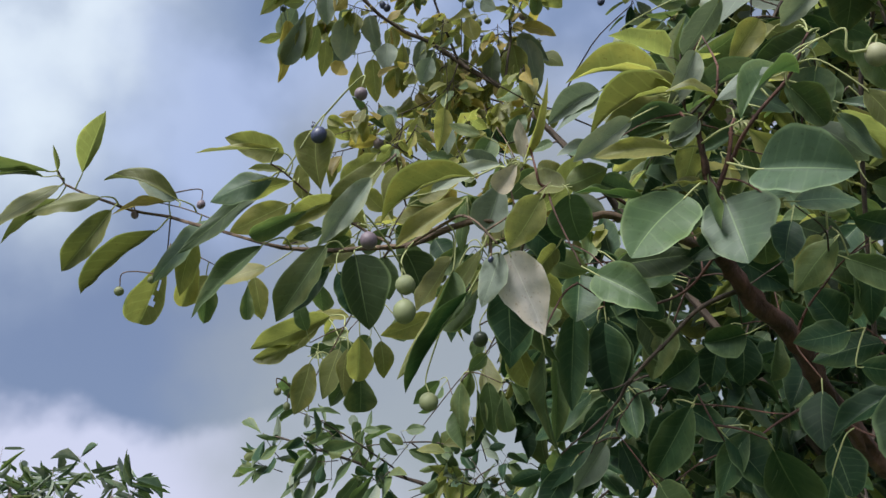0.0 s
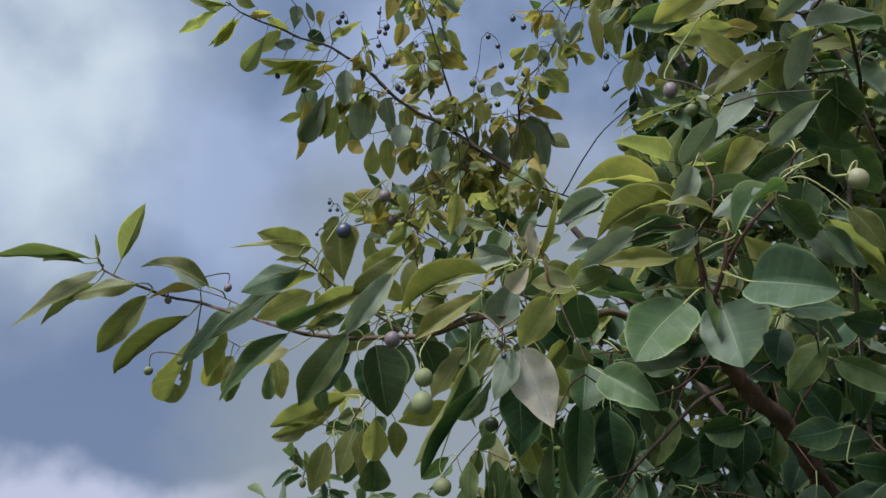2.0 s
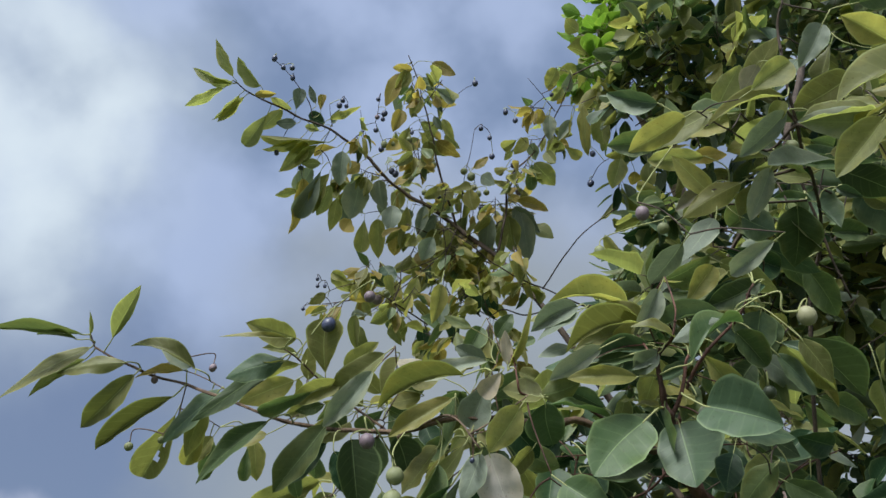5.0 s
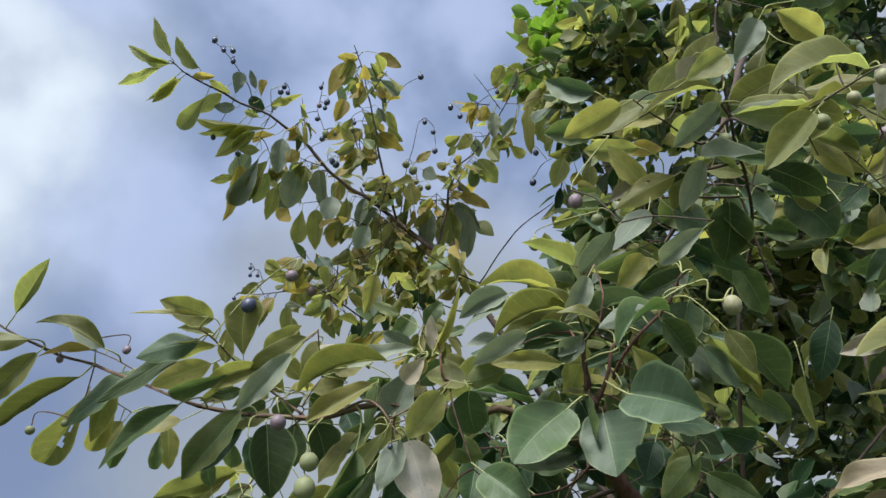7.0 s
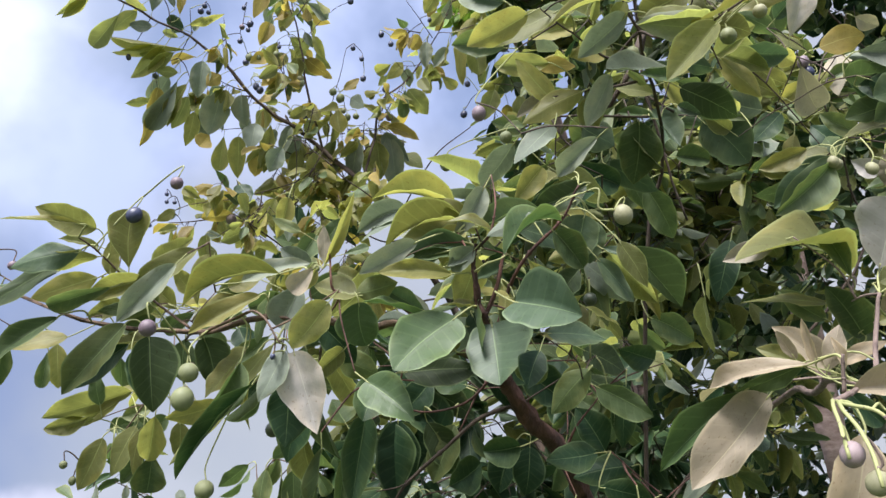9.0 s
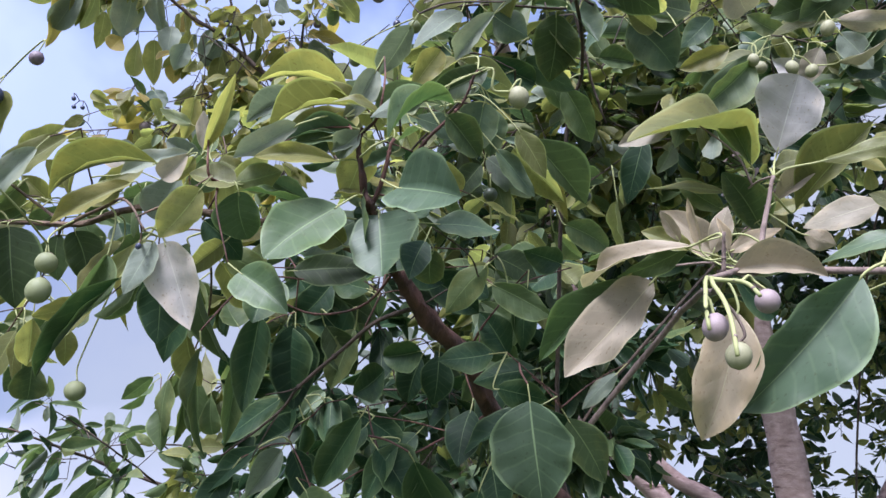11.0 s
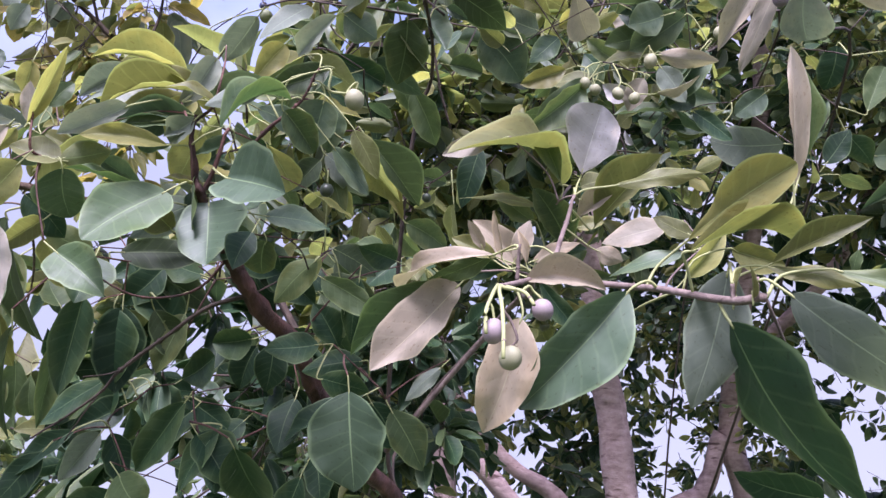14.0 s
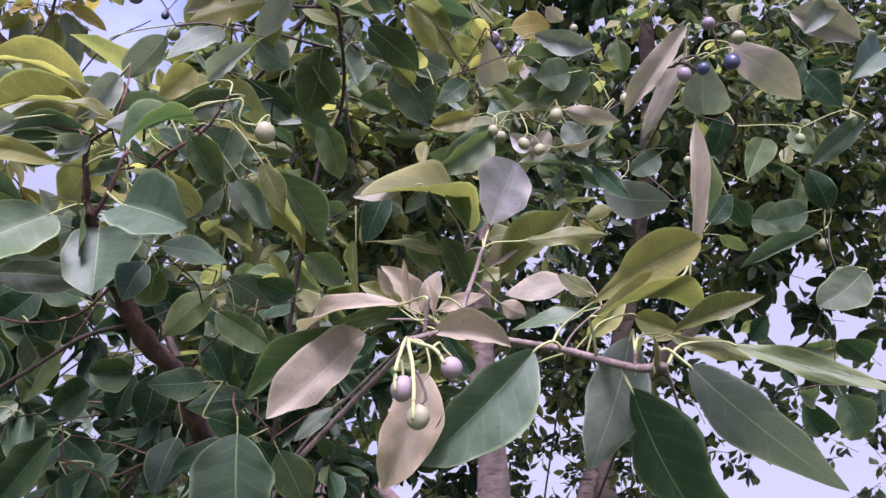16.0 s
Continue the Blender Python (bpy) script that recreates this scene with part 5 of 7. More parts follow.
leaf(shoot_branch, (0.296, 0.655, 2.139), (0.342, 0.650, 2.145), 0.0201, 110, "o", "E")
leaf(shoot_branch, (0.342, 0.637, 2.046), (0.380, 0.637, 2.029), 0.0408, 100, "s", "E")
leaf(shoot_branch, (0.328, 0.507, 2.154), (0.323, 0.546, 2.145), 0.0249, -147, "k", "E")
leaf(shoot_branch, (0.336, 0.566, 2.169), (0.368, 0.535, 2.227), 0.0366, 127, "y")
leaf(shoot_branch, (0.257, 0.541, 2.105), (0.198, 0.559, 2.067), 0.0310, -107, "y")
leaf(shoot_branch, (0.398, 0.492, 2.204), (0.377, 0.515, 2.161), 0.0321, -127, "p")
leaf(shoot_branch, (0.311, 0.626, 2.082), (0.268, 0.640, 2.051), 0.0218, -98, "k")
leaf(shoot_branch, (0.398, 0.679, 2.116), (0.354, 0.703, 2.071), 0.0519, -116, "g")
leaf(shoot_branch, (0.420, 1.211, 2.356), (0.368, 1.244, 2.294), 0.0557, -121, "g")
leaf(shoot_branch, (0.341, 0.698, 2.037), (0.409, 0.709, 2.024), 0.0401, 127, "d")
leaf(shoot_branch, (0.310, 0.495, 2.105), (0.347, 0.478, 2.131), 0.0347, 125, "l")
leaf(shoot_branch, (0.454, 0.477, 2.167), (0.403, 0.466, 2.189), 0.0356, -150, "y")
leaf(shoot_branch, (0.444, 0.492, 2.241), (0.492, 0.484, 2.251), 0.0316, 135, "g")
leaf(shoot_branch, (0.620, 0.666, 2.263), (0.562, 0.661, 2.283), 0.0297, -144, "g")
leaf(shoot_branch, (0.623, 0.618, 2.028), (0.566, 0.653, 1.972), 0.0394, -148, "g")
leaf(shoot_branch, (0.371, 0.607, 1.886), (0.432, 0.627, 1.834), 0.0251, 101, "g")
leaf(shoot_branch, (0.507, 0.648, 1.931), (0.500, 0.680, 1.870), 0.0365, -141, "d")
leaf(shoot_branch, (0.347, 0.636, 1.749), (0.403, 0.641, 1.727), 0.0270, 141, "g")
leaf(shoot_branch, (0.339, 0.629, 1.763), (0.309, 0.653, 1.723), 0.0321, -117, "g")
leaf(shoot_branch, (0.272, 0.554, 1.748), (0.260, 0.550, 1.713), 0.0285, -63, "d")
leaf(shoot_branch, (0.364, 0.661, 1.892), (0.407, 0.666, 1.874), 0.0297, 125, "g")
leaf(shoot_branch, (0.456, 0.740, 2.046), (0.498, 0.764, 1.992), 0.0423, 150, "g")
leaf(shoot_branch, (0.480, 0.812, 1.903), (0.539, 0.818, 1.880), 0.0423, 122, "g")
leaf(shoot_branch, (0.537, 0.824, 1.977), (0.492, 0.827, 1.981), 0.0297, -119, "g")
fruit(shoot_branch, (0.220, 0.601, 2.018), 0.0155, "v")
fruit(shoot_branch, (0.209, 0.787, 2.075), 0.0160, "g")
fruit(shoot_branch, (0.482, 0.445, 2.089), 0.0145, "w")
fruit(shoot_branch, (0.474, 0.481, 2.093), 0.0140, "w")
fruit(shoot_branch, (0.453, 0.507, 2.081), 0.0165, "g")
fruit(shoot_branch, (0.341, 0.627, 1.833), 0.0134, "d")
fruit(shoot_branch, (0.484, 0.751, 1.911), 0.0114, "d")
fruit(shoot_branch, (0.266, 0.685, 2.054), 0.0147, "g")
fruit(shoot_branch, (0.369, 0.549, 2.080), 0.0152, "g")
fruiting_branch = branch("branch", BROWN, "branch with bunches of dark blue drupes among pale leaves")
stem(fruiting_branch, 0.0010, 0.0030, (0.714, 0.752, 2.293), (0.753, 0.774, 2.244), (0.829, 0.859, 2.173), (0.852, 0.915, 2.059), (0.598, 1.123, 1.703), (0.592, 1.032, 1.533))
stem(fruiting_branch, 0.0008, 0.0014, (0.682, 0.719, 2.320), (0.699, 0.740, 2.300), (0.714, 0.752, 2.293))
leaf(fruiting_branch, (1.079, 0.767, 2.141), (1.042, 0.894, 2.203), 0.0609, -139, "p", "E")
leaf(fruiting_branch, (0.687, 0.699, 2.098), (0.640, 0.765, 2.054), 0.0421, -109, "s", "E")
leaf(fruiting_branch, (0.646, 0.668, 2.214), (0.697, 0.722, 2.191), 0.0448, 170, "k", "O")
leaf(fruiting_branch, (0.894, 0.899, 2.478), (0.865, 0.880, 2.373), 0.0416, -28, "k", "E")
leaf(fruiting_branch, (0.618, 0.322, 1.967), (0.601, 0.385, 1.909), 0.0217, -114, "k", "E")
leaf(fruiting_branch, (0.631, 0.336, 1.957), (0.624, 0.390, 1.897), 0.0211, -117, "k", "E")
leaf(fruiting_branch, (0.643, 0.303, 1.947), (0.701, 0.284, 1.906), 0.0282, 120, "k", "E")
leaf(fruiting_branch, (0.641, 0.323, 1.946), (0.662, 0.351, 1.913), 0.0384, -172, "p", "O")
leaf(fruiting_branch, (0.900, 0.399, 2.179), (0.969, 0.362, 2.143), 0.0411, 118, "k", "E")
leaf(fruiting_branch, (0.686, 0.563, 2.051), (0.746, 0.534, 2.041), 0.0224, 137, "k", "E")
leaf(fruiting_branch, (0.633, 0.625, 2.042), (0.584, 0.671, 1.990), 0.0285, -107, "s", "E")
leaf(fruiting_branch, (0.701, 0.566, 2.113), (0.664, 0.584, 2.100), 0.0405, -104, "s", "E")
leaf(fruiting_branch, (0.738, 0.742, 2.326), (0.794, 0.716, 2.339), 0.0411, 99, "o", "E")
leaf(fruiting_branch, (1.042, 0.594, 2.023), (1.067, 0.553, 2.005), 0.0455, 102, "s", "R")
leaf(fruiting_branch, (1.087, 0.438, 2.117), (1.035, 0.492, 2.057), 0.0256, -91, "s", "E")
leaf(fruiting_branch, (1.107, 0.539, 2.002), (1.020, 0.607, 1.949), 0.0237, -90, "s", "L")
leaf(fruiting_branch, (1.114, 0.493, 1.929), (1.068, 0.533, 1.885), 0.0566, -91, "t", "R")
leaf(fruiting_branch, (1.102, 0.546, 1.777), (1.157, 0.561, 1.730), 0.0563, 140, "s", "E")
leaf(fruiting_branch, (0.713, 0.595, 2.036), (0.750, 0.588, 2.013), 0.0361, 122, "s", "R")
leaf(fruiting_branch, (0.604, 0.657, 2.147), (0.559, 0.659, 2.171), 0.0296, -127, "y", "O")
leaf(fruiting_branch, (0.728, 0.561, 2.118), (0.688, 0.618, 2.094), 0.0386, -114, "s", "E")
leaf(fruiting_branch, (0.686, 0.592, 2.038), (0.682, 0.619, 2.007), 0.0278, -134, "k", "E")
leaf(fruiting_branch, (0.795, 0.598, 2.009), (0.744, 0.637, 2.018), 0.0269, -105, "d", "E")
leaf(fruiting_branch, (0.836, 0.562, 2.042), (0.818, 0.595, 2.025), 0.0342, -114, "s", "R")
leaf(fruiting_branch, (0.968, 0.463, 1.958), (0.943, 0.503, 1.955), 0.0389, -101, "s", "E")
leaf(fruiting_branch, (0.697, 0.703, 2.110), (0.640, 0.740, 2.108), 0.0281, -99, "l", "E")
leaf(fruiting_branch, (0.632, 0.743, 2.196), (0.567, 0.756, 2.220), 0.0468, -111, "t", "E")
leaf(fruiting_branch, (0.588, 0.745, 2.220), (0.584, 0.804, 2.152), 0.0471, -137, "t", "E")
leaf(fruiting_branch, (0.738, 0.553, 2.066), (0.718, 0.611, 2.021), 0.0216, -123, "s", "L")
leaf(fruiting_branch, (0.940, 0.538, 2.126), (0.948, 0.572, 2.083), 0.0426, -163, "d", "E")
leaf(fruiting_branch, (0.939, 0.417, 2.136), (0.941, 0.455, 2.106), 0.0321, -122, "s", "E")
leaf(fruiting_branch, (0.695, 0.767, 2.270), (0.641, 0.767, 2.283), 0.0376, -138, "y")
leaf(fruiting_branch, (0.672, 0.747, 2.314), (0.714, 0.771, 2.317), 0.0327, 153, "y")
leaf(fruiting_branch, (0.778, 0.739, 2.304), (0.861, 0.763, 2.242), 0.0539, 154, "d")
leaf(fruiting_branch, (0.779, 0.709, 2.362), (0.814, 0.710, 2.353), 0.0278, 144, "k")
leaf(fruiting_branch, (0.731, 0.754, 2.287), (0.688, 0.779, 2.247), 0.0327, -117, "y")
leaf(fruiting_branch, (0.689, 0.786, 2.233), (0.654, 0.810, 2.194), 0.0408, -117, "d")
leaf(fruiting_branch, (0.732, 0.788, 2.220), (0.754, 0.769, 2.172), 0.0490, 104, "d")
fruit(fruiting_branch, (0.721, 0.754, 2.288), 0.0163, "b")
fruit(fruiting_branch, (0.717, 0.765, 2.268), 0.0155, "b")
fruit(fruiting_branch, (0.712, 0.749, 2.300), 0.0163, "v")
fruit(fruiting_branch, (0.687, 0.694, 2.085), 0.0155, "w")
stem(fruiting_branch, 0.0009, 0.0022, (0.644, 0.612, 2.061), (0.717, 0.605, 2.063), (0.819, 0.624, 2.140), (0.984, 0.658, 2.253), (1.180, 1.130, 2.089), (1.393, 1.590, 1.516))
stem(fruiting_branch, 0.0010, 0.0024, (0.619, 0.348, 1.943), (0.638, 0.341, 1.950), (0.793, 0.434, 2.033), (0.981, 0.585, 2.076), (1.260, 1.246, 1.629))
leaf(fruiting_branch, (0.750, 0.559, 2.075), (0.713, 0.605, 2.012), 0.0329, -154, "d")
leaf(fruiting_branch, (0.715, 0.677, 2.125), (0.670, 0.684, 2.152), 0.0294, -132, "g")
leaf(fruiting_branch, (0.676, 0.617, 2.020), (0.649, 0.621, 2.037), 0.0264, -131, "q")
leaf(fruiting_branch, (0.750, 0.589, 2.009), (0.797, 0.582, 1.978), 0.0264, 132, "d")
leaf(fruiting_branch, (0.978, 0.614, 2.006), (1.000, 0.589, 2.049), 0.0368, 107, "d")
leaf(fruiting_branch, (0.657, 0.654, 1.958), (0.715, 0.638, 1.934), 0.0395, 122, "d")
leaf(fruiting_branch, (1.018, 0.574, 2.071), (1.032, 0.548, 2.128), 0.0444, 115, "g")
leaf(fruiting_branch, (1.001, 0.593, 2.042), (1.035, 0.594, 2.009), 0.0369, 147, "d")
fruit(fruiting_branch, (0.613, 0.297, 1.950), 0.0107, "v")
fruit(fruiting_branch, (0.634, 0.287, 1.939), 0.0111, "w")
fruit(fruiting_branch, (0.612, 0.325, 1.918), 0.0113, "v")
fruit(fruiting_branch, (0.622, 0.314, 1.921), 0.0104, "b")
fruit(fruiting_branch, (0.637, 0.298, 1.924), 0.0130, "b")
fruit(fruiting_branch, (0.613, 0.392, 1.935), 0.0096, "w")
fruit(fruiting_branch, (0.949, 0.595, 2.082), 0.0096, "w")
stem(upper_branch, 0.0020, 0.0044, (0.356, 0.749, 2.040), (0.372, 0.722, 2.072), (0.389, 0.690, 2.114), (0.410, 0.656, 2.153), (0.437, 0.663, 2.234), (0.519, 0.733, 2.432))
stem(upper_branch, 0.0013, 0.0027, (0.510, 0.748, 2.010), (0.483, 0.729, 2.072), (0.458, 0.707, 2.135), (0.440, 0.689, 2.184), (0.437, 0.663, 2.234))
stem(upper_branch, 0.0008, 0.0016, (0.403, 0.664, 2.146), (0.433, 0.661, 2.124), (0.462, 0.657, 2.101))
stem(upper_branch, 0.0007, 0.0013, (0.372, 0.722, 2.072), (0.349, 0.725, 2.089), (0.330, 0.719, 2.117))
leaf(fruiting_branch, (0.660, 0.584, 2.165), (0.729, 0.552, 2.152), 0.0350, 131, "p")
leaf(fruiting_branch, (0.673, 0.593, 2.134), (0.735, 0.575, 2.100), 0.0517, 132, "d")
leaf(fruiting_branch, (0.779, 0.564, 2.199), (0.801, 0.572, 2.160), 0.0324, 158, "g")
leaf(fruiting_branch, (0.765, 0.652, 2.175), (0.810, 0.636, 2.156), 0.0341, 131, "g")
leaf(fruiting_branch, (0.691, 0.567, 2.039), (0.723, 0.569, 2.002), 0.0330, 141, "p")
leaf(fruiting_branch, (1.059, 0.483, 2.211), (1.078, 0.460, 2.150), 0.0518, 119, "d")
leaf(fruiting_branch, (1.088, 0.397, 2.204), (1.015, 0.404, 2.133), 0.0549, -79, "s")
leaf(fruiting_branch, (1.128, 0.531, 2.038), (1.087, 0.527, 2.087), 0.0439, -157, "d")
leaf(fruiting_branch, (1.106, 0.553, 2.173), (1.116, 0.530, 2.126), 0.0415, 103, "g")
leaf(fruiting_branch, (0.923, 0.355, 2.177), (0.900, 0.389, 2.140), 0.0328, -115, "p")
leaf(fruiting_branch, (1.232, 0.577, 1.850), (1.149, 0.561, 1.862), 0.0473, -141, "d")
leaf(fruiting_branch, (1.216, 0.677, 1.819), (1.263, 0.683, 1.768), 0.0499, 147, "d")
leaf(fruiting_branch, (1.250, 0.739, 1.967), (1.261, 0.786, 1.942), 0.0407, -132, "d")
stem(fruiting_branch, 0.0011, 0.0033, (1.096, 0.520, 1.938), (1.150, 0.600, 1.882), (1.185, 0.663, 1.877), (1.362, 0.855, 1.938))
fruit(fruiting_branch, (0.700, 0.556, 2.173), 0.0097, "w")
fruit(fruiting_branch, (0.710, 0.561, 2.155), 0.0112, "w")
fruit(fruiting_branch, (0.680, 0.570, 2.045), 0.0146, "w")
fruit(fruiting_branch, (0.656, 0.601, 2.014), 0.0132, "w")
fruit(fruiting_branch, (0.673, 0.594, 2.008), 0.0132, "w")
fruit(fruiting_branch, (0.621, 0.614, 2.026), 0.0126, "w")
fruit(fruiting_branch, (1.014, 0.485, 2.088), 0.0132, "g")
fruit(fruiting_branch, (1.072, 0.446, 2.116), 0.0148, "g")
fruit(fruiting_branch, (1.123, 0.523, 2.061), 0.0141, "g")
fruit(fruiting_branch, (1.133, 0.551, 1.994), 0.0157, "g")
fruit(fruiting_branch, (0.934, 0.602, 2.087), 0.0109, "g")
fruit(fruiting_branch, (0.943, 0.600, 2.082), 0.0101, "g")
near_branch = branch("branch", TWIG, "close pale twig with hanging drupes and large leaves")
stem(near_branch, 0.0024, 0.0036, (0.453, 0.400, 1.690), (0.468, 0.440, 1.703), (0.500, 0.518, 1.735), (0.531, 0.586, 1.747), (0.584, 0.742, 1.781), (0.505, 0.916, 1.637))
stem(near_branch, 0.0026, 0.0017, (0.509, 0.274, 1.647), (0.498, 0.286, 1.647), (0.495, 0.321, 1.663), (0.485, 0.368, 1.680), (0.453, 0.400, 1.690), (0.428, 0.392, 1.681), (0.402, 0.374, 1.668))
stem(near_branch, 0.0013, 0.0020, (0.484, 0.419, 1.766), (0.479, 0.419, 1.747), (0.467, 0.413, 1.721), (0.450, 0.400, 1.690))
stem(near_branch, 0.0010, 0.0015, (0.422, 0.385, 1.703), (0.423, 0.390, 1.691), (0.424, 0.394, 1.681))
stem(near_branch, 0.0011, 0.0014, (0.496, 0.283, 1.656), (0.498, 0.286, 1.647))
stem(near_branch, 0.0010, 0.0014, (0.502, 0.271, 1.657), (0.505, 0.276, 1.646))
stem(near_branch, 0.0010, 0.0012, (0.374, 0.329, 1.623), (0.378, 0.337, 1.640), (0.401, 0.373, 1.668))
stem(near_branch, 0.0010, 0.0012, (0.375, 0.310, 1.606), (0.381, 0.323, 1.631), (0.397, 0.362, 1.663))
stem(near_branch, 0.0010, 0.0012, (0.401, 0.327, 1.642), (0.401, 0.340, 1.654), (0.402, 0.371, 1.667))
leaf(near_branch, (0.407, 0.449, 1.693), (0.351, 0.462, 1.627), 0.0281, -58, "m", "E")
leaf(near_branch, (0.391, 0.453, 1.695), (0.347, 0.503, 1.647), 0.0200, -94, "b", "L")
leaf(near_branch, (0.416, 0.372, 1.649), (0.404, 0.395, 1.583), 0.0342, -134, "m", "E")
leaf(near_branch, (0.473, 0.344, 1.666), (0.425, 0.393, 1.600), 0.0383, -127, "s", "E")
leaf(near_branch, (0.509, 0.299, 1.671), (0.503, 0.332, 1.597), 0.0342, -144, "p", "E")
leaf(near_branch, (0.501, 0.293, 1.638), (0.547, 0.272, 1.542), 0.0848, 179, "d", "E")
leaf(near_branch, (0.514, 0.262, 1.646), (0.564, 0.217, 1.582), 0.0363, 126, "p", "E")
leaf(near_branch, (0.540, 0.256, 1.662), (0.589, 0.197, 1.632), 0.0134, 81, "g", "L")
leaf(near_branch, (0.591, 0.332, 1.555), (0.555, 0.364, 1.568), 0.0365, -136, "d", "V")
leaf(near_branch, (0.417, 0.414, 1.705), (0.378, 0.488, 1.696), 0.0219, -87, "m", "A")
leaf(near_branch, (0.432, 0.397, 1.684), (0.478, 0.373, 1.679), 0.0230, 86, "m", "A")
leaf(near_branch, (0.529, 0.514, 1.829), (0.392, 0.446, 1.788), 0.0496, -53, "na", "H")
leaf(near_branch, (0.498, 0.431, 1.793), (0.494, 0.391, 1.830), 0.0541, 127, "q", "O")
leaf(near_branch, (0.509, 0.331, 1.701), (0.519, 0.248, 1.717), 0.0292, 102, "n", "O")
leaf(near_branch, (0.508, 0.402, 1.772), (0.571, 0.377, 1.788), 0.0155, 81, "n", "E")
leaf(near_branch, (0.588, 0.317, 1.750), (0.571, 0.287, 1.836), 0.0113, -175, "k", "L")
leaf(near_branch, (0.614, 0.333, 1.779), (0.597, 0.305, 1.842), 0.0092, -155, "b", "L")
leaf(near_branch, (0.480, 0.472, 1.780), (0.419, 0.492, 1.783), 0.0160, -82, "n", "E")
leaf(near_branch, (0.512, 0.481, 1.760), (0.471, 0.455, 1.784), 0.0270, -144, "t", "R")
leaf(near_branch, (0.577, 0.435, 1.767), (0.536, 0.465, 1.755), 0.0232, -104, "k", "E")
leaf(near_branch, (0.516, 0.444, 1.758), (0.551, 0.398, 1.805), 0.0191, 87, "n", "L")
leaf(near_branch, (0.484, 0.300, 1.678), (0.555, 0.284, 1.691), 0.0177, 61, "n", "A")
leaf(near_branch, (0.520, 0.281, 1.669), (0.553, 0.251, 1.656), 0.0132, 71, "n", "E")
leaf(near_branch, (0.522, 0.279, 1.671), (0.550, 0.236, 1.686), 0.0116, 78, "n", "L")
leaf(near_branch, (0.561, 0.399, 1.727), (0.517, 0.429, 1.712), 0.0164, -86, "s", "E")
leaf(near_branch, (0.425, 0.428, 1.710), (0.395, 0.436, 1.722), 0.0143, -94, "n", "E")
leaf(near_branch, (0.450, 0.445, 1.717), (0.415, 0.447, 1.744), 0.0252, -101, "m", "V")
leaf(near_branch, (0.438, 0.425, 1.707), (0.443, 0.413, 1.736), 0.0150, 117, "m", "E")
leaf(near_branch, (0.471, 0.460, 1.726), (0.501, 0.441, 1.741), 0.0111, 88, "m", "E")
leaf(near_branch, (0.500, 0.437, 1.785), (0.520, 0.425, 1.789), 0.0205, 78, "l", "E")
leaf(near_branch, (0.519, 0.430, 1.788), (0.531, 0.412, 1.809), 0.0118, 94, "p", "E")
leaf(near_branch, (0.500, 0.444, 1.761), (0.523, 0.422, 1.781), 0.0108, 88, "m", "L")
leaf(near_branch, (0.517, 0.471, 1.767), (0.536, 0.460, 1.773), 0.0143, 84, "n", "E")
leaf(near_branch, (0.440, 0.411, 1.702), (0.432, 0.408, 1.724), 0.0059, -126, "m", "L")
leaf(near_branch, (0.565, 0.392, 1.739), (0.538, 0.399, 1.752), 0.0157, -103, "n", "E")
# extra blade added to stand for the humped leaf's grey-pink tip
leaf(near_branch, (0.433, 0.455, 1.818), (0.400, 0.476, 1.808), 0.0184, -110, "k", "E")
leaf(near_branch, (0.423, 0.428, 1.711), (0.385, 0.454, 1.693), 0.0155, -148, "g")
leaf(near_branch, (0.498, 0.462, 1.799), (0.474, 0.453, 1.835), 0.0199, -141, "g")
leaf(near_branch, (0.484, 0.483, 1.771), (0.450, 0.487, 1.794), 0.0209, -121, "g")
leaf(near_branch, (0.472, 0.491, 1.732), (0.432, 0.508, 1.731), 0.0209, -129, "d")
leaf(near_branch, (0.495, 0.498, 1.729), (0.526, 0.498, 1.695), 0.0200, 125, "d")
leaf(near_branch, (0.541, 0.373, 1.697), (0.562, 0.355, 1.727), 0.0174, 107, "l")
leaf(near_branch, (0.520, 0.306, 1.688), (0.555, 0.303, 1.683), 0.0197, 117, "n")
leaf(near_branch, (0.502, 0.421, 1.727), (0.523, 0.418, 1.721), 0.0163, 115, "m")
leaf(near_branch, (0.425, 0.417, 1.707), (0.415, 0.409, 1.736), 0.0114, 165, "m")
leaf(near_branch, (0.412, 0.419, 1.710), (0.399, 0.417, 1.728), 0.0090, -127, "m")
leaf(near_branch, (0.502, 0.276, 1.647), (0.497, 0.270, 1.662), 0.0051, -152, "n")
leaf(near_branch, (0.499, 0.286, 1.647), (0.500, 0.279, 1.664), 0.0048, 100, "n")
fruit(near_branch, (0.383, 0.339, 1.628), 0.0127, "r")
fruit(near_branch, (0.390, 0.333, 1.613), 0.0120, "w")
fruit(near_branch, (0.412, 0.338, 1.644), 0.0125, "r")
fruit(near_branch, (0.535, 0.442, 1.664), 0.0140, "w")
far_branch = branch("branch", BROWN, "distant low branch with narrow green leaves")
stem(far_branch, 0.0020, 0.0080, (-0.488, 2.032, 1.773), (-0.407, 2.045, 1.752), (-0.298, 2.116, 1.722), (-0.151, 2.192, 1.682), (0.034, 2.225, 1.624), (0.250, 2.270, 1.535), (0.750, 2.150, 0.900), (0.950, 2.000, 0.300))
stem(far_branch, 0.0010, 0.0030, (-0.435, 2.012, 1.836), (-0.361, 2.027, 1.808), (-0.259, 2.053, 1.752), (-0.151, 2.192, 1.682))
stem(far_branch, 0.0010, 0.0030, (0.099, 2.191, 1.726), (0.035, 2.203, 1.682), (0.034, 2.225, 1.624))
leaf(far_branch, (-0.473, 2.035, 1.766), (-0.540, 2.029, 1.773), 0.0186, -133, "g")
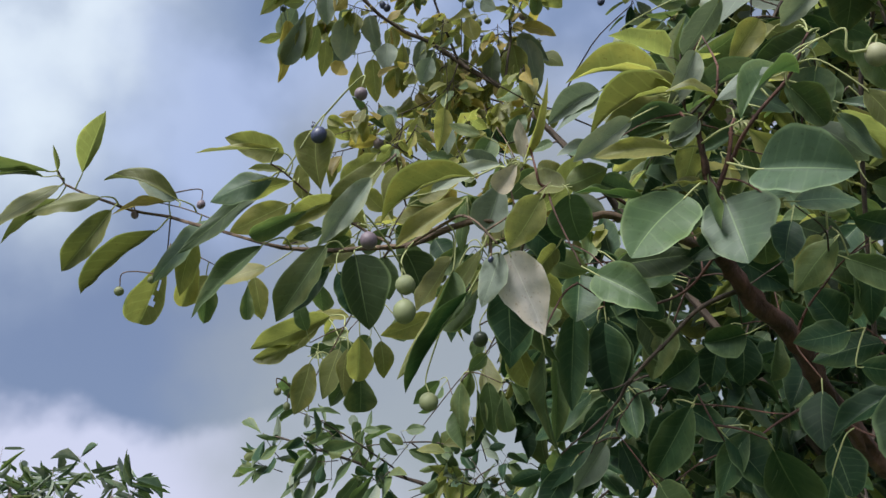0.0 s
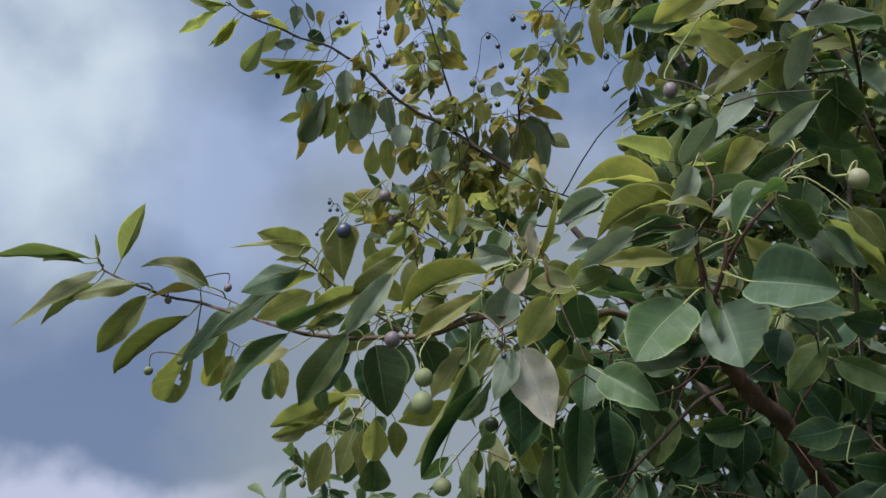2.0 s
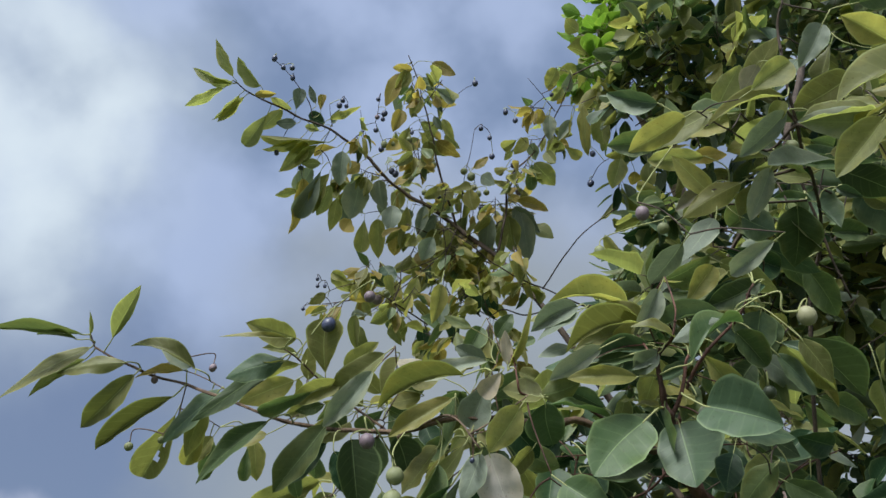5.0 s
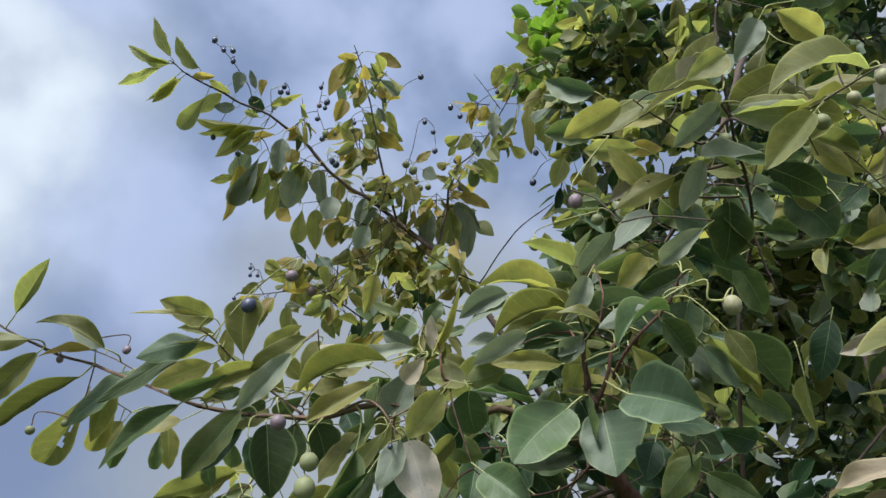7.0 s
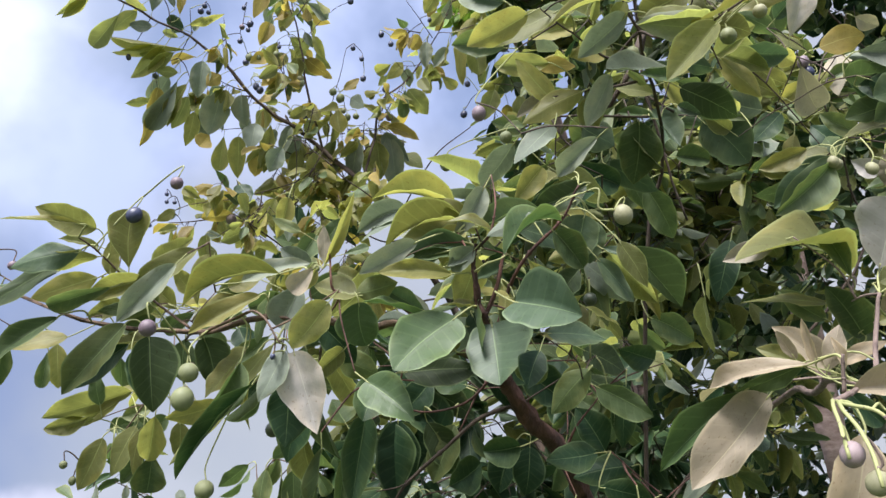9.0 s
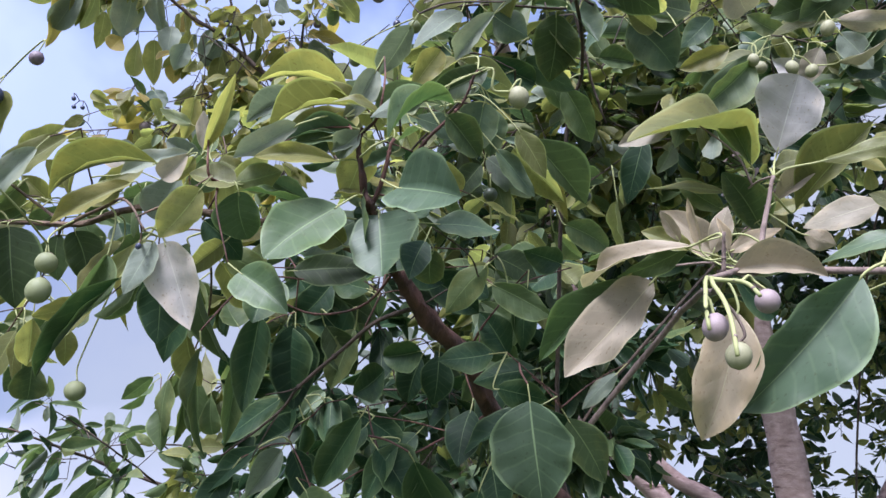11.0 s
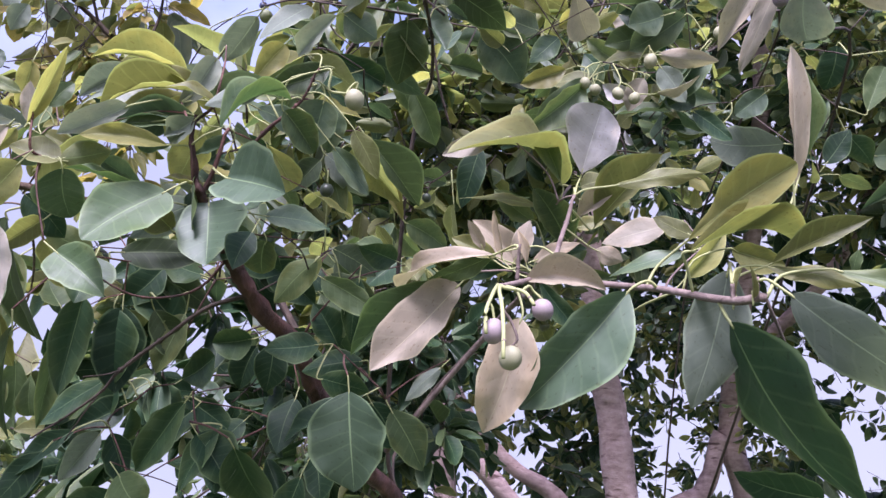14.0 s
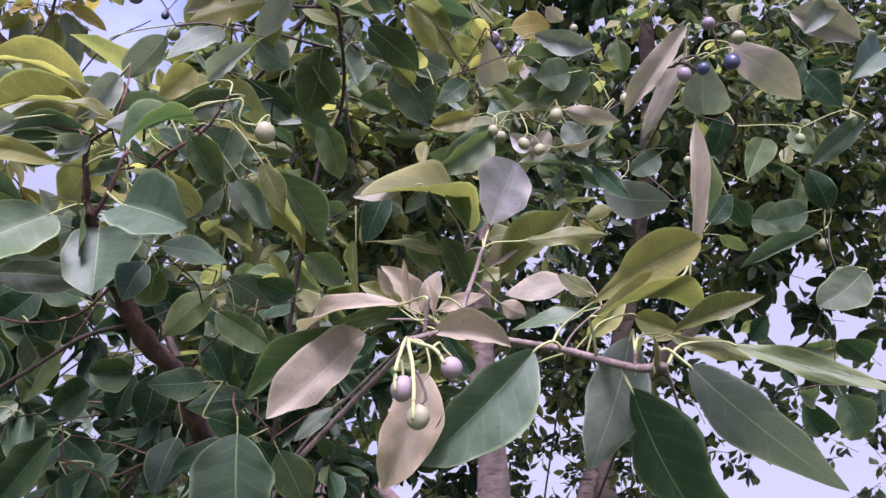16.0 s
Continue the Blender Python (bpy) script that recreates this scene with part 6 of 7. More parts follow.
leaf(far_branch, (-0.481, 2.040, 1.752), (-0.526, 2.050, 1.717), 0.0267, -112, "g")
leaf(far_branch, (-0.407, 2.047, 1.745), (-0.446, 2.071, 1.675), 0.0322, -154, "g")
leaf(far_branch, (-0.363, 2.055, 1.731), (-0.394, 2.079, 1.661), 0.0327, -137, "g")
leaf(far_branch, (-0.347, 2.040, 1.773), (-0.407, 2.045, 1.752), 0.0267, -102, "g")
leaf(far_branch, (-0.317, 2.037, 1.787), (-0.361, 2.027, 1.808), 0.0238, -98, "g")
leaf(far_branch, (-0.266, 2.050, 1.759), (-0.363, 2.055, 1.731), 0.0371, -63, "g")
leaf(far_branch, (-0.289, 2.064, 1.717), (-0.350, 2.092, 1.633), 0.0408, -83, "g")
leaf(far_branch, (-0.350, 2.081, 1.661), (-0.388, 2.095, 1.620), 0.0246, -131, "g")
leaf(far_branch, (-0.231, 2.078, 1.689), (-0.292, 2.100, 1.619), 0.0392, -139, "g")
leaf(far_branch, (-0.200, 2.070, 1.717), (-0.217, 2.095, 1.647), 0.0386, -152, "d")
leaf(far_branch, (-0.155, 2.057, 1.759), (-0.199, 2.044, 1.786), 0.0267, -101, "g")
leaf(far_branch, (-0.258, 2.038, 1.794), (-0.213, 2.041, 1.793), 0.0238, 98, "g")
leaf(far_branch, (-0.147, 2.045, 1.793), (-0.095, 2.045, 1.800), 0.0327, 98, "g")
leaf(far_branch, (-0.405, 2.014, 1.836), (-0.316, 2.022, 1.828), 0.0260, 61, "g")
leaf(far_branch, (-0.405, 2.016, 1.829), (-0.406, 2.029, 1.794), 0.0208, 171, "p")
leaf(far_branch, (-0.432, 2.082, 1.648), (-0.411, 2.101, 1.599), 0.0327, 117, "d")
leaf(far_branch, (-0.214, 2.048, 1.773), (-0.170, 2.066, 1.731), 0.0327, 105, "g")
leaf(far_branch, (-0.275, 2.081, 1.675), (-0.336, 2.103, 1.606), 0.0371, -151, "g")
leaf(far_branch, (-0.140, 2.063, 1.745), (-0.067, 2.078, 1.717), 0.0356, 98, "g")
leaf(far_branch, (-0.202, 2.095, 1.647), (-0.174, 2.118, 1.591), 0.0356, 119, "d")
clump(far_branch, (-0.201, 2.080, 1.689), 0.089, 0.089, 9)
clump(far_branch, (-0.304, 2.064, 1.717), 0.074, 0.074, 5)
clump(far_branch, (-0.028, 2.210, 1.653), 0.078, 0.078, 8)
clump(far_branch, (0.066, 2.216, 1.653), 0.070, 0.070, 6)
clump(far_branch, (-0.185, 2.223, 1.595), 0.094, 0.094, 9)
clump(far_branch, (-0.442, 2.265, 1.835), 0.114, 0.114, 9)
clump(far_branch, (-0.346, 2.291, 1.719), 0.107, 0.107, 9)
clump(far_branch, (0.402, 2.348, 1.633), 0.098, 0.098, 16)
clump(far_branch, (-0.481, 2.315, 1.721), 0.114, 0.114, 7)
back_crown = branch("foliage", BROWN, "dense far foliage of the crown with gaps of sky")
clump(back_crown, (0.420, 1.222, 2.828), 0.084, 0.084, 30)
clump(back_crown, (0.516, 1.243, 2.905), 0.120, 0.120, 36)
clump(back_crown, (0.648, 1.234, 2.935), 0.120, 0.120, 30)
clump(back_crown, (0.568, 1.228, 2.735), 0.114, 0.114, 28)
clump(back_crown, (0.796, 1.253, 2.920), 0.160, 0.160, 40)
clump(back_crown, (0.881, 1.348, 2.762), 0.174, 0.174, 44)
clump(back_crown, (0.843, 1.319, 2.402), 0.131, 0.131, 40)
clump(back_crown, (0.660, 1.237, 2.322), 0.100, 0.100, 30)
clump(back_crown, (0.381, 1.246, 2.680), 0.045, 0.045, 6)
clump(back_crown, (0.472, 1.236, 2.506), 0.036, 0.036, 6)
clump(back_crown, (0.438, 1.218, 2.329), 0.089, 0.089, 24)
clump(back_crown, (1.016, 1.137, 2.988), 0.134, 0.134, 36)
clump(back_crown, (0.940, 1.189, 3.097), 0.113, 0.113, 24)
clump(back_crown, (0.272, 0.937, 1.969), 0.052, 0.052, 10)
clump(back_crown, (0.278, 1.186, 1.874), 0.071, 0.071, 12)
clump(back_crown, (0.346, 1.230, 1.765), 0.080, 0.080, 12)
clump(back_crown, (0.496, 1.349, 1.757), 0.106, 0.106, 26)
clump(back_crown, (0.239, 1.239, 1.723), 0.053, 0.053, 5)
clump(back_crown, (0.200, 1.277, 1.615), 0.071, 0.071, 8)
clump(back_crown, (0.387, 1.392, 1.622), 0.106, 0.106, 18)
clump(back_crown, (0.599, 1.509, 1.629), 0.125, 0.125, 30)
clump(back_crown, (0.687, 1.387, 1.685), 0.087, 0.087, 24)
clump(back_crown, (0.709, 1.418, 1.892), 0.073, 0.073, 12)
clump(back_crown, (0.568, 1.276, 1.966), 0.077, 0.077, 20)
clump(back_crown, (0.061, 1.276, 1.740), 0.046, 0.046, 4)
clump(back_crown, (0.767, 1.180, 2.326), 0.122, 0.122, 34)
clump(back_crown, (0.915, 1.178, 2.521), 0.131, 0.131, 34)
clump(back_crown, (1.085, 1.257, 2.336), 0.131, 0.131, 34)
clump(back_crown, (0.614, 1.274, 2.172), 0.100, 0.100, 26)
clump(back_crown, (0.880, 1.437, 2.244), 0.139, 0.139, 34)
clump(back_crown, (0.704, 1.527, 2.104), 0.076, 0.076, 10)
clump(back_crown, (0.900, 1.442, 2.013), 0.131, 0.131, 26)
clump(back_crown, (0.659, 1.331, 1.834), 0.114, 0.114, 22)
clump(back_crown, (0.554, 1.653, 2.304), 0.160, 0.160, 40)
clump(back_crown, (0.650, 1.688, 2.142), 0.147, 0.147, 36)
clump(back_crown, (0.746, 1.390, 2.521), 0.164, 0.164, 44)
clump(back_crown, (0.952, 1.290, 2.604), 0.151, 0.151, 40)
clump(back_crown, (0.973, 1.680, 2.459), 0.178, 0.178, 36)
clump(back_crown, (1.645, 1.574, 2.939), 0.232, 0.232, 44)
clump(back_crown, (1.875, 1.419, 3.130), 0.217, 0.217, 40)
clump(back_crown, (2.161, 1.368, 3.014), 0.236, 0.236, 44)
clump(back_crown, (2.118, 1.802, 2.816), 0.264, 0.264, 36)
clump(back_crown, (2.567, 1.741, 2.895), 0.235, 0.235, 34)
clump(back_crown, (1.753, 1.983, 2.701), 0.220, 0.220, 30)
clump(back_crown, (0.367, 1.533, 1.916), 0.100, 0.100, 8)
clump(back_crown, (0.490, 1.605, 1.920), 0.107, 0.107, 18)
clump(back_crown, (0.242, 1.616, 1.812), 0.100, 0.100, 6)
clump(back_crown, (0.675, 1.657, 1.920), 0.126, 0.126, 20)
clump(back_crown, (0.908, 1.955, 1.836), 0.163, 0.163, 20)
clump(back_crown, (1.714, 2.519, 2.327), 0.223, 0.223, 20)
clump(back_crown, (2.308, 2.532, 2.412), 0.266, 0.266, 30)
clump(back_crown, (2.790, 2.477, 2.414), 0.252, 0.252, 26)
clump(back_crown, (3.163, 2.376, 2.287), 0.251, 0.251, 26)
clump(back_crown, (2.774, 2.801, 2.057), 0.287, 0.287, 34)
clump(back_crown, (2.275, 3.225, 1.930), 0.244, 0.244, 22)
clump(back_crown, (0.572, 2.016, 1.675), 0.127, 0.127, 24)
clump(back_crown, (0.059, 1.852, 1.652), 0.119, 0.119, 10)
clump(back_crown, (0.784, 2.051, 1.697), 0.134, 0.134, 16)
clump(back_crown, (2.396, 2.469, 2.493), 0.256, 0.256, 24)
clump(back_crown, (2.697, 2.418, 2.411), 0.255, 0.255, 26)
clump(back_crown, (2.718, 2.651, 2.177), 0.242, 0.242, 20)
clump(back_crown, (2.462, 2.880, 2.151), 0.176, 0.176, 12)
clump(back_crown, (2.150, 2.706, 2.436), 0.218, 0.218, 14)
clump(back_crown, (2.686, 2.681, 2.483), 0.227, 0.227, 14)
clump(back_crown, (2.511, 3.378, 1.960), 0.224, 0.224, 12)
clump(back_crown, (3.050, 3.223, 1.971), 0.253, 0.253, 14)
clump(back_crown, (1.932, 3.304, 2.187), 0.190, 0.190, 10)
clump(back_crown, (3.265, 3.075, 2.185), 0.253, 0.253, 16)
clump(back_crown, (2.515, 2.890, 2.442), 0.209, 0.209, 12)
clump(back_crown, (2.725, 3.116, 2.101), 0.216, 0.216, 10)
clump(back_crown, (3.032, 2.924, 2.361), 0.216, 0.216, 12)
clump(back_crown, (1.857, 2.818, 2.363), 0.218, 0.218, 14)
clump(back_crown, (2.162, 3.480, 1.953), 0.224, 0.224, 10)
clump(back_crown, (3.115, 3.085, 1.907), 0.244, 0.244, 14)
clump(back_crown, (1.852, 3.612, 1.843), 0.197, 0.197, 8)
clump(back_crown, (2.775, 3.496, 1.845), 0.203, 0.203, 8)
clump(back_crown, (2.316, 3.328, 2.218), 0.197, 0.197, 8)
clump(back_crown, (0.866, 2.440, 1.739), 0.125, 0.125, 12)
clump(back_crown, (2.735, 1.799, 3.616), 0.291, 0.291, 44)
clump(back_crown, (2.431, 2.047, 3.358), 0.291, 0.291, 40)
clump(back_crown, (3.094, 1.980, 3.217), 0.251, 0.251, 34)
clump(back_crown, (2.304, 2.523, 2.770), 0.276, 0.276, 30)
clump(back_crown, (2.121, 2.959, 2.325), 0.235, 0.235, 16)
clump(back_crown, (2.770, 2.625, 2.444), 0.235, 0.235, 16)
clump(back_crown, (2.131, 1.349, 3.408), 0.223, 0.223, 50)
clump(back_crown, (2.497, 1.355, 3.318), 0.235, 0.235, 50)
clump(back_crown, (2.734, 1.225, 3.609), 0.245, 0.245, 50)
clump(back_crown, (2.910, 1.386, 3.130), 0.201, 0.201, 44)
clump(back_crown, (1.986, 1.421, 3.025), 0.172, 0.172, 36)
clump(back_crown, (2.585, 1.472, 3.009), 0.192, 0.192, 36)
clump(back_crown, (2.871, 1.555, 2.862), 0.223, 0.223, 34)
clump(back_crown, (1.784, 1.436, 3.204), 0.172, 0.172, 36)
clump(back_crown, (2.600, 1.306, 3.602), 0.245, 0.245, 30)
clump(back_crown, (2.955, 1.350, 3.451), 0.255, 0.255, 34)
clump(back_crown, (2.648, 1.478, 3.237), 0.201, 0.201, 24)
clump(back_crown, (2.996, 1.558, 3.027), 0.209, 0.209, 22)
clump(back_crown, (2.770, 1.718, 2.972), 0.209, 0.209, 24)
clump(back_crown, (3.312, 1.648, 2.835), 0.218, 0.218, 24)
clump(back_crown, (2.251, 1.762, 3.133), 0.201, 0.201, 20)
clump(back_crown, (2.628, 1.874, 2.836), 0.232, 0.232, 28)
clump(back_crown, (3.425, 1.797, 2.442), 0.218, 0.218, 18)
clump(back_crown, (3.355, 2.065, 2.328), 0.201, 0.201, 14)
clump(back_crown, (3.644, 1.990, 2.160), 0.227, 0.227, 18)
clump(back_crown, (0.098, 1.520, 2.073), 0.114, 0.114, 12)
clump(back_crown, (0.201, 1.559, 1.893), 0.104, 0.104, 8)
clump(back_crown, (0.302, 1.580, 2.004), 0.089, 0.089, 8)
high_crown = branch("foliage", BROWN, "lighter yellow-green foliage along the high arching branch")
clump(high_crown, (0.053, 1.397, 2.278), 0.069, 0.069, 9)
clump(high_crown, (-0.054, 1.456, 2.247), 0.053, 0.053, 6)
clump(high_crown, (0.105, 1.451, 2.430), 0.067, 0.067, 8)
clump(high_crown, (0.007, 1.445, 2.430), 0.067, 0.067, 8)
clump(high_crown, (-0.141, 1.457, 2.373), 0.049, 0.049, 5)
clump(high_crown, (0.114, 1.289, 2.146), 0.042, 0.042, 6)
clump(high_crown, (0.079, 1.276, 2.194), 0.056, 0.056, 8)
clump(high_crown, (0.025, 1.295, 2.152), 0.045, 0.045, 5)
clump(high_crown, (0.145, 1.257, 2.236), 0.050, 0.050, 7)
clump(high_crown, (-0.204, 1.377, 2.280), 0.051, 0.051, 8)
clump(high_crown, (-0.117, 1.440, 2.381), 0.058, 0.058, 7)
clump(high_crown, (-0.101, 1.356, 2.226), 0.043, 0.043, 4)
clump(high_crown, (-0.011, 1.419, 2.329), 0.063, 0.063, 9)
clump(high_crown, (0.063, 1.408, 2.398), 0.064, 0.064, 8)
clump(high_crown, (-0.178, 1.367, 2.564), 0.055, 0.055, 7)
clump(high_crown, (-0.259, 1.338, 2.606), 0.048, 0.048, 5)
clump(high_crown, (-0.085, 1.390, 2.535), 0.059, 0.059, 8)
clump(high_crown, (0.034, 1.362, 2.536), 0.049, 0.049, 7)
clump(high_crown, (0.111, 1.352, 2.563), 0.036, 0.036, 4)
clump(high_crown, (-0.091, 1.285, 2.719), 0.032, 0.032, 3)
clump(high_crown, (0.188, 1.317, 2.735), 0.032, 0.032, 4)
clump(high_crown, (0.087, 1.371, 2.466), 0.051, 0.051, 8)
clump(high_crown, (-0.041, 1.396, 2.447), 0.058, 0.058, 8)


# ---- growing the branches ----
def drupe_mesh(tone, shape):
    key = ("drupe", tone, shape)
    if key not in LEAF_MESHES:
        long = (1.0, 1.12, 1.22)[shape]
        verts, faces = [], []
        rows, sides = 9, 14
        for i in range(rows + 1):
            a = math.pi * i / rows
            r, z = 0.5 * math.sin(a), -0.5 * math.cos(a) * long
            if i == 0:
                z += 0.02
            if i == rows:
                z -= 0.035
            for k in range(sides):
                w = 2 * math.pi * k / sides
                q = 1 + 0.025 * math.sin(2 * w + shape) * math.sin(a)
                verts.append((max(r, 0.02) * q * math.cos(w), max(r, 0.02) * q * math.sin(w), z))
        for i in range(rows):
            for k in range(sides):
                k2 = (k + 1) % sides
                faces.append((i * sides + k, i * sides + k2, (i + 1) * sides + k2, (i + 1) * sides + k))
        slots = [0] * len(faces)
        faces.append(tuple(range(sides))[::-1])
        faces.append(tuple(rows * sides + k for k in range(sides)))
        slots += [1, 1]
        b = len(verts)
        for i, (r, z) in enumerate(((0.17, 0.452 * long), (0.12, 0.50 * long), (0.05, 0.53 * long))):
            for k in range(8):
                w = 2 * math.pi * k / 8
                verts.append((r * math.cos(w), r * math.sin(w), z))
        for i in range(2):
            for k in range(8):
                k2 = (k + 1) % 8
                faces.append((b + i * 8 + k, b + i * 8 + k2, b + i * 8 + 8 + k2, b + i * 8 + 8 + k))
                slots.append(1)
        me = bpy.data.meshes.new("fruit")
        me.from_pydata(verts, [], faces)
        me.polygons.foreach_set("material_index", slots)
        me.polygons.foreach_set("use_smooth", [True] * len(faces))
        me.materials.append(FRUIT[tone])
        me.materials.append(CALYX)
        LEAF_MESHES[key] = me
    return LEAF_MESHES[key]


MASS_BLADES = [blade(6, 4, *blade_shape("ELEOEVELOERE"[i], i), seed=20 + i) for i in range(12)]


class Foliage:
    """Many leaves and fine twigs in one mesh."""

    def __init__(self, palette):
        self.palette = palette
        self.names = list(palette)
        self.v, self.f, self.s, self.uv = [], [], [], []

    def add(self, base, tip, width, turn, tone, rng):
        length, a, s, n = frame_of(base, tip, turn)
        verts, faces, uvs = MASS_BLADES[rng.randrange(len(MASS_BLADES))]
        k = len(self.v)
        P = np.array(verts)
        W = np.array(base) + P[:, :1] * width * s + P[:, 1:2] * length * a + P[:, 2:] * length * n
        self.v.extend(map(tuple, W))
        self.uv.extend(uvs)
        self.f.extend(tuple(i + k for i in f) for f in faces)
        self.s.extend([self.names.index(tone)] * len(faces))

    def twig(self, line, r0, r1):
        out = ([], [], [])
        tube(out, line, r0, r1, 5)
        k = len(self.v)
        self.v.extend(out[0])
        self.uv.extend([(0.5, 0.5)] * len(out[0]))
        self.f.extend(tuple(i + k for i in f) for f in out[1])
        self.s.extend([len(self.names)] * len(out[1]))

    def make(self, name, bark, parent, label, offset=(0, 0, 0)):
        ob = mesh_object(name, self.v, self.f, [*self.palette.values(), bark], parent, self.uv, self.s, label)
        ob.location = offset
        return tagged(ob, kind="stuff")


def leafy_twig(foliage, start, way, length, size, tones_in, rng, slim=(0.40, 0.54), pairs=5, hang=(0.1, 1.0)):
    """A short twig with opposite pairs of leaves that hang a little."""
    way = np.array(way) / np.linalg.norm(way)
    side = np.cross(way, (0, 0, 1.0))
    side /= np.linalg.norm(side) + 1e-6
    bend = np.array((rng.uniform(-0.3, 0.3), rng.uniform(-0.3, 0.3), rng.uniform(-0.1, 0.35)))
    line = np.array([np.array(start) + way * length * u + bend * length * 0.4 * u * u for u in np.linspace(0, 1, 6)])
    foliage.twig(line, 0.0016, 0.0007)
    for i in range(pairs):
        u = 0.25 + 0.75 * (i + rng.uniform(0, 0.6)) / pairs
        p = line[min(5, int(u * 5))] + (line[min(5, int(u * 5) + 1)] - line[min(5, int(u * 5))]) * ((u * 5) % 1)
        w = rng.uniform(0, math.pi)
        for sign in (-1, 1):
            if rng.random() < 0.12:
                continue
            out = side * math.cos(w) * sign + np.cross(way, side) * math.sin(w) * sign
            d = out * rng.uniform(0.5, 1.0) + way * rng.uniform(0.2, 0.9) + np.array((0, 0, -rng.uniform(*hang)))
            d /= np.linalg.norm(d)
            ln = size * rng.uniform(0.62, 1.12)
            b = p + d * 0.016
            foliage.twig(np.array([p, (p + b) / 2 + (0, 0, 0.002), b]), 0.0006, 0.0005)
            foliage.add(b, b + d * ln, ln * rng.uniform(*slim), rng.uniform(-75, 75) + (180 if rng.random() < 0.35 else 0), rng.choice(tones_in), rng)


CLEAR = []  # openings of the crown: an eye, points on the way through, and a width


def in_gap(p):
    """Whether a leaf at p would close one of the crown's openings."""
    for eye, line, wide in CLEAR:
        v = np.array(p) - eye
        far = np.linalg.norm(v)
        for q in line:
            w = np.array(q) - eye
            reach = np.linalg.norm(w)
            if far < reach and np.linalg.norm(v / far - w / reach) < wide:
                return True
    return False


def infill(plan, count, tones_in, keep, rng):
    """More leaves behind and between the placed ones, alike in size and lie."""
    seeds = [q for q in plan["leaves"] if keep(q[0])]
    for _ in range(count):
        base, tip, width, turn, tone, form = rng.choice(seeds)
        b, t = np.array(base), np.array(tip)
        d = t - b
        length = np.linalg.norm(d)
        new_d = d / length + np.array([rng.gauss(0, 0.45) for _ in range(3)])
        new_d /= np.linalg.norm(new_d)
        length = min(max(length, 0.035), 0.08) * rng.uniform(0.7, 1.0)
        start = b + np.array((rng.gauss(0, 0.022), rng.uniform(0.012, 0.075), rng.gauss(0, 0.022)))
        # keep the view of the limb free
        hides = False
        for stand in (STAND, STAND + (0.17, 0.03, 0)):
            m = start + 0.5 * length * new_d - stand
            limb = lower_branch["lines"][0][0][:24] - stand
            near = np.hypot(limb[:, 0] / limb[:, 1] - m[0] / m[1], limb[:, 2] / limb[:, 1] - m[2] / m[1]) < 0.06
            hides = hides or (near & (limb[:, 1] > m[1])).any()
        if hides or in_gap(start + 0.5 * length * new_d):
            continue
        plan["leaves"].append((tuple(start), tuple(start + new_d * length), length * rng.uniform(0.38, 0.56), turn + rng.uniform(-60, 60), rng.choice(tones_in + tone[0]), ""))


FRUIT_LABELS = {"g": "unripe green drupe", "w": "pale cream-green drupe", "v": "dull violet drupe", "b": "ripe dark blue drupe", "d": "dark green drupe", "r": "lilac-pink drupe"}
LEAF_LABELS = {"o": "ochre leaf", "q": "pale lilac-grey leaf", "m": "beige leaf", "k": "pinkish pale leaf", "h": "yellow-green leaf with eaten holes"}


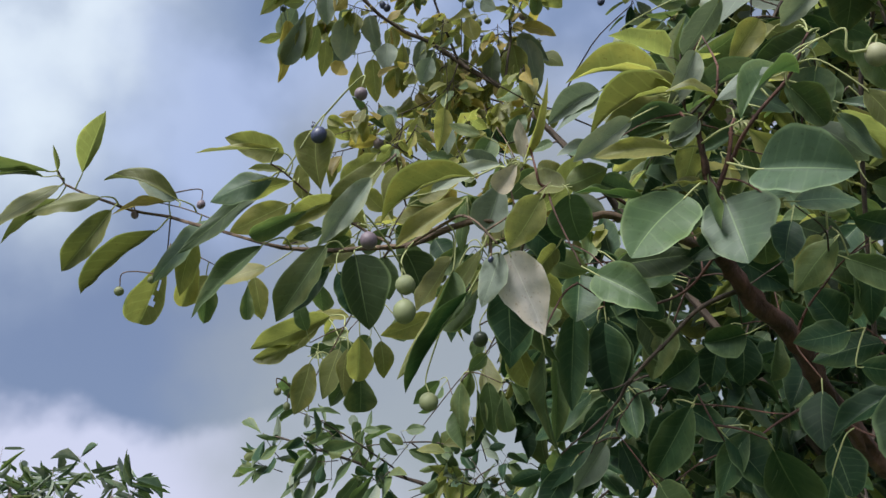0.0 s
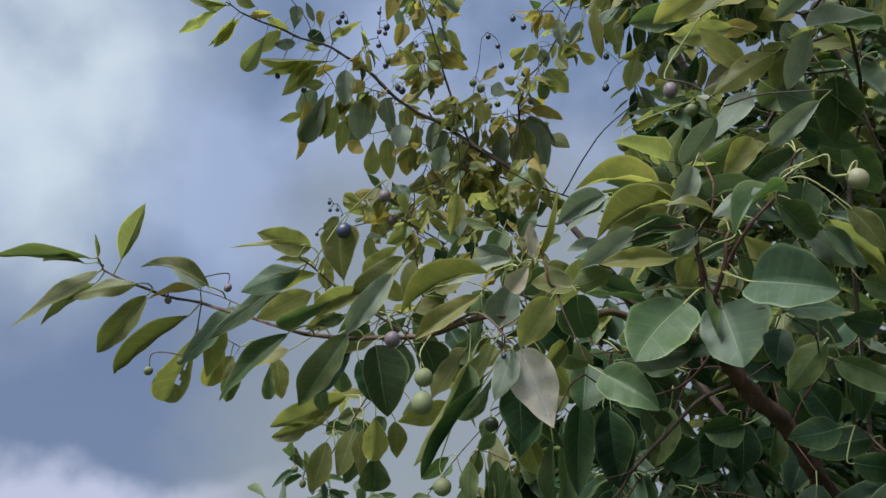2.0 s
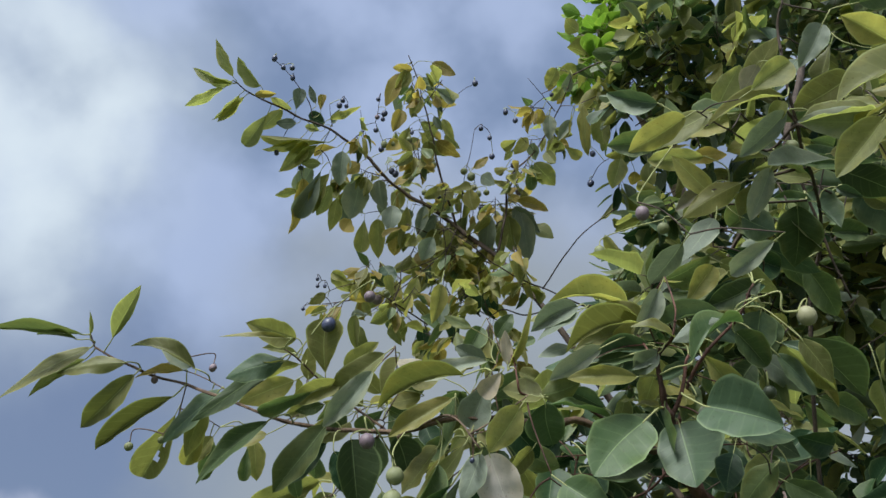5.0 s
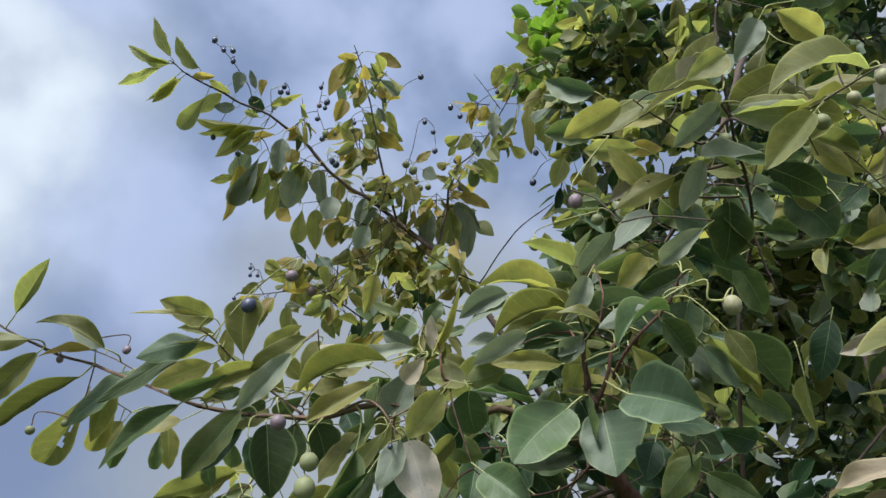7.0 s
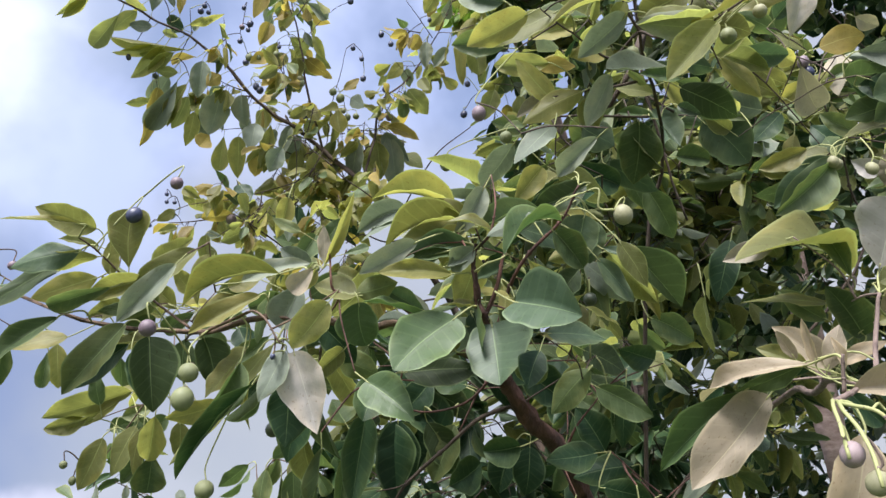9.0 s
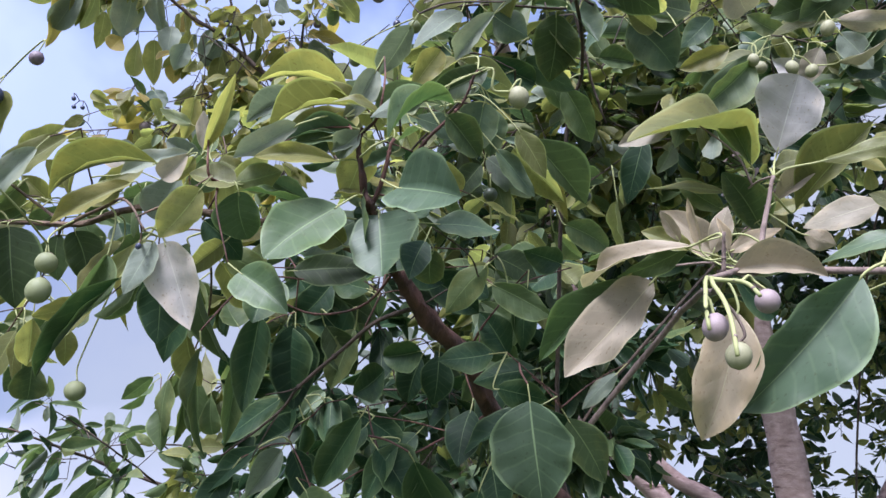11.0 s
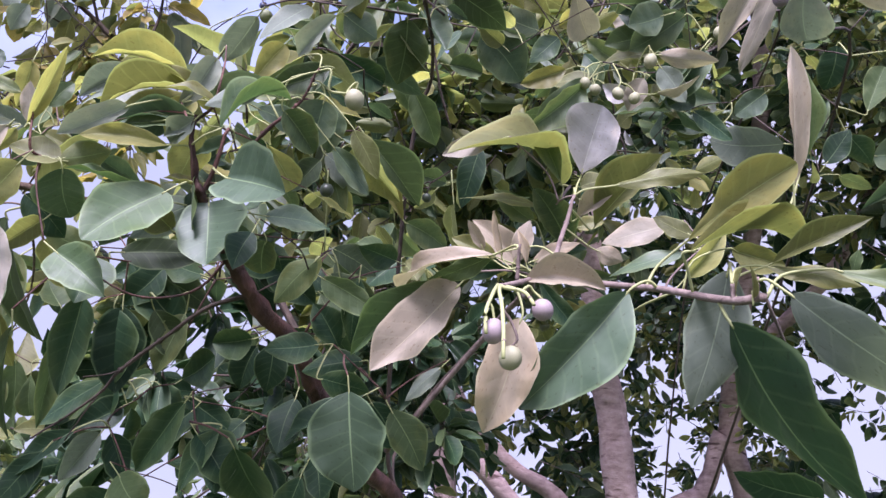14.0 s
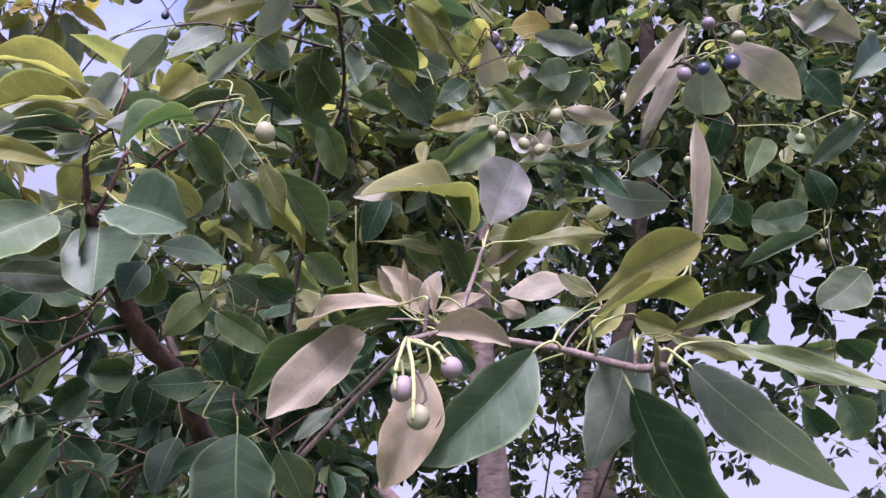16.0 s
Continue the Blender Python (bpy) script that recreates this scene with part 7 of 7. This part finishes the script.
def grow(plan, order):
    rng = random.Random(100 + order)
    out = ([], [], [])
    for line, r0, r1 in plan["lines"]:
        thick = max(r0, r1) > 0.004
        young = max(r0, r1) < plan.get("young", 0)
        tube(out, line, r0, r1, 14 if thick else 7, 1 if young else 0, 0.75 if thick else 0.14)
        for i in range(2, len(line) - 2, 4):
            if r1 < 0.004:
                bud = line[i] + np.array(noise.noise_vector(Vector(line[i] * 90))) * 0.002
                tube(out, np.array([line[i], bud]), max(r0, r1) * 1.25, r0 * 0.6, 6)
    # leaf stalks and pedicels join the nearest wood, and later ones may fork from earlier ones
    wood = np.vstack([line for line, r0, r1 in plan["lines"]]) if plan["lines"] else np.zeros((0, 3))

    def reach(p):
        d = np.linalg.norm(wood - p, axis=1)
        i = int(d.argmin())
        return d[i], wood[i]

    todo = [("leaf", np.array(b), (b, t, w, turn)) for b, t, w, turn, tone, form in plan["leaves"]]
    todo += [("fruit", np.array(p) + (0, 0, 0.5 * size), size) for p, size, tone in plan["fruit"]]
    todo.sort(key=lambda q: reach(q[1])[0] if len(wood) else 0)
    for what, p, more in todo:
        if what == "leaf":
            base, tip, width, turn = more
            length, a, s, n = frame_of(base, tip, turn)
            r = 0.0004 + 0.0046 * length
            d, near = reach(p - a * 0.014)
            if d < 0.045:
                gap = np.linalg.norm(p - near)
                ease = gap * (0.5 if (p - near).dot(a) > 0.3 * gap else 0.15)
                tube(out, curve_points([near, near * 0.45 + (p - a * ease) * 0.55 + (0, 0, 0.002), p - a * 0.004, p + a * 0.004], 4), r * 1.3, r * 0.9, 6, 1)
            else:
                mid = p - a * 0.014
                side = np.array(noise.noise_vector(Vector(p * 30))) * 0.12 * d
                line = curve_points([near, near * 0.6 + mid * 0.4 + (0, 0, 0.05 * d) + side, mid])
                tube(out, line, r * 1.5, r, 6, 0)
                tube(out, curve_points([mid, (mid + p) / 2, p + a * 0.004]), r, r * 0.8, 6, 1)
                wood = np.vstack([wood, line])
        else:
            d, near = reach(p + np.array((0, 0, 0.012)))
            hang = p + np.array((rng.uniform(-1, 1), rng.uniform(-1, 1), 0)) * more * 0.3 + np.array((0, 0, min(0.014, 0.35 * d)))
            line = curve_points([near, near * 0.4 + hang * 0.6 + (0, 0, 0.003), hang, p])
            tube(out, line, 0.0009, 0.00065, 6, 1 if more > 0.012 else 0)
            wood = np.vstack([wood, line[:-3]])
    ob = mesh_object(plan["name"], out[0], out[1], [plan["bark"], STALK], tree, [(0.5, 0.5)] * len(out[0]), out[2], plan["label"])
    ob.location = -BASE
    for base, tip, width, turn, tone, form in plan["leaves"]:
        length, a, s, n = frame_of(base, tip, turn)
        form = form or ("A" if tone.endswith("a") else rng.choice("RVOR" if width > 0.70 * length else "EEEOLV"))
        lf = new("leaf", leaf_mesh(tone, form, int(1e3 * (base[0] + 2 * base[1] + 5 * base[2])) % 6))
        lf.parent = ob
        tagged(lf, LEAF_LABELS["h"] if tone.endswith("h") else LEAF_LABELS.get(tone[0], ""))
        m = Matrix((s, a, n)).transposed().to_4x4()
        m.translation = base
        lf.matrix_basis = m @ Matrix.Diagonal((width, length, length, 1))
    for place, size, tone in plan["fruit"]:
        fr = new("fruit", drupe_mesh(tone, rng.randrange(3)))
        fr.parent = ob
        tagged(fr, FRUIT_LABELS[tone])
        fr.matrix_basis = pose(*place, rng.uniform(-25, 25), rng.uniform(-25, 25), rng.uniform(0, 360)) @ Matrix.Diagonal((size, size, size, 1))
    for middle, radius, depth, twigs in plan["clumps"]:
        fol = Foliage(MASS)
        for _ in range(max(2, round(twigs * plan.get("share", 0.66)))):
            while True:
                q = np.array([rng.uniform(-1, 1) for _ in range(3)])
                if q.dot(q) < 1:
                    break
            reach = rng.uniform(0.6, 1.0) * min(0.13, 0.06 + 0.5 * radius)
            inner = max(radius - 0.6 * reach, 0.3 * radius)
            start = np.array(middle) + q * np.array((inner, max(depth, plan.get("deep", 0.22)), inner))
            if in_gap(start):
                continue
            way = (q[0] * 0.8 + rng.uniform(-0.6, 0.2), q[1] * 0.8 + rng.uniform(-0.6, 0.3), q[2] * 0.5 + rng.uniform(-0.3, 0.7))
            # low front clumps take mostly dark tones, shade put into the colour
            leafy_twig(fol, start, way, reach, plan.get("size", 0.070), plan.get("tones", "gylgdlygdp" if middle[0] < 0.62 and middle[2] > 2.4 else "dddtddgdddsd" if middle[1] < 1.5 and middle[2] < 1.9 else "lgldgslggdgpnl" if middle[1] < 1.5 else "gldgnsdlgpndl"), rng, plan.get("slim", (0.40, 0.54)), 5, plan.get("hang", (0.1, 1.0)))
        far = middle[1] > 1.75
        if radius > 0.05:
            held = FAR_WOOD if far else NEAR_WOOD
            away = np.linalg.norm(np.vstack(held) - np.array(middle), axis=1)
            root = np.vstack(held)[int(away.argmin())]
            way = np.array(middle) - root
            lift = np.array((0, 0, 0.12 * np.linalg.norm(way)))
            line = curve_points([root, root + 0.4 * way + lift + 0.03 * np.array(noise.noise_vector(Vector(root * 7))), root + 0.75 * way + lift, middle], 5)
            fol.twig(line, 0.0016 + 0.0028 * min(1, away.min()), 0.0011)
            held.append(line[3:-1])
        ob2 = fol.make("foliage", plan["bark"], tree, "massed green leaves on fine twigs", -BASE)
        if far:
            FAR_FOLIAGE.append(ob2)


# stems of the tree behind: a line and two radii each
STEMS = [
    ([(2.56, 3.08, -0.05), (2.30, 2.86, 0.70), (2.02, 2.63, 1.65), (1.89, 2.51, 2.05), (1.79, 2.42, 2.32), (1.66, 2.29, 3.12)], 0.083, 0.041),
    ([(2.62, 3.11, -0.05), (2.88, 2.95, 0.80), (2.78, 2.81, 1.73), (2.67, 2.73, 2.04), (2.61, 2.62, 2.34), (2.49, 2.23, 3.02), (2.25, 1.85, 3.64), (1.99, 1.69, 4.14)], 0.064, 0.028),
    ([(2.51, 3.08, -0.05), (2.36, 3.01, 0.90), (2.42, 2.94, 1.67), (2.56, 2.83, 1.84), (2.60, 2.72, 2.08)], 0.051, 0.036),
    ([(2.54, 3.12, -0.05), (2.29, 2.95, 0.90), (1.88, 2.87, 1.50), (1.58, 2.83, 1.78), (1.33, 2.79, 2.03), (1.02, 2.61, 2.59)], 0.058, 0.023),
    ([(2.57, 3.14, -0.05), (2.43, 3.07, 0.90), (2.03, 3.05, 1.70), (1.72, 3.04, 1.91), (1.45, 3.00, 2.18), (1.25, 2.85, 2.62)], 0.051, 0.018),
    ([(2.61, 2.62, 2.34), (2.67, 2.13, 2.61), (2.76, 1.97, 2.87), (2.85, 1.73, 3.32), (2.85, 1.62, 3.78)], 0.033, 0.015),
]
FAR_FOLIAGE = []
lower_branch["name"] = "limb"
near_branch["young"], centre_branch["young"] = 0.00135, 0.00125
high_crown["tones"] = "yylolyogl"
high_crown["size"], high_crown["hang"], high_crown["share"], high_crown["deep"] = 0.054, (0.5, 1.8), 0.42, 0.10
far_branch["tones"], far_branch["slim"], far_branch["share"] = "gsgdpg", (0.28, 0.38), 0.25
far_branch["size"] = 0.088
more = random.Random(5)
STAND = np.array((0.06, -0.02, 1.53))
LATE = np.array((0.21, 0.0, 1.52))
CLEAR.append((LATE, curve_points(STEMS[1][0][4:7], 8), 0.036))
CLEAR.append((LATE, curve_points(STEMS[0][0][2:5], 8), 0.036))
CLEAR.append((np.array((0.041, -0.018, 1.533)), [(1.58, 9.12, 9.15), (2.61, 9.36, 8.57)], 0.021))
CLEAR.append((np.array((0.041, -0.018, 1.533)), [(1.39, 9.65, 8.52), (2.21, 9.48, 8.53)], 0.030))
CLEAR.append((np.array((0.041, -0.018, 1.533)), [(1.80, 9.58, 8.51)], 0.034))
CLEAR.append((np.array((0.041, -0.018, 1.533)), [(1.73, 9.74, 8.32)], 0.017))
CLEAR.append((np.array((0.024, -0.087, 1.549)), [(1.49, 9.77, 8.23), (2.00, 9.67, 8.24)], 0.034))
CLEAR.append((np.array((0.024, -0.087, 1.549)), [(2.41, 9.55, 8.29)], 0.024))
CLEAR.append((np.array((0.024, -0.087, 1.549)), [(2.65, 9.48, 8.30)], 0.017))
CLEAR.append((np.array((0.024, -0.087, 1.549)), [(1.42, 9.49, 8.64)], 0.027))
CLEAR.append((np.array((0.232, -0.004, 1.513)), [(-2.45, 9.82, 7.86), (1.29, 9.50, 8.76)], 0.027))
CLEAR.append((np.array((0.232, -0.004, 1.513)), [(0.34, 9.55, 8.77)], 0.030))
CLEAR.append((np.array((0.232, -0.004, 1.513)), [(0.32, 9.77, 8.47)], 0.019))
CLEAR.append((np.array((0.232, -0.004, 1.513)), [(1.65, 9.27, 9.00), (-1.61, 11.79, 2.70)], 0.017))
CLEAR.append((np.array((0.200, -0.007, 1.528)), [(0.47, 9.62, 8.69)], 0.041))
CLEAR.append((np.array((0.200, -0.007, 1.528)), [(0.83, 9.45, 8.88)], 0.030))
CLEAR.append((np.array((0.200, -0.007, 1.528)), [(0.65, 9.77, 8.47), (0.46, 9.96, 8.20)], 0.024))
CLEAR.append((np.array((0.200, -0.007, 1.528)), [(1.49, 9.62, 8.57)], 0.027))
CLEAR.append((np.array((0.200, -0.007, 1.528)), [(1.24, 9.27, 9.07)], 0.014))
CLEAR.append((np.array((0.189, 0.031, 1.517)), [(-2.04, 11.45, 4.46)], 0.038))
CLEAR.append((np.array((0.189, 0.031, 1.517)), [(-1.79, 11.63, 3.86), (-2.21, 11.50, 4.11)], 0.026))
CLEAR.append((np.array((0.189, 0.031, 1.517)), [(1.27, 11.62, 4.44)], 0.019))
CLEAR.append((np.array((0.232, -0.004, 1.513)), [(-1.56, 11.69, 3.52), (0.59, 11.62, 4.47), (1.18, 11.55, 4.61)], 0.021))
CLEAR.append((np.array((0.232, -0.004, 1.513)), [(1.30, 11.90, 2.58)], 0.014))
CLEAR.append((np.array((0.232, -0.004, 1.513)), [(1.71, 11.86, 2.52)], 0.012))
infill(left_branch, 42, "gyyg", lambda p: p[0] > -0.16 and p[2] > 1.70, more)
infill(centre_branch, 34, "lgnsgy", lambda p: p[2] > 1.77, more)
# dark tones again, standing for shade below the crown
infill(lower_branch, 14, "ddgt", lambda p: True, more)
infill(upper_branch, 92, "lyplyo", lambda p: p[0] > -0.42, more)
infill(shoot_branch, 60, "llgsn", lambda p: True, more)
infill(fruiting_branch, 45, "gsgln", lambda p: p[1] > 0.5, more)
NEAR_WOOD = [line for p in (lower_branch, upper_branch, shoot_branch, fruiting_branch) for line, r0, r1 in p["lines"] if r1 > 0.0025]
FAR_WOOD = [line[line[:, 2] > 1.2] for line in (curve_points(pts, 8) for pts, r0, r1 in STEMS)]
for order, plan in enumerate(PLANS):
    grow(plan, order)

# ---- ground ----
def ground():
    verts, faces = [], []
    rings = (0.0, 1.0, 2.0, 4.0, 8.0, 16.0, 40.0, 120.0, 400.0, 1500.0)
    for r in rings:
        for k in range(32):
            w = 2 * math.pi * k / 32
            x, y = r * math.cos(w), r * math.sin(w)
            verts.append((x, y, 0.05 * noise.noise(Vector((x * 0.3, y * 0.3, 0))) - 0.02))
    for i in range(len(rings) - 1):
        for k in range(32):
            k2 = (k + 1) % 32
            faces.append((i * 32 + k, i * 32 + k2, i * 32 + 32 + k2, i * 32 + 32 + k))
    ob = mesh_object("ground", verts, faces, [GRASS], None)
    return tagged(ob, "uneven meadow of short green grass", "ground", kind="structure")


ground()


# ---- trees behind ----
def back_tree(base, label, trunks, clumps, palette, size, slim, tones_in, pairs=6, long=1.0):
    """A tree of several stems: trunk meshes and massed leaves round given places."""
    ob = tagged(new("tree"), label, "tree")
    ob.location = base
    rng = random.Random(int(base[0] * 100) + 7)
    for pts, r0, r1 in trunks:
        out = ([], [], [])
        line = curve_points(pts, 8)
        for i in range(1, len(line) - 1):
            line[i] = line[i] + 0.010 * np.array(noise.noise_vector(Vector(line[i] * 5)))
        tube(out, line, r0, r1, 16, 0, 0.22)
        t = mesh_object("trunk", out[0], out[1], [TRUNK], ob)
        t.location = -Vector(base)
    for middle, radius, twigs in clumps:
        fol = Foliage(palette)
        for _ in range(twigs):
            q = np.array([rng.gauss(0, 0.5) for _ in range(3)])
            start = np.array(middle) + q * radius
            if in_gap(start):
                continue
            way = (q[0] + rng.uniform(-0.5, 0.5), q[1] + rng.uniform(-0.5, 0.5), q[2] + rng.uniform(-0.2, 0.7))
            leafy_twig(fol, start, way, long * rng.uniform(0.12, 0.25), size, tones_in, rng, slim, pairs)
        fol.make("foliage", TRUNK, ob, "massed leaves on fine twigs", -Vector(base))
    return ob


stemmed = back_tree((2.56, 3.08, 0.00), "many-stemmed tree with peeling pinkish-grey bark standing behind the fruiting branches", STEMS, [
    ((1.72, 2.55, 3.33), 0.51, 89), ((2.26, 2.22, 3.60), 0.51, 89), ((2.82, 1.85, 3.27), 0.51, 78), ((3.14, 1.54, 2.75), 0.46, 47),
    ((1.25, 3.01, 3.09), 0.44, 59), ((2.86, 2.73, 2.87), 0.38, 35), ((2.25, 3.07, 2.68), 0.38, 39), ((1.78, 3.42, 2.10), 0.33, 27),
    # the four clumps above z 4 are unseen, added to shade the foliage below
    ((1.50, 1.60, 4.35), 0.46, 79), ((2.10, 1.42, 4.40), 0.46, 79), ((2.70, 1.25, 4.30), 0.46, 72), ((2.05, 2.05, 4.30), 0.46, 65), ((3.17, 2.88, 2.11), 0.33, 19), ((2.51, 3.49, 1.99), 0.33, 23), ((1.29, 3.62, 1.89), 0.33, 27),
# mostly dark leaf tones put more of that shade into the colour
], MASS, 0.128, (0.42, 0.58), "dgdsdgddt")

for ob in FAR_FOLIAGE:
    ob.parent, ob.location = stemmed, -stemmed.location

back_tree((1.75, 3.60, 0.0), "tall tree with broad bright green leaves behind the crown", [
    ([(1.75, 3.60, -0.05), (1.50, 3.20, 1.67), (1.10, 2.70, 2.75), (0.70, 2.05, 3.20), (0.36, 1.52, 3.16)], 0.07, 0.005),
], [((0.345, 1.44, 3.15), 0.03, 9), ((0.33, 1.43, 3.00), 0.03, 6), ((0.39, 1.48, 3.28), 0.04, 9), ((0.60, 1.8, 3.3), 0.12, 10)], {"e": MASS["e"], "y": MASS["y"]}, 0.065, (0.75, 0.95), "eeey", 3, 0.3)

back_tree((-2.62, 5.12, 0.0), "distant peach tree with long narrow drooping leaves", [
    ([(-2.62, 5.12, -0.05), (-2.65, 5.1, 0.5), (-2.75, 5.1, 1.0), (-3.00, 5.04, 1.86)], 0.05, 0.01),
    ([(-2.65, 5.1, 0.5), (-2.5, 5.1, 1.0), (-2.32, 5.09, 1.77)], 0.035, 0.008),
], [((-3.05, 4.98, 1.80), 0.13, 8), ((-2.70, 5.09, 1.66), 0.12, 7), ((-2.32, 5.09, 1.70), 0.11, 6), ((-2.70, 5.11, 1.40), 0.35, 18), ((-3.55, 4.87, 2.02), 0.14, 6)],
    {"g": MASS["g"], "p": MASS["p"], "s": MASS["s"]}, 0.21, (0.12, 0.16), "gpps", 5)
